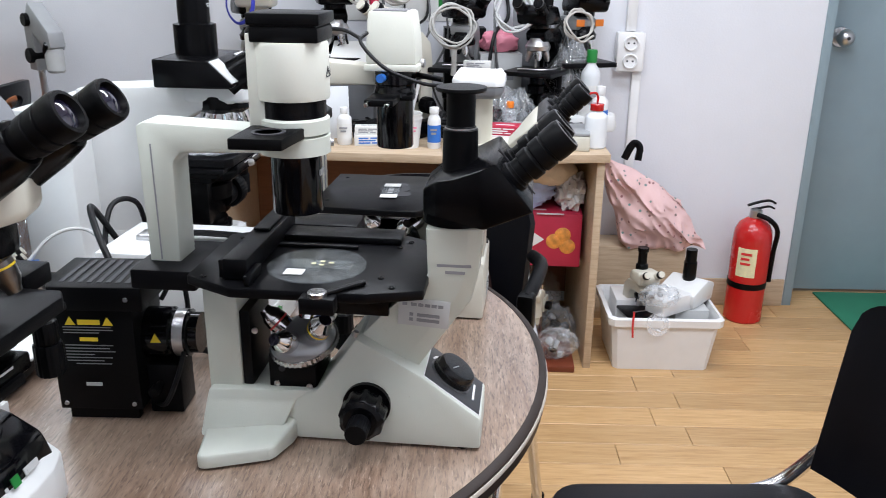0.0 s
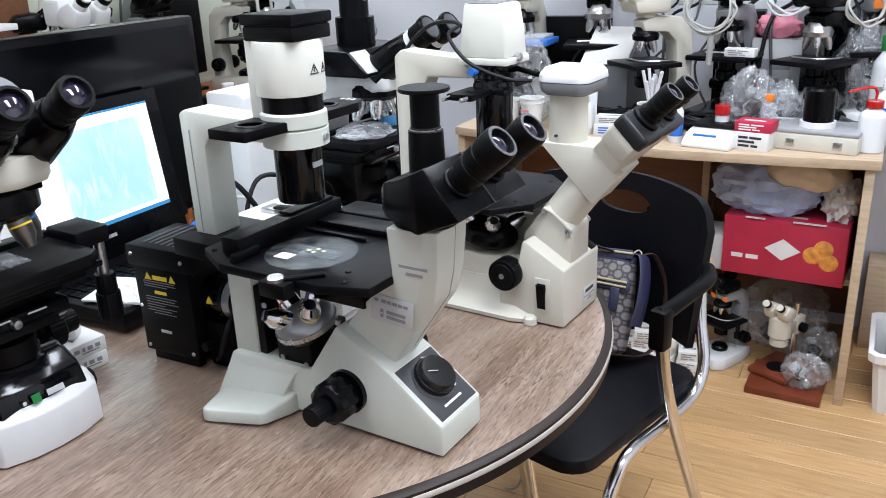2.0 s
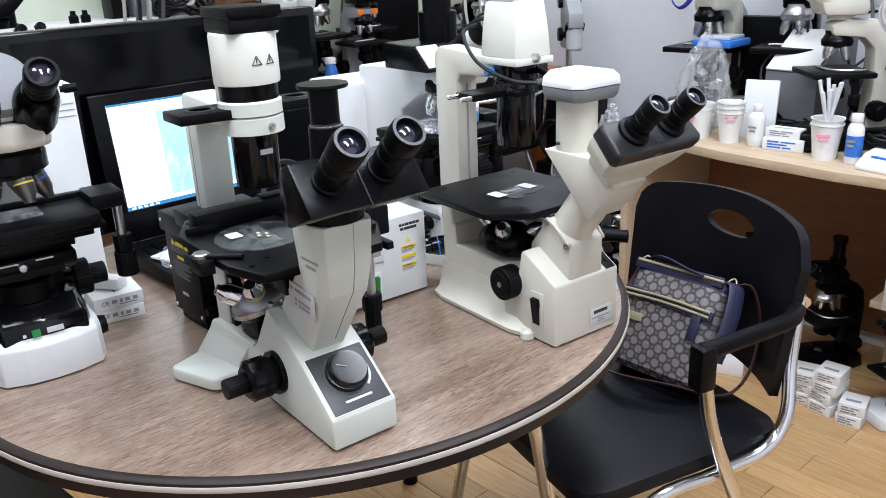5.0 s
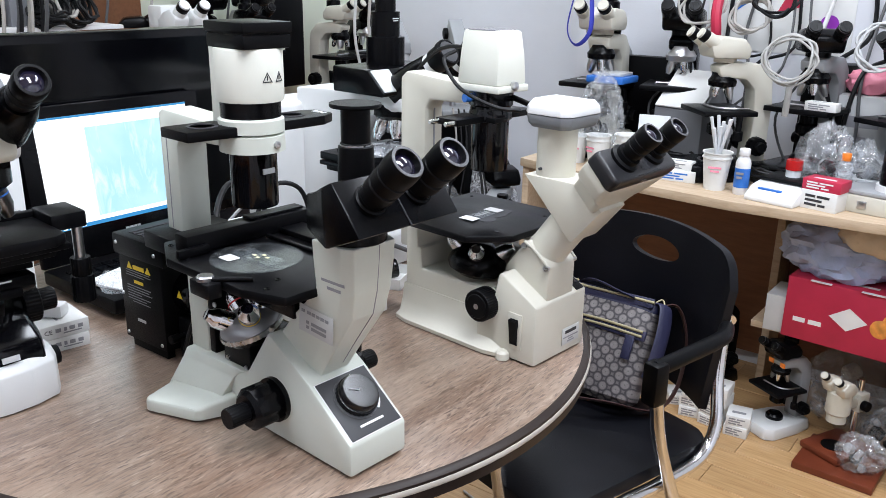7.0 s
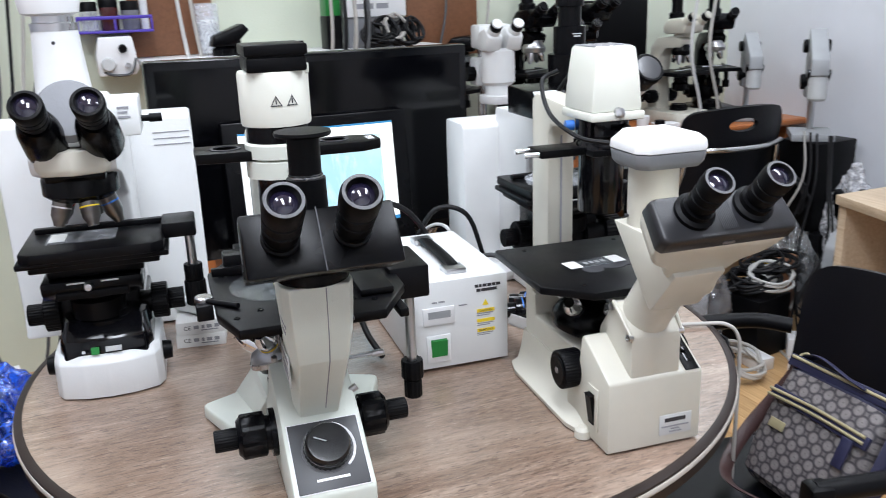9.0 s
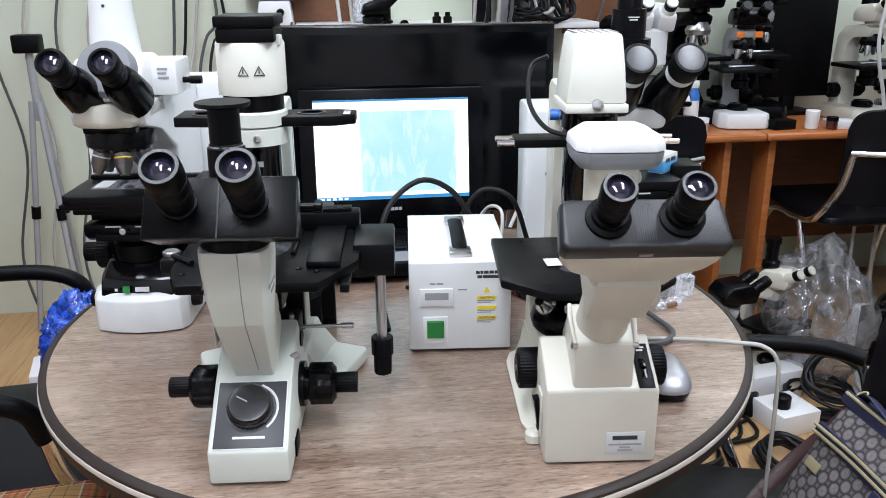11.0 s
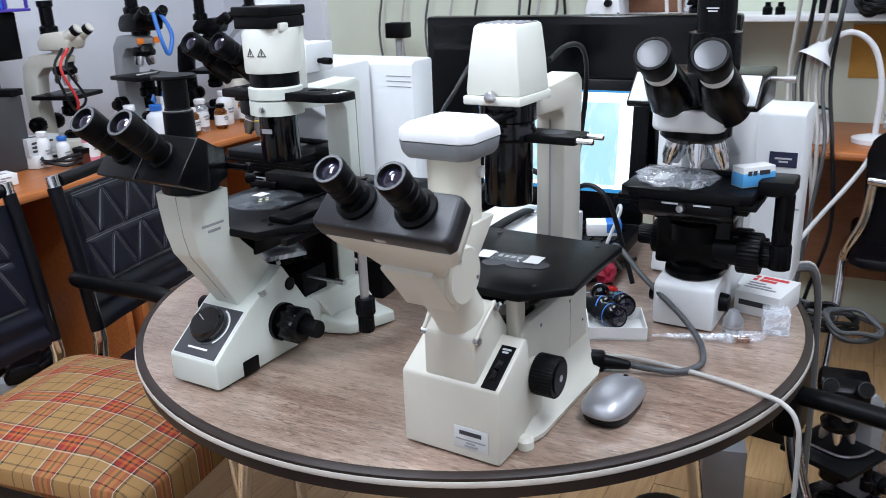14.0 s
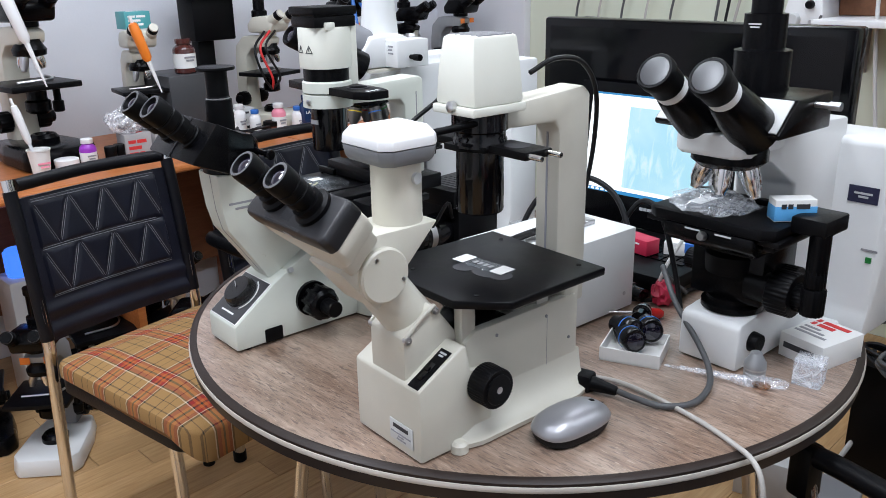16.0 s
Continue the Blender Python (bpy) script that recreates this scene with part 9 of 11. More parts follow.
def coil_points(c, r, turns, seed, tilt=(0, 0, 1), lift=0.004):
    rnd = random.Random(seed)
    m = axis_matrix(Vector(c), tilt)
    return [m @ Vector(((r + rnd.uniform(-0.2, 0.2) * r) * math.cos(2.0943951 * i / 3), (r + rnd.uniform(-0.2, 0.2) * r) * math.sin(2.0943951 * i / 3), i * lift * 0.35 + rnd.uniform(0, 0.012))) for i in range(turns * 9)]


def coil(c, r, turns, material, label, seed=1, wire=0.004, tilt=(0, 0, 1), lift=0.0016):
    return solo("cable_coil", tube(bm_new(), coil_points(c, r, turns, seed, tilt, lift), wire, 7, 3), material, Matrix.Identity(4), label, "cable", "loose cables")


def plastic_bag(c, s, seed, label, material="film", rough=0.38):
    """A bag of thin film: sharp folds that run up to a gathered top, with a few parts showing through."""
    t = thing("plastic_bag", pose(c[0], c[1], c[2]), label, "bag", "crumpled plastic bags")
    bm = bm_new()
    off = Vector((seed * 3.7, seed * 1.3, seed * 2.1))
    for v in bmesh.ops.create_icosphere(bm, subdivisions=5, radius=1.0)["verts"]:
        n = v.co.normalized()
        q = Vector((n.x, n.y, n.z * 0.55))
        k = 1 + rough * 0.8 * noise.noise(q * 1.7 + off) + rough * (0.5 - 1.3 * abs(noise.noise(q * 3.6 + off))) + rough * 0.55 * (0.4 - abs(noise.noise(q * 8.5 + off))) + rough * 0.2 * noise.noise(n * 21 + off)
        slim = 1.0 - 0.35 * max(0.0, n.z) ** 2
        v.co = Vector((n.x * s[0] * k * slim, n.y * s[1] * k * slim, max(0.0, s[2] * (1 + n.z * k))))
    ob = link_mesh("film", bm, material, 179)
    ob.parent = t
    rnd = random.Random(seed)
    for k in range(4):
        w = [min(v, 0.09) * rnd.uniform(0.14, 0.3) for v in s]
        p = (s[0] * rnd.uniform(-0.45, 0.45), s[1] * rnd.uniform(-0.4, 0.4), w[2] * 1.5 + s[2] * 0.3 * k)
        bm = bm_new()
        if k % 2:
            lathe(bm, [(w[0] * 0.7, 0), (w[0], w[2] * 0.3), (w[0], w[2] * 1.5), (w[0] * 0.6, w[2] * 1.8), (0, w[2] * 1.8)], p, (rnd.uniform(-1, 1), rnd.uniform(-1, 1), 0.6), 16)
        else:
            box(bm, -w[0], w[0], -w[1], w[1], -w[2], w[2], min(w) * 0.25, pose(*p, rnd.uniform(0, 60), rnd.uniform(0, 60), rnd.uniform(0, 90)))
        part("wrapped_piece", bm, rnd.choice(("pale_grey", "mid_grey", "black_matte", "grey_plastic", "black")), t)
    return t


def strip_stick(m, label, length, r, material, tip):
    t = thing("pipette", m, label, "pipette", "pipettes")
    part("barrel", lathe(bm_new(), [(r * 0.6, length * 0.45), (r, length * 0.5), (r * 1.15, length * 0.85), (r * 0.9, length * 0.97), (0, length)], seg=14), material, t)
    part("shaft", lathe(bm_new(), [(r * 0.12, 0), (r * 0.35, length * 0.2), (r * 0.5, length * 0.46)], seg=12), tip, t)
    part("plunger", rod(bm_new(), (0, 0, length * 0.97), (0, 0, length * 1.08), r * 0.4, seg=12), "white_plastic", t)
    return t


# pale desk: cups, bottles, scale, flat device, wash bottles
paper_cup(pose(-0.505, 2.40, DESK, 0, 0, 10), "white paper cup on a pale desk")
paper_cup(pose(-0.425, 2.375, DESK, 0, 0, -20), "two nested white paper cups on a pale desk", stacked=1)
paper_cup(pose(-0.335, 2.37, DESK, 0, 0, 30), "three nested white paper cups on a pale desk", stacked=2)
bottle(pose(-0.262, 2.37, DESK), "white plastic bottle with a white cap on a pale desk", 0.021, 0.105, "white_plastic", "white_plastic", "paper")
cup = paper_cup(pose(-0.075, 2.345, DESK, 0, 0, 12), "white paper cup holding pale plastic sticks", 0.036, 0.08, 1)
rnd = random.Random(4)
sticks = thing("plastic_sticks", pose(-0.075, 2.345, DESK + 0.02), "pale plastic sticks standing in a paper cup", "sticks")
for k in range(11):
    a = rnd.uniform(0, 6.28)
    lean = 0.022 * rnd.random() + 0.006
    part("stick", rod(bm_new(), (-0.012 * math.cos(a), -0.012 * math.sin(a), 0), (lean * 1.3 * math.cos(a), lean * 1.3 * math.sin(a), 0.13 + 0.04 * rnd.random()), 0.0028, 0.0045, 8), "milky", sticks)
bottle(pose(-0.005, 2.335, DESK), "white squeeze bottle with a blue label on a pale desk", 0.0185, 0.115, "white_plastic", "white_plastic", "blue", 0.6)
carton(pose(-0.185, 2.375, DESK, 0, 0, 8), "white and blue carton with print on a pale desk", 0.1, 0.045, 0.03, "paper", "blue")
carton(pose(-0.19, 2.38, DESK + 0.03, 0, 0, 4), "white carton with print lying on another carton", 0.085, 0.04, 0.022, "paper", "grey_ink")


def kitchen_scale():
    t = thing("lab_scale", pose(0.095, 2.36, DESK, 0, 0, -10), "white and black electronic scale on a pale desk", "scale")
    bm = bm_new()
    prism(bm, [(-0.085, 0.0), (0.075, 0.0), (0.075, 0.03), (0.0, 0.042), (-0.05, 0.034), (-0.085, 0.012)], -0.062, 0.062, "yz", bev=0.004)
    part("body", bm, "white_plastic", t)
    part("pan", box(bm_new(), -0.06, 0.06, -0.02, 0.074, 0.042, 0.05, 0.004), "black_matte", t)
    part("display", box(bm_new(), -0.04, 0.02, -0.062, -0.035, 0.0235, 0.031, 0.001), "blue", t)
    j = thing("red_cap_jar", pose(0.1, 2.395, DESK + 0.05), "small clear jar with a red cap on a scale", "jar")
    part("body", lathe(bm_new(), [(0.018, 0), (0.018, 0.02)], seg=18), "milky", j)
    part("cap", lathe(bm_new(), [(0.02, 0.018), (0.02, 0.042), (0, 0.042)], seg=18), "red_paint", j)


kitchen_scale()
carton(pose(0.195, 2.325, DESK, 0, 0, -12), "white carton with a dark foot on a pale desk", 0.085, 0.06, 0.045, "paper", "ink")
carton(pose(0.195, 2.328, DESK + 0.045, 0, 0, -10), "red and white memo block on a carton", 0.09, 0.06, 0.026, "red_card", "white_ink")


def flat_device():
    t = thing("flat_instrument", pose(0.335, 2.40, DESK, 0, 0, -8), "beige flat instrument case with metal latches", "instrument")
    part("case", box(bm_new(), -0.105, 0.105, -0.075, 0.075, 0, 0.042, 0.004), "cream_paint", t)
    part("lid", box(bm_new(), -0.104, 0.104, -0.074, 0.074, 0.0425, 0.052, 0.003), "mid_grey", t)
    for x in (-0.06, 0.05):
        part("latch", box(bm_new(), x, x + 0.02, -0.0785, -0.0745, 0.012, 0.03, 0.001), "steel", t)
    w = thing("round_weight", pose(0.33, 2.39, DESK + 0.052), "black cylinder on a white disc", "lamp")
    part("disc", lathe(bm_new(), [(0.042, 0), (0.042, 0.014), (0, 0.014)], seg=28), "white_plastic", w)
    part("cylinder", lathe(bm_new(), [(0.036, 0.014), (0.036, 0.09), (0.03, 0.096), (0, 0.096)], seg=28), "black", w)


flat_device()
wash_bottle(pose(0.452, 2.375, DESK, 0, 0, 20), "milky wash bottle with a red cap and spout")
bottle(pose(0.475, 2.47, DESK), "white bottle with a blue label on a pale desk", 0.024, 0.16, "white_plastic", "white_plastic", "blue")
bottle(pose(0.462, 2.60, DESK), "clear bottle with a green cap on a pale desk", 0.03, 0.25, "milky", "green", "paper")
bottle(pose(0.21, 2.42, DESK), "clear bottle with an orange cap on a pale desk", 0.02, 0.12, "clear_plastic", "orange")
plastic_bag((0.155, 2.45, DESK), (0.06, 0.05, 0.085), 3, "crumpled clear plastic bag on a pale desk")
plastic_bag((0.235, 2.48, DESK), (0.045, 0.045, 0.07), 8, "crumpled clear plastic bag with small parts")
plastic_bag((-0.46, 2.44, DESK), (0.066, 0.05, 0.12), 12, "tall clear plastic bag tied at the top", rough=0.3)
plastic_bag((0.40, 2.64, DESK), (0.06, 0.05, 0.13), 14, "crumpled clear plastic bag behind a microscope")
carton(pose(-0.30, 2.45, DESK, 0, 0, 14) @ pose(0, 0, 0, -8, 0, 0), "frosted white plastic sheet standing upright", 0.085, 0.012, 0.15, "milky", None, category="sheet")


def grey_case():
    t = thing("grey_power_box", pose(-0.26, 2.62, DESK, 0, 0, -6), "dark grey power box with a sloped pale top", "power box")
    bm = bm_new()
    prism(bm, [(-0.08, 0), (0.1, 0), (0.1, 0.25), (0.03, 0.25), (-0.08, 0.16)], -0.075, 0.075, "yz", bev=0.004)
    part("housing", bm, "grey_plastic", t)
    part("top_sheet", prism(bm_new(), [(-0.085, 0.165), (0.03, 0.258), (0.03, 0.262), (-0.087, 0.168)], -0.07, 0.07, "yz"), "paper", t)
    b = thing("blue_tray", pose(-0.5, 2.6, DESK + 0.2135), "blue plastic tray on a microscope stage", "tray")
    part("tray", box(bm_new(), -0.06, 0.06, -0.07, 0.04, 0, 0.02, 0.004), "blue", b)
    part("slide_box", box(bm_new(), -0.045, 0.045, -0.05, 0.03, 0.0205, 0.03, 0.002), "pale_grey", b)


grey_case()
solo("lanyard", tube(bm_new(), [(-0.59, 2.49, 1.14), (-0.605, 2.48, 1.03), (-0.57, 2.475, 0.985), (-0.53, 2.48, 1.03), (-0.54, 2.49, 1.14), (-0.56, 2.52, 1.15), (-0.59, 2.49, 1.14)], 0.007, 8, flat=0.3), "navy_ribbon", Matrix.Identity(4), "blue ribbon lanyard hung on a microscope", "lanyard")
coil((0.04, 2.455, 0.985), 0.056, 5, "cable_pale", "white cable coil hung on a microscope", 3, 0.003, (0.1, -1, 0.25))
coil((0.40, 2.50, 0.99), 0.042, 3, "cable_grey", "grey cable coil hung on a black microscope", 6, 0.003, (0.3, -1, 0.2))
coil((-0.12, 2.62, 1.08), 0.05, 4, "cable_grey", "grey cable coil hung over a microscope", 9, 0.004, (0.1, -1, 0.4))
cable("red_strap", [(-0.20, 2.58, 1.15), (-0.195, 2.55, 1.09), (-0.19, 2.55, 1.04), (-0.195, 2.57, 1.0)], 0.014, "red_card", "red strap hung over a microscope")
cable("white_plug_cable", [(0.045, 2.455, 0.935), (0.047, 2.447, 0.89), (0.045, 2.45, 0.85)], 0.008, "cable_pale", "white cable end with a plug")
carton(pose(0.115, 2.52, DESK + 0.2, 0, 0, -10), "white slide box with print on a microscope stage", 0.08, 0.03, 0.022, "paper", "grey_ink")


def wall_poster():
    t = thing("wall_poster", pose(-0.115, NORTH - 0.0015, 1.105), "white poster with red, blue and purple shapes", "poster")
    part("sheet", box(bm_new(), -0.2, 0.21, -0.0015, 0.0005, -0.13, 0.19, 0.0005), "paper", t)
    part("red_shape", prism(bm_new(), [(0.0, -0.02), (0.07, 0.0), (0.05, 0.08)], -0.003, -0.0015), "red_card", t)
    part("blue_shape", prism(bm_new(), [(-0.12, -0.02), (-0.01, 0.06), (-0.08, 0.08)], -0.003, -0.0015), "blue", t)
    part("purple_shape", lathe(bm_new(), [(0.025, 0), (0.025, 0.004), (0.0, 0.004)], (0.147, -0.0015, -0.045), (0, -1, 0), 24), "purple", t)
    part("green_shape", box(bm_new(), 0.105, 0.122, -0.003, -0.0015, -0.085, -0.045), "green", t)
    bars(t, facing((-0.02, -0.0018, 0.16), (0, -1, 0)), [[(-0.12, 0.14)], [(-0.1, 0.0), (0.02, 0.12)]], "ink", 0.012, 0.012)


wall_poster()
blob_pink = solo("pink_cloth", blob(bm_new(), (0, 0, 0.03), (0.06, 0.04, 0.035), 4, 3, 0.3, 2.0, 0.0), "pink", pose(0.185, 2.70, DESK + 0.23), "folded pink cloth on a stack", "cloth")
carton(pose(0.185, 2.70, DESK, 0, 0, 5), "pale cardboard box behind microscopes", 0.13, 0.12, 0.23, "pale_grey", "grey_ink")

# below the pale desk
fruit = thing("fruit_carton", pose(0.285, 2.50, 0.29, 0, 0, -3), "red fruit carton with a white diamond panel", "box")
part("carton", box(bm_new(), -0.155, 0.155, -0.1, 0.1, 0, 0.165, 0.002), "red_card", fruit)
part("diamond_panel", prism(bm_new(), [(-0.045, 0.085), (0.0, 0.055), (0.045, 0.085), (0.0, 0.115)], -0.103, -0.1005), "white_ink", fruit)
for x, z in ((0.075, 0.08), (0.115, 0.065), (0.1, 0.1)):
    part("fruit_shape", lathe(bm_new(), [(0.024, 0), (0.02, 0.002), (0, 0.003)], (x, -0.1005, z), (0, -1, 0), 20), "peach", fruit, "orange round printed shape")
bars(fruit, facing((0, -0.1, 0.09), (0, -1, 0)), [[(-0.02, -0.012), (-0.008, 0.004), (0.008, 0.02)]], "ink", 0.012, 0.005)
bars(fruit, facing((-0.08, -0.1, 0.06), (0, -1, 0)), [[(-0.05, -0.02), (-0.012, 0.02)]], "white_ink", 0.012, 0.005)
bars(fruit, facing((0.0, -0.05, 0.165), (0, 0, 1), (0, 1, 0)), [[(-0.05, 0.05)], [(-0.1, -0.05), (0.02, 0.1)]], "white_ink", 0.014, 0.03)
solo("folded_cloth", blob(bm_new(), (0, 0, 0.06), (0.13, 0.085, 0.075), 21, 4, 0.3, 2.6, 0.0), "blue_cloth", pose(0.22, 2.49, 0.455), "rumpled pale blue cloth on a red carton", "cloth")
solo("pillow", blob(bm_new(), (0, 0, 0.045), (0.105, 0.07, 0.055), 22, 4, 0.12, 2.0, 0.0), "beige_cloth", pose(0.31, 2.475, 0.53, 0, 6, 0), "beige striped cushion on a cloth", "cushion")
solo("folded_cloth", blob(bm_new(), (0, 0, 0.05), (0.045, 0.07, 0.06), 25, 4, 0.35, 3.0, 0.0), "white_cloth", pose(0.405, 2.48, 0.455), "rumpled white cloth on a red carton", "cloth")
plastic_bag((0.375, 2.33, 0.02), (0.05, 0.045, 0.045), 31, "clear plastic bag with white parts on a wooden base")
plastic_bag((0.28, 2.60, 0.0), (0.12, 0.09, 0.1), 33, "clear plastic bag under a shelf")
plastic_bag((0.40, 2.50, 0.0), (0.045, 0.05, 0.055), 37, "clear plastic bag with grey parts on the floor")
for k, (x, y, z, rz) in enumerate(((-0.175, 2.375, 0, 12), (-0.175, 2.378, 0.03, 6), (-0.17, 2.375, 0.06, 14), (-0.105, 2.36, 0, -8), (-0.105, 2.362, 0.03, -14), (-0.10, 2.36, 0.06, -4), (-0.10, 2.362, 0.09, 3), (-0.035, 2.35, 0, 5), (-0.035, 2.352, 0.03, 12), (-0.235, 2.42, 0, 30))):
    carton(pose(x + 0.1, y + 0.01, z, 0, 0, rz), "small white printed carton in a stack on the floor", 0.062, 0.07, 0.03, "paper", "grey_ink")
carton(pose(-0.32, 2.40, 0, 0, 0, 20), "white flat box on the floor under a desk", 0.13, 0.1, 0.05, "white_plastic", None)
carton(pose(0.10, 2.48, 0.29, 0, 0, 0), "pale box on a shelf under a desk", 0.05, 0.12, 0.1, "pale_grey", None)

# in and round the tub
plastic_bag((0.66, 2.30, 0.21), (0.05, 0.035, 0.03), 41, "clear plastic bag hanging over a tub rim")


def white_head(m, label):
    t = thing("binocular_viewer", m, label, "microscope part", "loose microscope heads")
    bm = bm_new()
    prism(bm, [(-0.07, 0.0), (0.06, 0.0), (0.07, 0.05), (0.02, 0.07), (-0.075, 0.045)], -0.06, 0.06, "yz", bev=0.006)
    part("housing", bm, "white_paint", t)
    part("mount", lathe(bm_new(), [(0.02, 0.06), (0.02, 0.12), (0.017, 0.122), (0.017, 0.16), (0, 0.16)], (0, 0.01, 0), seg=18), "black", t, "black tube")
    for s in (-1, 1):
        eyepiece(t, Vector((s * 0.03, 0.06, 0.04)), Vector((0.2, 0.8, 0.5)), 0.016, 0.08)
    return t


white_head(pose(0.775, 2.43, 0.178, 0, 0, -40), "white microscope head with black tubes on a tub")
carton(pose(0.70, 2.34, 0.178, 0, 0, 35), "white plastic cover lying on a tub", 0.12, 0.07, 0.05, "white_plastic", None, category="cover")
carton(pose(0.66, 2.47, 0.012, 0, 0, 0), "white box standing in a tub", 0.2, 0.12, 0.165, "white_plastic", None)
carton(pose(0.775, 2.43, 0.012, 0, 0, 0), "grey box standing in a tub", 0.1, 0.18, 0.165, "pale_grey", None)
lens = thing("clear_disc", pose(0.655, 2.275, 0.13), "clear plastic disc hanging in front of a tub", "disc")
part("disc", lathe(bm_new(), [(0.015, 0), (0.032, 0), (0.034, 0.006), (0.034, 0.014), (0.02, 0.016), (0.015, 0)], (0, 0, 0.03), (0, -1, 0.15), 28), "clear_plastic", lens)
cable("red_tag_cord", [(0.585, 2.268, 0.2), (0.583, 2.262, 0.16), (0.586, 2.264, 0.12)], 0.003, "red_ink", "red cord hanging over a tub")

# ---- the desk against the west wall ----
bottle(pose(-1.80, 2.147, DESK), "blue and white spray can on a desk", 0.024, 0.15, "blue", "white_plastic", "paper", 0.7, "spray can")
carton(pose(-1.85, 1.98, DESK + 0.0205, 0, 0, 96), "flat black box on a white one", 0.15, 0.14, 0.03, "black_matte", None)
carton(pose(-1.85, 1.98, DESK, 0, 0, 96), "flat white box on a desk", 0.16, 0.15, 0.02, "white_plastic", None)
jar(pose(-1.69, 2.14, DESK), "small clear jar with a white lid", 0.02, 0.045, "clear_plastic", "white_plastic")
jar(pose(-1.69, 2.52, DESK), "white plastic jar with a lid on a desk", 0.022, 0.06, "white_plastic", "white_plastic")
jar(pose(-1.67, 2.58, DESK), "small dark jar with a black lid on a desk", 0.018, 0.04, "brown_bottle", "black_matte")
carton(pose(-1.69, 2.62, DESK, 0, 0, 80), "white flat box on a desk", 0.09, 0.06, 0.025, "white_plastic", None)
carton(pose(-1.70, 2.42, DESK, 0, 0, 100), "black adapter brick on a desk", 0.08, 0.045, 0.03, "black_matte", None, category="adapter")
bottle(pose(-1.72, 1.47, DESK), "white mug-like bottle beside a monitor", 0.035, 0.09, "white_plastic", "white_plastic", None, 0.9, "mug")
for k, (y, z0) in enumerate(((2.70, 1.6), (2.78, 1.7), (0.98, 1.5), (1.02, 1.55))):
    x = -1.66 if k < 2 else -1.98
    cable("hanging_cable", [(x - 0.05, y, z0), (x, y + 0.02, 1.25), (x + 0.02, y - 0.02, 0.95), (x + 0.03, y + 0.03, 0.7), (x + 0.06, y - 0.03, 0.4), (x + 0.04, y, 0.1), (x + 0.08, y + 0.05, 0.005)] if k < 2 else [(WEST + 0.02, y, z0), (x, y, 1.2), (x + 0.03, y + 0.02, 0.95), (x + 0.05, y + 0.06, 0.7), (x + 0.1, y + 0.08, 0.67)], 0.006, "cable_grey" if k % 2 else "cable_white", "grey cable hanging down beside a desk")


def desk_lamp():
    t = thing("gooseneck_lamp", pose(-1.78, 1.62, DESK), "white gooseneck lamp beside a monitor", "lamp")
    part("base", lathe(bm_new(), [(0.06, 0), (0.06, 0.012), (0.02, 0.022), (0, 0.022)], seg=28), "white_plastic", t)
    part("neck", tube(bm_new(), [(0, 0, 0.02), (0, 0.0, 0.16), (0.0, -0.03, 0.26), (0.02, -0.09, 0.30), (0.04, -0.15, 0.27)], 0.008, 10), "white_plastic", t)
    part("shade", lathe(bm_new(), [(0.012, 0), (0.045, 0.05), (0.05, 0.055), (0.042, 0.052), (0.01, 0.006)], (0.04, -0.15, 0.275), (0.3, -0.5, -1), 24), "white_plastic", t)


desk_lamp()

# wall shelf and what hangs beside it
SHELF = 1.0035


def wall_rack():
    t = thing("wall_rack", pose(WEST, 0.795, 1.085), "long blue-violet wire rack fixed to a wall with dark jars", "rack")
    part("shelf_plate", box(bm_new(), 0.001, 0.135, -0.108, 0.108, 0, 0.007, 0.002), "violet", t)
    for x in (0.128, 0.004):
        part("rail", box(bm_new(), x, x + 0.006, -0.108, 0.108, 0.04, 0.05, 0.002), "violet", t)
    for y in (-0.105, 0.0, 0.105):
        part("upright", box(bm_new(), 0.1285, 0.1335, y - 0.003, y + 0.003, 0.0072, 0.0398, 0.001), "violet", t)
    for y, r, h, mat in ((-0.07, 0.025, 0.085, "clear_plastic"), (-0.012, 0.027, 0.10, "brown_bottle"), (0.05, 0.026, 0.085, "grey_plastic"), (0.09, 0.012, 0.12, "milky")):
        jar(pose(WEST + 0.07, 0.795 + y, 1.0922), "jar standing in a violet wall rack", r, h, mat, "black_matte" if mat != "milky" else "white_plastic")


def wall_device():
    t = thing("wall_device", pose(WEST, 0.785, 0.96), "white lamp device with round knobs fixed to a wall", "device")
    part("wall_plate", box(bm_new(), 0.001, 0.02, -0.05, 0.05, 0.01, 0.11, 0.002), "mid_grey", t)
    part("body", prism(bm_new(), [(-0.055, 0.0), (0.05, 0.0), (0.062, 0.02), (0.05, 0.115), (-0.045, 0.115), (-0.058, 0.06)], 0.0205, 0.15, "yz", bev=0.005), "white_plastic", t)
    for y, z, r, mat, lab in ((-0.026, 0.035, 0.021, "pale_grey", "pale grey round knob"), (0.02, 0.08, 0.0125, "black_matte", "black round knob"), (0.03, 0.03, 0.008, "steel", "")):
        part("knob", lathe(bm_new(), [(r, 0), (r, 0.012), (r * 0.8, 0.018), (0, 0.018)], (0.15, y, z), (1, 0, 0), 24), mat, t, lab)
    part("lead", tube(bm_new(), [(0.14, -0.05, 0.02), (0.155, -0.02, 0.004), (0.155, 0.035, 0.006), (0.15, 0.055, 0.05)], 0.004, 8), "cable_dark", t)


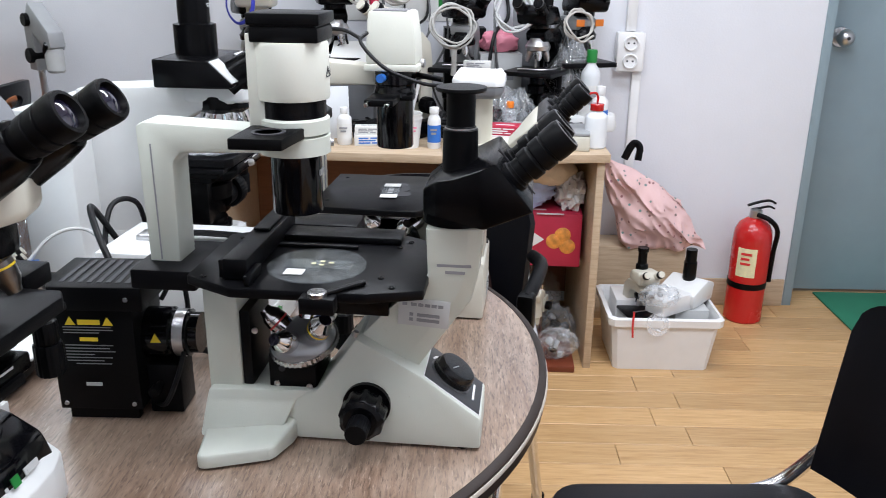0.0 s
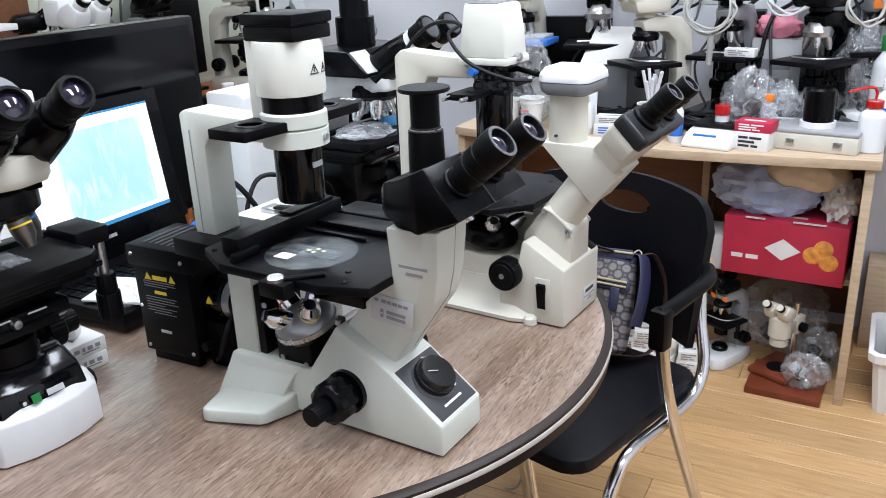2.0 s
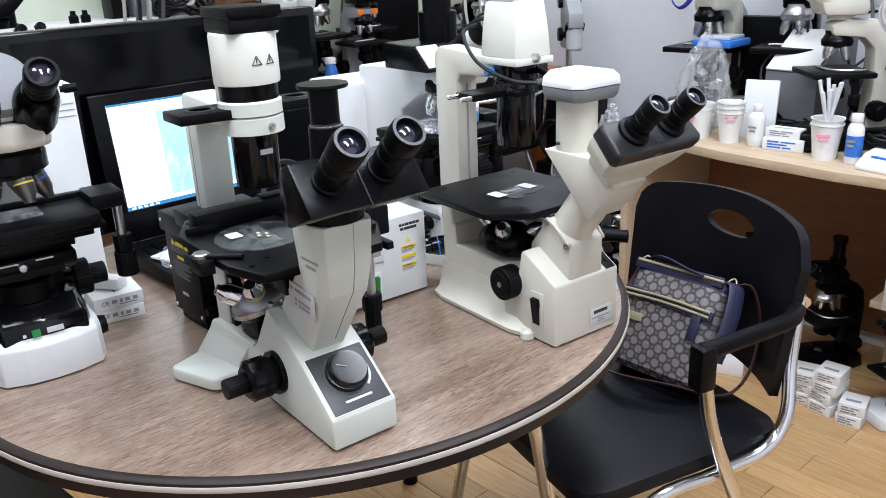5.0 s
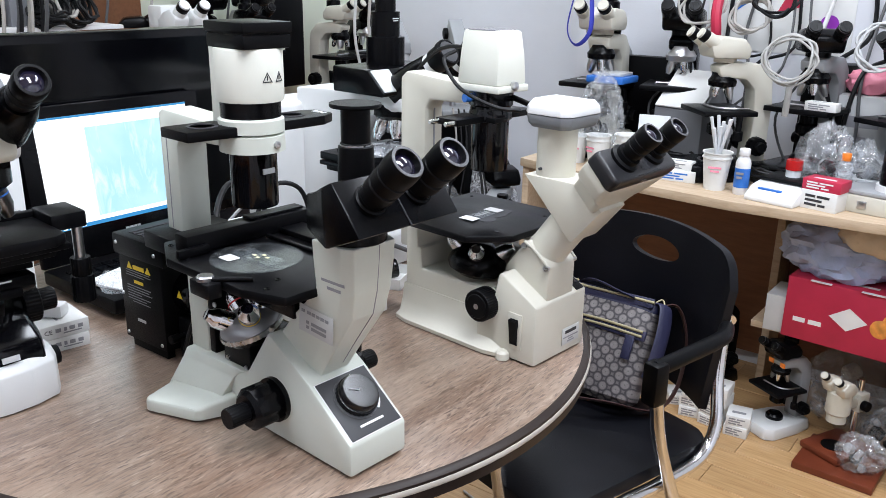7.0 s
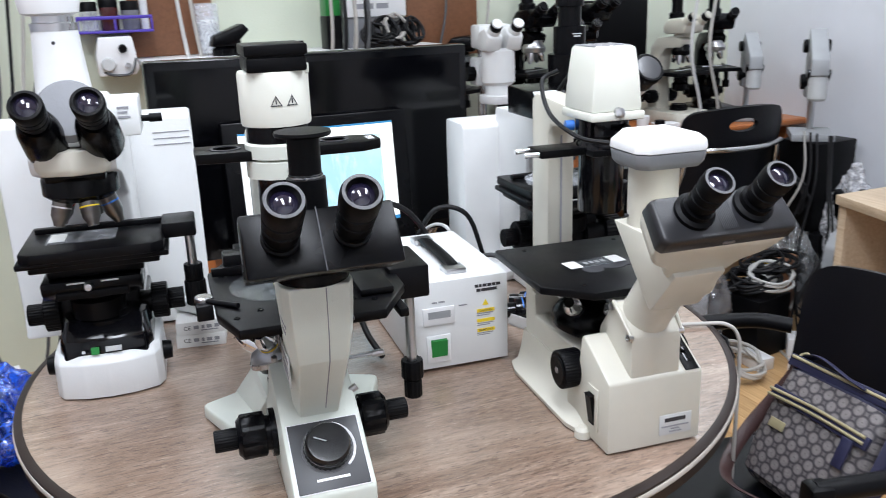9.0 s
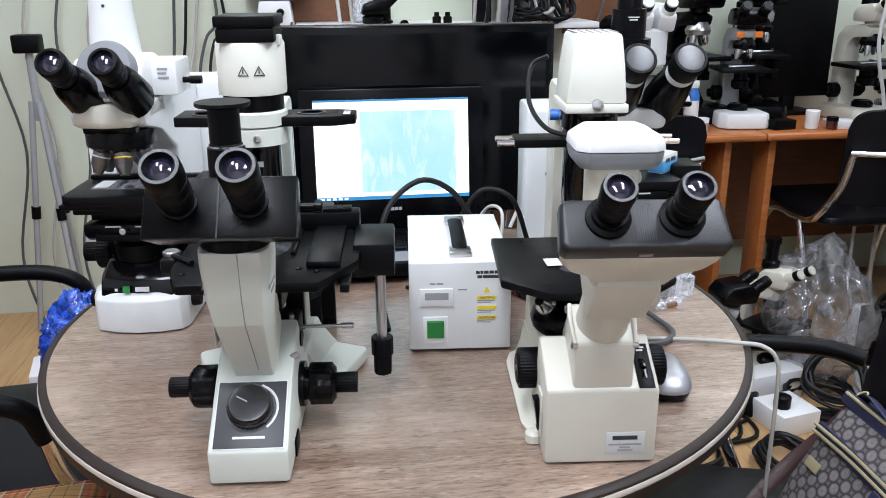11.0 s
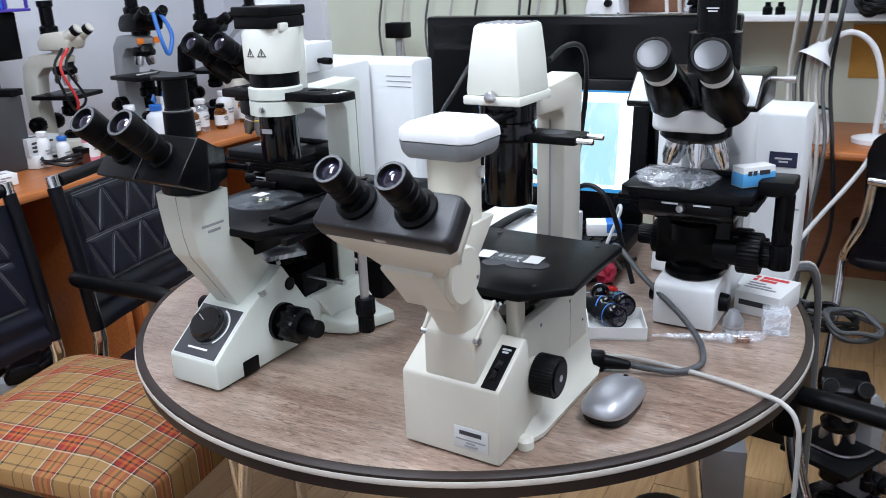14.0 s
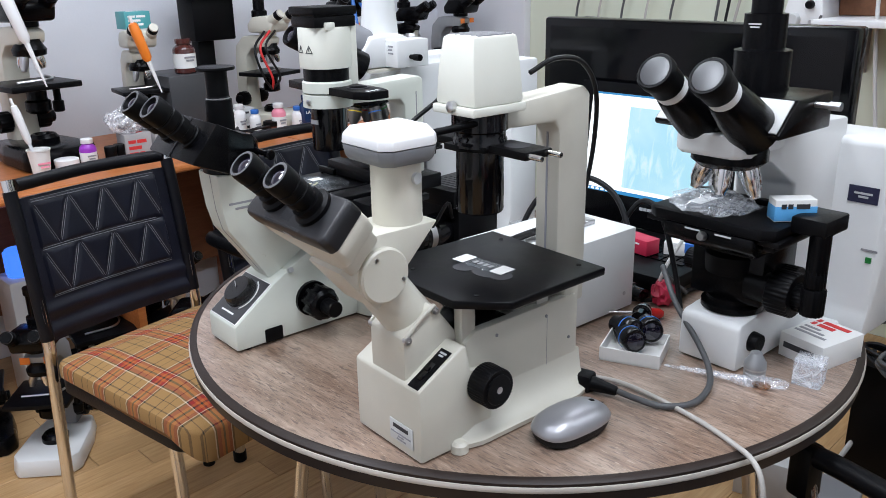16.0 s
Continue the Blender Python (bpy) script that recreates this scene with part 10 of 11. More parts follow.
wall_rack()
wall_device()
for k, (y, z0) in enumerate(((0.47, 1.75), (0.505, 1.6), (0.535, 1.45), (0.57, 1.22), (0.60, 1.15))):
    cable("hanging_cable", [(WEST + 0.012, y, z0), (WEST + 0.03, y + 0.02, z0 - 0.2), (WEST + 0.05, y - 0.02, 0.95), (WEST + 0.10, y - 0.04, 0.80), (WEST + 0.16, y + 0.03 * (k % 2), 0.55), (WEST + 0.2, y, 0.2), (WEST + 0.24, y - 0.06, 0.007)], 0.005, ("cable_dark", "cable_black", "cable_grey")[k % 3], "dark cable hanging down a wall")
beaker = thing("beaker", pose(-2.01, 1.07, SHELF), "glass beaker with white powder on a wall shelf", "beaker")
part("glass", lathe(bm_new(), [(0.034, 0.0), (0.036, 0.005), (0.037, 0.155), (0.04, 0.159), (0.035, 0.155), (0.034, 0.006), (0, 0.006)], seg=28), "clear_plastic", beaker)
part("filling", lathe(bm_new(), [(0.032, 0.007), (0.032, 0.10), (0.02, 0.108), (0, 0.11)], seg=24), "paper", beaker)


def slanted_eye(m, label):
    t = thing("eyepiece_tube", m, label, "microscope part")
    part("foot", lathe(bm_new(), [(0.035, 0), (0.035, 0.02), (0.02, 0.03), (0, 0.03)], seg=22), "black", t)
    part("body", prism(bm_new(), [(-0.04, 0.028), (0.03, 0.028), (0.08, 0.075), (0.06, 0.095), (-0.03, 0.06)], -0.03, 0.03, "yz", bev=0.005), "black", t)
    eyepiece(t, Vector((0, 0.06, 0.075)), Vector((0, 0.8, 0.45)), 0.015, 0.06)


slanted_eye(pose(-1.93, 1.10, SHELF, 0, 0, 5), "black slanted eyepiece tube on a wall shelf")
carton(pose(-1.96, 1.46, SHELF, 0, 0, 90), "black box on a wall shelf", 0.05, 0.08, 0.105, "black_matte", None)
carton(pose(-1.96, 1.46, SHELF + 0.1055, 0, 0, 90), "green box standing on a black one", 0.048, 0.07, 0.12, "green", None)
carton(pose(-1.97, 1.60, SHELF, 0, 0, 91), "dark grey case on a wall shelf", 0.19, 0.11, 0.098, "grey_plastic", None, category="case")
carton(pose(-1.965, 1.60, SHELF + 0.0985, 0, 0, 92), "white box with black leads on a dark case", 0.21, 0.12, 0.13, "white_plastic", "grey_ink")
for k in range(5):
    coil((-1.875, 1.58 + 0.03 * k, SHELF + 0.03 + 0.012 * (k % 3)), 0.038 + 0.005 * (k % 2), 4, ("cable_black", "cable_black", "cable_grey")[k % 3], "black leads heaped on a wall shelf", 150 + k, 0.005, (1, 0.2 * k - 0.4, 0.4), 0.003)
coil((-1.85, 1.60, SHELF + 0.006), 0.045, 4, "cable_black", "black leads coiled on a wall shelf", 12, 0.005, (0, 0, 1), 0.0025)
for y in (1.30, 1.335):
    solo("rubber_stopper", lathe(bm_new(), [(0.014, 0), (0.014, 0.02), (0.008, 0.024), (0.008, 0.035), (0, 0.035)], seg=16), "black_matte", pose(-1.88, y, SHELF), "small black stopper on a wall shelf", "stopper", "black stoppers")

# ---- the desk against the south wall (fronts towards +y) ----
def south(x, y, z=DESK, twist=0):
    return pose(x, y, z, 0, 0, 180 + twist)


for x, y, r, h, body, cap, band, lab in (
        (-0.245, -0.40, 0.022, 0.085, "purple", "white_plastic", "paper", "purple bottle with a white label on an orange desk"),
        (-0.875, -0.42, 0.023, 0.1, "pink", "white_plastic", "paper", "pink and white bottle on an orange desk"),
        (-0.935, -0.40, 0.02, 0.085, "white_plastic", "blue", "paper", "white bottle with a blue cap on an orange desk"),
        (-1.04, -0.42, 0.024, 0.11, "white_plastic", "white_plastic", "blue", "white bottle with a blue label on an orange desk"),
        (-1.085, -0.47, 0.024, 0.13, "blue", "white_plastic", None, "blue bottle with a white cap on an orange desk"),
        (-1.30, -0.42, 0.024, 0.09, "amber", "white_plastic", "paper", "amber bottle with a white cap on an orange desk"),
        (-1.365, -0.44, 0.026, 0.11, "clear_plastic", "white_plastic", "paper", "clear bottle with a white cap on an orange desk"),
        (-1.43, -0.41, 0.022, 0.085, "amber", "black_matte", "paper", "amber bottle with a black cap on an orange desk"),
        (-1.50, -0.45, 0.028, 0.12, "white_plastic", "white_plastic", "paper", "white plastic bottle on an orange desk"),
        (-1.57, -0.42, 0.022, 0.09, "amber", "white_plastic", "paper", "amber bottle with a paper label on an orange desk"),
        (-1.66, -0.44, 0.025, 0.1, "milky", "blue", None, "milky bottle with a blue cap on an orange desk"),
        (-1.75, -0.46, 0.03, 0.15, "green_bottle", "white_plastic", None, "green plastic bottle on an orange desk"),
        (-1.90, -0.44, 0.026, 0.13, "amber", "white_plastic", "paper", "amber bottle in the corner of an orange desk"),
        (-1.97, -0.42, 0.026, 0.12, "green_bottle", "white_plastic", "paper", "green bottle in the corner of an orange desk"),
        (-0.78, -0.5, 0.02, 0.1, "white_plastic", "white_plastic", "paper", "slim white bottle on an orange desk")):
    bottle(south(x, y), lab, r, h, body, cap, band, 0.6)
lab = bottle(south(-0.955, -0.385), "dark blue square shouldered bottle with white lettering", 0.021, 0.12, "navy_glass", "navy_glass", None, 0.45)
words("LAB", 0.016, facing((0, -0.0216, 0.066), (0, -1, 0)), "white_ink", lab)
bottle(south(-0.805, -0.45), "white bottle with a pale blue label and blue cap", 0.018, 0.085, "white_plastic", "blue", "paper", 0.6)
jar(south(-0.85, -0.43), "low dark jar with a black lid on an orange desk", 0.024, 0.045, "brown_bottle", "black_matte")
jar(south(-1.0, -0.40), "yellowish cream jar with a white lid", 0.022, 0.055, "pale_label", "white_plastic")
carton(south(-0.79, -0.53, twist=8), "white flat carton under another on an orange desk", 0.11, 0.07, 0.035, "paper", "grey_ink")
carton(south(-0.785, -0.53, DESK + 0.035, -4), "grey instrument box with a pale front", 0.1, 0.065, 0.05, "pale_grey", "ink")
bottle(south(-1.2, -0.43), "white pump bottle with a pink label on an orange desk", 0.026, 0.14, "white_plastic", "white_plastic", "pink", 0.5)
bottle(south(-1.25, -0.47), "clear bottle with a blue cap on an orange desk", 0.024, 0.15, "clear_plastic", "blue", "paper", 0.5)
bottle(south(-1.61, -0.5), "tall white bottle with a black cap", 0.026, 0.16, "white_plastic", "black_matte", "paper", 0.5)
bottle(south(-1.82, -0.42), "orange bottle with a white cap on an orange desk", 0.024, 0.12, "peach", "white_plastic", "paper", 0.5)
wash_bottle(south(-1.145, -0.42, twist=40), "pale blue wash bottle with a blue cap", "milky", "blue")
jar(south(-0.185, -0.40), "flat white jar with a lid on an orange desk", 0.03, 0.04, "milky", "white_plastic")
jar(south(-0.315, -0.42), "black film canister with a white label", 0.016, 0.05, "black_matte", "black_matte")
jar(south(-0.345, -0.43), "black film canister with a lid", 0.016, 0.05, "black_matte", "black_matte")
carton(south(-0.395, -0.44, twist=-6), "grey carton with red print on an orange desk", 0.075, 0.07, 0.075, "carton_grey", "red_ink")
carton(south(-0.475, -0.45, twist=10), "grey carton with red print beside another", 0.075, 0.07, 0.07, "carton_grey", "red_ink")
plastic_bag((-0.385, -0.45, DESK + 0.075), (0.05, 0.04, 0.035), 51, "crumpled clear plastic bag on grey cartons", "white_film")
plastic_bag((-0.465, -0.46, DESK + 0.07), (0.045, 0.04, 0.03), 53, "crumpled plastic bag on a carton", "white_film")
carton(south(-0.565, -0.42, twist=-12), "white flat carton on an orange desk", 0.08, 0.06, 0.03, "paper", "grey_ink")
carton(south(-0.66, -0.62), "dark grey box on an orange desk", 0.19, 0.2, 0.205, "panel_dark", None)
brown = bottle(south(-0.655, -0.58, DESK + 0.205), "brown bottle with a red and white label on a box", 0.034, 0.105, "brown_bottle", "brown_bottle", "paper", 0.6)
carton(south(-0.73, -0.56, DESK + 0.205, 20), "black handheld device lying on a box", 0.05, 0.09, 0.018, "black_matte", None, category="device")
carton(south(-0.53, -0.63, DESK + 0.345), "teal box on top of a microscope", 0.08, 0.06, 0.05, "teal", "white_ink")
pc = paper_cup(south(-0.115, -0.39), "white plastic cup holding a pipette", 0.028, 0.075)
strip_stick(pose(-0.115, -0.39, DESK + 0.01, 8, 10, 0), "white pipette standing in a cup", 0.19, 0.009, "white_plastic", "milky")
strip_stick(pose(-0.515, -0.475, DESK + 0.17, 8, 14, 0), "orange and white pipette leaning on a microscope", 0.21, 0.0135, "orange", "white_plastic")
strip_stick(pose(-0.185, -0.45, DESK + 0.225, 8, 13, 0), "white pipette leaning on a large microscope", 0.26, 0.014, "white_plastic", "white_plastic")
purple_tray = thing("bottle_rack", south(-0.815, -0.72, 1.085), "blue-violet rack with blue and white jars", "rack")
part("shelf", box(bm_new(), -0.125, 0.125, -0.07, 0.07, 0, 0.008, 0.002), "violet", purple_tray)
for rx in (-0.12, -0.04, 0.04, 0.112):
    part("upright", box(bm_new(), rx, rx + 0.008, -0.068, -0.06, 0.0085, 0.1, 0.001), "violet", purple_tray)
part("rail", box(bm_new(), -0.125, 0.125, -0.0695, -0.0605, 0.1005, 0.109, 0.001), "violet", purple_tray)
part("case", box(bm_new(), -0.065, 0.085, -0.05, 0.05, -0.135, -0.0005, 0.004), "black_matte", purple_tray, "black case under the rack")
part("post", box(bm_new(), -0.03, 0.03, 0.0, 0.045, DESK - 1.085, -0.1355, 0.003), "black_matte", purple_tray)
for x, b_, c_ in ((-0.07, "blue", "blue"), (0.0, "white_plastic", "white_plastic"), (0.07, "blue", "blue")):
    jar(south(-0.815 + x, -0.72, 1.0935), "blue and white jar on a violet rack", 0.026, 0.055, b_, c_)
cable("blue_ribbon", [(-1.27, -0.50, 1.06), (-1.26, -0.47, 0.98), (-1.28, -0.465, 0.93), (-1.31, -0.47, 0.99), (-1.30, -0.50, 1.06)], 0.007, "blue", "blue ribbon hung on a microscope")
for k in range(3):
    cable("red_lead" if k == 1 else "black_lead", [(-0.90 - 0.02 * k, -0.5, 0.98), (-0.84 - 0.02 * k, -0.47, 0.93), (-0.86 - 0.03 * k, -0.46, 0.84), (-0.90, -0.48, 0.8)], 0.004, "red_ink" if k == 1 else "cable_black", "thin lead hanging from a microscope")
coil((-0.80, -0.45, DESK + 0.006), 0.05, 3, "cable_black", "black lead coiled on an orange desk", 16, 0.0045, (0, 0, 1), 0.002)

# the west wall's south end: poles, tripod and hanging cables
def tripod():
    t = thing("camera_tripod", pose(-1.93, 0.03, 0), "grey camera tripod with a small black camera", "tripod")
    for k in range(3):
        a = radians(40 + 120 * k)
        part("leg", rod(bm_new(), (0.10 * math.cos(a), 0.10 * math.sin(a), 0.0), (0.015 * math.cos(a), 0.015 * math.sin(a), 0.78), 0.0095, seg=12), "mid_grey", t)
        part("clamp", rod(bm_new(), (0.056 * math.cos(a), 0.056 * math.sin(a), 0.4), (0.052 * math.cos(a), 0.052 * math.sin(a), 0.44), 0.0145, seg=12), "black_matte", t)
    part("column", rod(bm_new(), (0, 0, 0.72), (0, 0, 0.93), 0.012, seg=14), "mid_grey", t)
    part("camera", box(bm_new(), -0.03, 0.03, -0.04, 0.04, 0.93, 0.985, 0.006), "black_matte", t, "small black camera")


tripod()
for k in range(5):
    y = -0.08 + 0.1 * k
    cable("hanging_cable", [(WEST + 0.01, y, 1.75), (WEST + 0.03, y + 0.02, 1.3), (WEST + 0.05, y - 0.04, 0.95), (WEST + 0.07, y + 0.02, 0.6), (WEST + 0.12, y - 0.03, 0.25), (WEST + 0.2, y + 0.04, 0.006)], 0.0045, "cable_grey" if k % 2 else "cable_dark", "thin grey cable hanging on a wall")

# ---- on the floor west of the table ----
for x, y, w, d, h, mat, lab in ((-1.13, 2.14, 0.07, 0.21, 0.085, "white_plastic", "white power box on the floor"),
                                (-0.98, 2.12, 0.12, 0.12, 0.06, "white_plastic", "white microscope base plate on the floor"),
                                (-1.35, 0.36, 0.1, 0.16, 0.3, "white_plastic", "white upright box on the floor by a wall"),
                                (-1.1, 0.30, 0.12, 0.2, 0.26, "white_plastic", "white lamp box with a black side on the floor"),
                                (-0.93, 1.38, 0.12, 0.09, 0.14, "grey_plastic", "dark grey lamp box on the floor"),
                                (-1.05, 1.20, 0.1, 0.14, 0.1, "pale_grey", "grey box with cables on the floor")):
    carton(pose(x, y, 0, 0, 0, 12), lab, w, d, h, mat, None)
solo("rubber_stopper", lathe(bm_new(), [(0.022, 0), (0.022, 0.03), (0.015, 0.034), (0, 0.034)], seg=20), "black_matte", pose(-0.97, 2.1, 0.06), "black stopper on a white base plate", "stopper", "black stoppers")
for x, y in ((-1.4, 2.62), (-1.33, 2.70)):
    solo("white_hood", lathe(bm_new(), [(0.085, 0.0), (0.085, 0.02), (0.05, 0.11), (0.046, 0.135), (0.03, 0.14), (0, 0.14)], seg=6), "white_plastic", pose(x, y, 0.0, 0, 0, 20), "white plastic hood on the floor", "hood", "white hoods")
plastic_bag((-1.24, 2.34, 0), (0.17, 0.14, 0.2), 61, "clear plastic bag over a grey microscope on the floor", "grey_film", rough=0.25)
plastic_bag((-1.12, 1.78, 0), (0.13, 0.1, 0.11), 63, "clear plastic bag over parts on the floor", "grey_film")
coil((-1.05, 2.26, 0.006), 0.085, 6, "cable_black", "black cable coiled on the floor", 21, 0.006, (0.15, -0.1, 1), 0.0022)
coil((-1.02, 2.28, 0.09), 0.075, 5, "cable_black", "black cable coiled on a heap", 22, 0.006, (0.6, -0.3, 1), 0.0022)
coil((-1.03, 2.42, 0.03), 0.07, 5, "cable_grey", "grey cable coiled on the floor", 23, 0.006, (0.4, 0.1, 1), 0.0024)
coil((-0.86, 1.80, 0.006), 0.08, 4, "cable_black", "black cable coiled near the table", 24, 0.006, (0.1, 0.1, 1), 0.0022)
coil((-1.2, 0.62, 0.006), 0.09, 5, "cable_black", "black cable coiled by a wall", 25, 0.006, (0.1, 0.1, 1), 0.0022)
for k in range(3):
    cable("table_cable", [(-0.62 + 0.015 * k, 1.49, 0.665), (-0.64 + 0.012 * k, 1.535, 0.655), (-0.645 + 0.02 * k, 1.55, 0.5), (-0.63 + 0.03 * k, 1.56, 0.2), (-0.6 + 0.03 * k, 1.60, 0.01), (-0.66 + 0.05 * k, 1.75, 0.008), (-0.85, 1.80, 0.008)], 0.0055, "cable_dark" if k else "cable_grey", "dark cable running off the table to the floor")
plastic_bag((-0.71, 0.46, 0.416), (0.085, 0.075, 0.075), 72, "blue plastic bag on a chair", "blue_film")
plastic_bag((-0.66, 0.12, 0), (0.12, 0.1, 0.1), 71, "blue plastic bag on the floor", "blue_film")
M["blue_glow"] = emitting("blue_glow", (0.05, 0.2, 1.0), 1.5)
lit = thing("blue_lit_lamp", pose(-0.07, -0.58, 0), "white upright lamp unit with a blue glowing top", "lamp")
part("body", box(bm_new(), -0.05, 0.05, -0.06, 0.06, 0, 0.36, 0.006), "white_plastic", lit)
part("glow_window", lathe(bm_new(), [(0.03, 0.36), (0.034, 0.37), (0.034, 0.43), (0.025, 0.44), (0, 0.44)], seg=24), "blue_glow", lit, "blue glowing window")


# ---- the crowded back rows ----
for x, y, sc, tw, src, lab in ((-0.33, 2.69, 1.2, 14, up_black, "black upright microscope against the wall"),
                               (0.43, 2.72, 1.15, 20, mixed, "black and white microscope in the back row"),
                               (-0.58, 2.70, 1.1, -5, up_dark, "dark upright microscope in the corner of a desk")):
    again(src, facing_room("north", x, y, sc, tw), lab)
carton(pose(0.075, 2.75, DESK, 0, 0, 4), "tall black case standing against the wall", 0.13, 0.09, 0.3, "black_matte", None, category="case")
carton(pose(0.29, 2.76, DESK, 0, 0, -6), "dark grey case standing against the wall", 0.12, 0.08, 0.36, "grey_plastic", None, category="case")
carton(pose(-0.46, 2.77, DESK, 0, 0, 2), "black flat case standing against the wall", 0.2, 0.05, 0.28, "black_matte", None, category="case")
rnd = random.Random(9)
for k in range(16):
    x = -0.33 + 0.05 * k + rnd.uniform(-0.02, 0.02)
    z0 = rnd.uniform(1.12, 1.4)
    y = NORTH - 0.012
    cable("hanging_cable", [(x, y, z0), (x + rnd.uniform(-0.04, 0.04), y - 0.02, z0 - 0.15), (x + rnd.uniform(-0.06, 0.06), 2.66, 0.95), (x + rnd.uniform(-0.06, 0.06), 2.62, 0.82), (x + rnd.uniform(-0.05, 0.05), 2.60, 0.70), (x + rnd.uniform(-0.08, 0.08), 2.55, DESK + 0.006)], rnd.choice((0.0035, 0.0045, 0.006)), rnd.choice(("cable_black", "cable_black", "cable_dark", "cable_white", "cable_grey")), "thin cable hanging down behind microscopes")
for k, (x, z, r) in enumerate(((-0.04, 1.13, 0.05), (0.22, 1.02, 0.055), (0.33, 1.12, 0.05), (-0.25, 1.10, 0.06))):
    coil((x, 2.545 + 0.02 * k, z), r, 4, ("cable_black", "pale_grey", "cable_black", "cable_grey")[k], "cable coil hung on a microscope", 40 + k, 0.0035, (0.2 - 0.1 * k, -1, 0.3))
for k, (x, y, z) in enumerate(((0.02, 2.44, DESK), (-0.12, 2.47, DESK), (0.26, 2.50, DESK), (-0.24, 2.5, DESK), (0.38, 2.5, DESK))):
    coil((x, y, z + 0.006), 0.04 + 0.006 * (k % 3), 4, ("cable_black", "cable_dark", "cable_white")[k % 3], "cable coiled on a pale desk", 60 + k, 0.004, (0.1, 0.1, 1), 0.003)
flat_screen = thing("flat_monitor", pose(-2.0, 2.60, DESK, 0, 0, 4), "black flat monitor standing against a wall", "monitor")
part("panel", box(bm_new(), -0.015, 0.015, -0.15, 0.15, 0.06, 0.46, 0.004), "black_matte", flat_screen)
part("foot", box(bm_new(), -0.06, 0.06, -0.09, 0.09, 0, 0.012, 0.003), "black_matte", flat_screen)
part("neck", box(bm_new(), -0.012, 0.012, -0.025, 0.025, 0.012, 0.07, 0.002), "black_matte", flat_screen)
crate = thing("black_crate", pose(-1.43, 3.10, 0, 0, 0, 4), "black plastic crate stacked with parts", "crate")
part("crate", box(bm_new(), -0.13, 0.13, -0.11, 0.11, 0, 0.3, 0.005), "black_matte", crate)
part("upper_crate", box(bm_new(), -0.085, 0.085, -0.1, 0.1, 0.3005, 0.62, 0.005), "black_matte", crate)
plastic_bag((-1.26, 3.10, 0), (0.1, 0.08, 0.25), 83, "tall milky plastic bag stuffed with parts", "white_film", rough=0.3)
plastic_bag((-1.36, 2.93, 0), (0.1, 0.08, 0.16), 81, "clear plastic bag over grey parts", rough=0.3)
brown_box = carton(pose(-1.30, 2.80, 0, 0, 0, 30), "brown cardboard box with a yellow edge on the floor", 0.14, 0.12, 0.26, "brown_board", None)
part("tape", box(bm_new(), -0.05, 0.05, -0.0608, -0.0602, 0.225, 0.25), "yellow", brown_box, "yellow tape")
part("label", box(bm_new(), -0.05, 0.05, -0.0608, -0.0602, 0.15, 0.224), "paper", brown_box, "white label")
again(up_dark, pose(-1.13, 2.96, 0, 0, 0, 200) @ Matrix.Scale(1.25, 4), "dark upright microscope standing on the floor in a corner")
again(up_black, pose(-1.0, 2.78, 0, 0, 0, 120) @ Matrix.Scale(0.9, 4), "black upright microscope on the floor near a desk")
carton(pose(-1.19, 2.60, 0, 0, 0, 10), "black case with cables on the floor", 0.2, 0.16, 0.2, "black_matte", None, category="case")
for k in range(5):
    coil((-1.2 + 0.03 * (k % 3), 2.58 + 0.03 * k, 0.21 + 0.014 * k), 0.065 + 0.008 * (k % 2), 4, ("cable_black", "cable_black", "cable_pale")[k % 3], "cable heaped on a black case", 170 + k, 0.005, (0.25 * (k % 3) - 0.2, -0.25, 1), 0.003)
for k in range(4):
    carton(pose(-1.06 + 0.12 * (k % 2), 2.52 + 0.1 * k, 0, 0, 0, 25 * k), "white plastic part lying on the floor", 0.1, 0.06 + 0.01 * k, 0.04 + 0.01 * k, "white_plastic", None, category="part")
for k in range(6):
    a = rnd.uniform(-0.1, 0.1)
    cable("loose_cable", [(-1.32 + a, 2.99, 0.66), (-1.28 + a, 2.96, 0.5), (-1.25 + a * 2, 2.9, 0.3), (-1.2 + a, 2.82 - a, 0.12), (-1.12 + a, 2.8 + a, 0.007), (-0.95 + a, 2.7 + a, 0.007)], 0.004, rnd.choice(("cable_black", "cable_black", "cable_grey")), "loose cable trailing over a crate to the floor")
coil((-1.42, 2.97, 0.42), 0.07, 5, "cable_black", "black cable hung on a crate", 91, 0.005, (0.4, -1, 0.2))
coil((-0.78, 2.02, 0.006), 0.075, 5, "cable_black", "black cable coiled on the floor by a box", 92, 0.006, (0.1, 0.1, 1), 0.0024)
for k in range(4):
    cable("loose_cable", [(-0.72 - 0.05 * k, 1.62 + 0.04 * k, 0.007), (-0.8 - 0.03 * k, 1.78, 0.012), (-0.92, 1.86 + 0.05 * k, 0.008), (-1.0 - 0.04 * k, 2.02, 0.007)], 0.0055, "cable_black", "black cable lying on the floor")

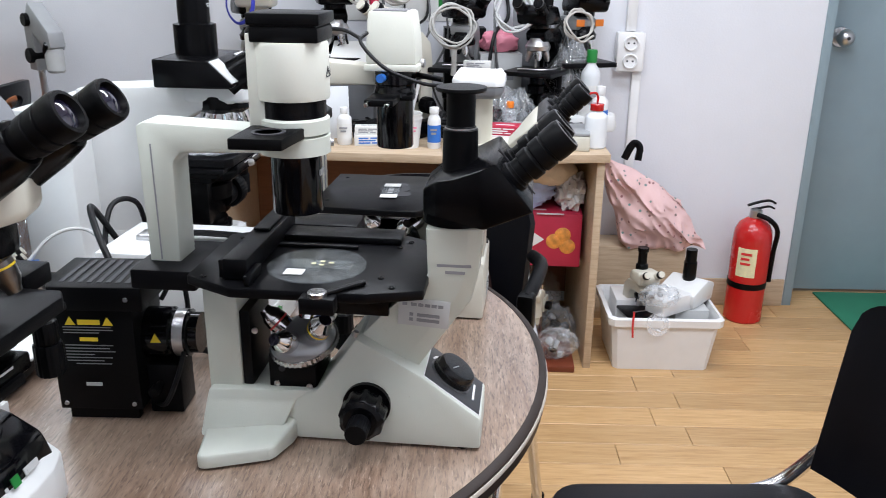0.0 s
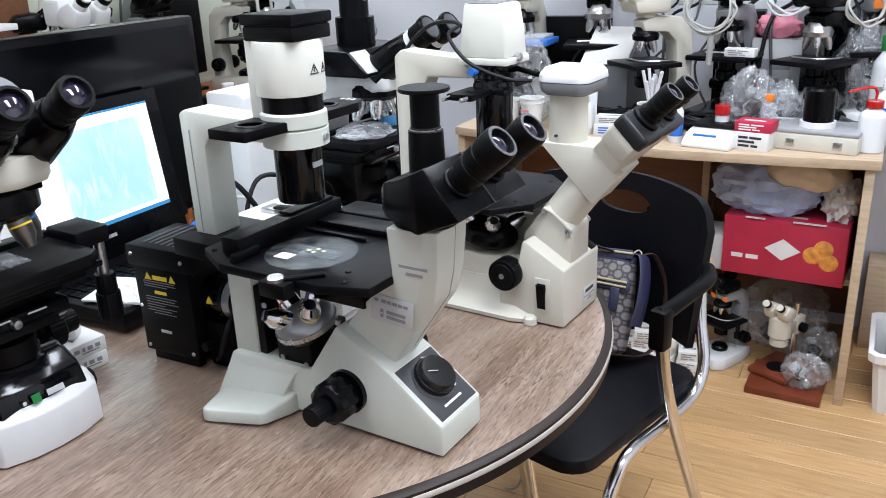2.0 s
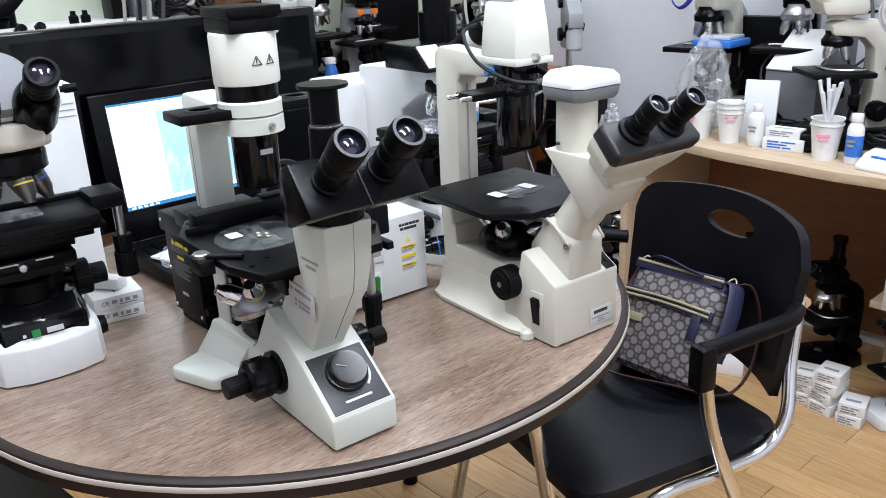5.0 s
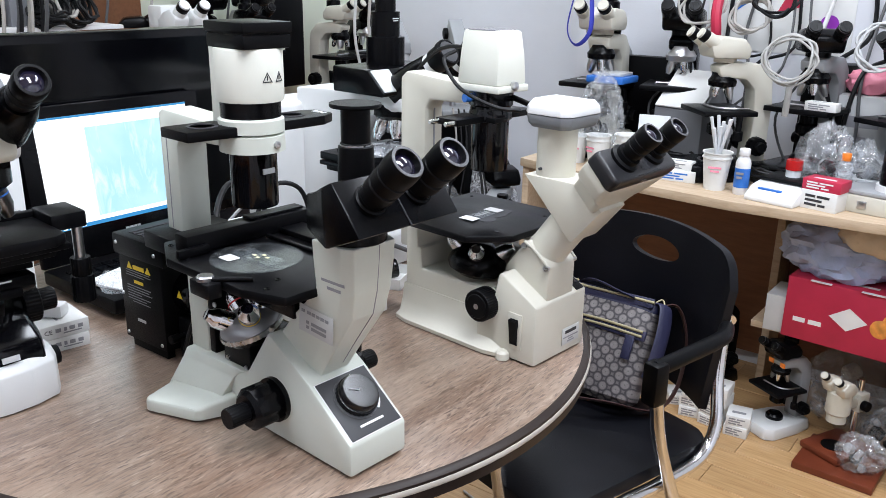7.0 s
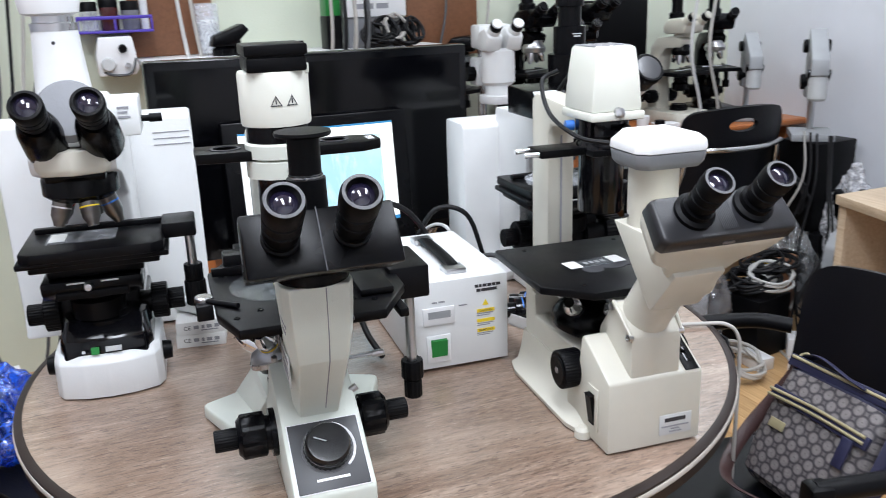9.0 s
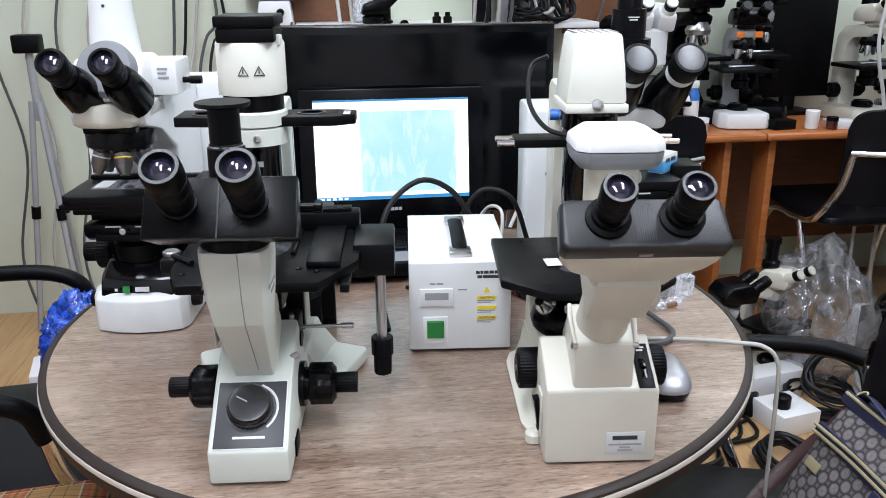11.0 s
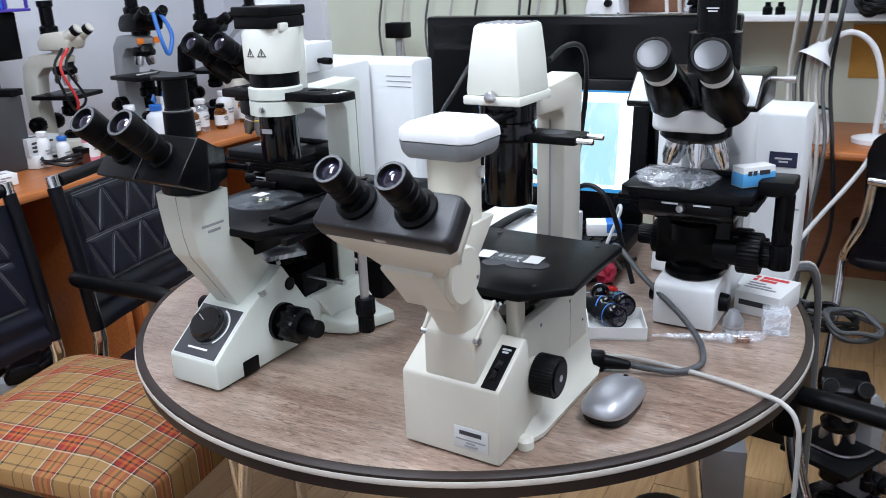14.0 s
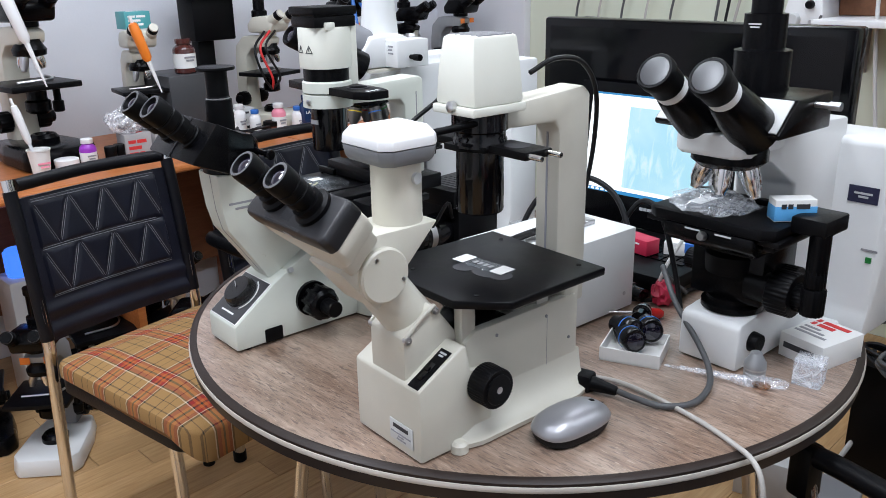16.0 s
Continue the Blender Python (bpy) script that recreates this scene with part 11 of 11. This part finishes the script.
again(up_black, facing_room("west", -1.97, 2.20, 1.22, 10), "black upright microscope standing against the wall")
again(up_dark, facing_room("west", -1.97, 2.44, 1.25, -14), "dark upright microscope standing against the wall")
again(up_dark, facing_room("west", -1.95, 1.90, 1.0, 24), "dark upright microscope behind a white one")
envelope = thing("wall_envelope", pose(WEST + 0.002, 1.60, 0.87), "yellow brown paper envelope on a wall", "envelope")
part("sheet", box(bm_new(), 0, 0.003, -0.07, 0.07, -0.07, 0.09, 0.001), "orange_paper", envelope)
mug = thing("mug", pose(-1.655, 1.755, DESK), "white mug with a faint print on a desk", "mug")
part("body", lathe(bm_new(), [(0.034, 0), (0.038, 0.004), (0.039, 0.088), (0.036, 0.09), (0.034, 0.086), (0.033, 0.006), (0, 0.006)], seg=28), "white_plastic", mug)
part("handle", tube(bm_new(), [(0, 0.037, 0.075), (0, 0.06, 0.07), (0, 0.064, 0.045), (0, 0.055, 0.022), (0, 0.037, 0.02)], 0.005, 8), "white_plastic", mug)
bars(mug, facing((0.0395, 0, 0.062), (1, 0, 0)), [[(-0.012, 0.012)], [(-0.008, 0.008)]], "pink", 0.007, 0.006)
plastic_bag((-1.80, 1.70, DESK), (0.06, 0.05, 0.07), 97, "crumpled milky plastic bag beside a mug", "white_film")
for k in range(5):
    y = 1.72 + 0.17 * k
    cable("hanging_cable", [(WEST + 0.015, y, 1.5), (WEST + 0.04, y + 0.03, 1.15), (WEST + 0.08, y - 0.03, 0.9), (WEST + 0.12, y + 0.02, 0.75), (WEST + 0.16, y + 0.05, DESK + 0.006)], 0.0045, ("cable_black", "cable_dark", "cable_grey")[k % 3], "thin cable hanging behind microscopes")

for k in range(7):
    y = 1.40 + 0.018 * k
    x = -1.74 + 0.012 * (k % 3)
    cable("bundled_cable", [(x - 0.05, y, 1.5), (x + 0.01, y + 0.02 * (k % 2), 1.1), (x, y - 0.015, 0.85), (x + 0.13, y + 0.01, 0.68), (x + 0.15, y + 0.03 - 0.02 * (k % 3), 0.45), (x + 0.17, y - 0.02, 0.2), (x + 0.2 + 0.02 * k, y + 0.03, 0.008), (x + 0.34, y + 0.08 - 0.03 * k, 0.008)], 0.0055, ("cable_grey", "cable_dark", "cable_black", "cable_grey")[k % 4], "cable of a thick bundle hanging over a desk edge")
for k in range(5):
    coil((-1.82 + 0.03 * (k % 2), 1.33 + 0.025 * k, DESK + 0.006 + 0.01 * k), 0.045 + 0.008 * (k % 3), 4, "cable_black" if k % 3 else "cable_dark", "black cable nest on a desk", 110 + k, 0.0045, (0.2 * (k % 3) - 0.2, 0.15, 1), 0.003)
cable("white_lead", [(-1.62, 1.62, 0.67), (-1.58, 1.58, 0.6), (-1.45, 1.45, 0.42), (-1.3, 1.35, 0.2), (-1.15, 1.28, 0.008)], 0.006, "cable_white", "white lead hanging from a desk to the floor")
carton(pose(-1.28, 1.42, 0, 0, 0, 80), "black case with cables on the floor", 0.22, 0.16, 0.3, "black_matte", None, category="case")
for k in range(6):
    coil((-1.22 + 0.04 * (k % 3), 1.36 + 0.05 * k, 0.31 + 0.008 * k), 0.06, 3, ("cable_black", "cable_dark")[k % 2], "black cable heaped on a case", 130 + k, 0.005, (0.2 * (k % 3) - 0.2, 0.2, 1), 0.003)

again(up_black, pose(0.14, -0.40, 0, 0, 0, 160) @ Matrix.Scale(0.95, 4), "black upright microscope on the floor beside a desk")
again(up_dark, pose(-0.33, -0.15, 0, 0, 0, 190) @ Matrix.Scale(0.9, 4), "dark upright microscope on the floor by an orange desk")


# ---- floor planks ----
def floor_planks():
    """Narrow boards along x with staggered ends; the part of the floor round the table in single boards."""
    rnd = random.Random(11)
    floor = bpy.data.objects["floor"]
    W, L = 0.092, 0.62
    shared = {}
    far = []
    row = 0
    y = SOUTH + 0.001
    while y < ALCOVE - 0.005:
        w = min(W, ALCOVE - y)
        x = WEST - rnd.random() * L
        while x < EAST:
            x0, x1 = max(x, WEST + 0.001), min(x + L, EAST - 0.001)
            if x1 - x0 > 0.02:
                if -1.0 < x0 + 0.3 and y > -0.35:
                    key = (round(x1 - x0, 3), round(w, 3))
                    if key not in shared:
                        bm = bm_new()
                        hx, hy = (x1 - x0) / 2 - 0.0006, w / 2 - 0.0006
                        b = 0.0012
                        loft(bm, [[(-hx, -hy, -0.0035), (hx, -hy, -0.0035), (hx, hy, -0.0035), (-hx, hy, -0.0035)],
                                  [(-hx, -hy, -b), (hx, -hy, -b), (hx, hy, -b), (-hx, hy, -b)],
                                  [(-hx + b, -hy + b, 0), (hx - b, -hy + b, 0), (hx - b, hy - b, 0), (-hx + b, hy - b, 0)]])
                        me = bpy.data.meshes.new("plank")
                        bm.to_mesh(me)
                        bm.free()
                        me.materials.append(M["floor_wood"])
                        shared[key] = me
                    ob = new("plank", shared[key])
                    ob.matrix_world = pose((x0 + x1) / 2, y + w / 2, 0)
                    ob.parent = floor
                else:
                    far.append((x0, x1, y, y + w))
            x += L
        y += W
        row += 1
    bm = bm_new()
    for x0, x1, y0, y1 in far:
        box(bm, x0 + 0.0006, x1 - 0.0006, y0 + 0.0006, y1 - 0.0006, -0.0035, 0)
    ob = part("far_planks", bm, "floor_wood", floor)
    tagged(ob, "narrow honey wood boards under the desks", kind="stuff")


floor_planks()
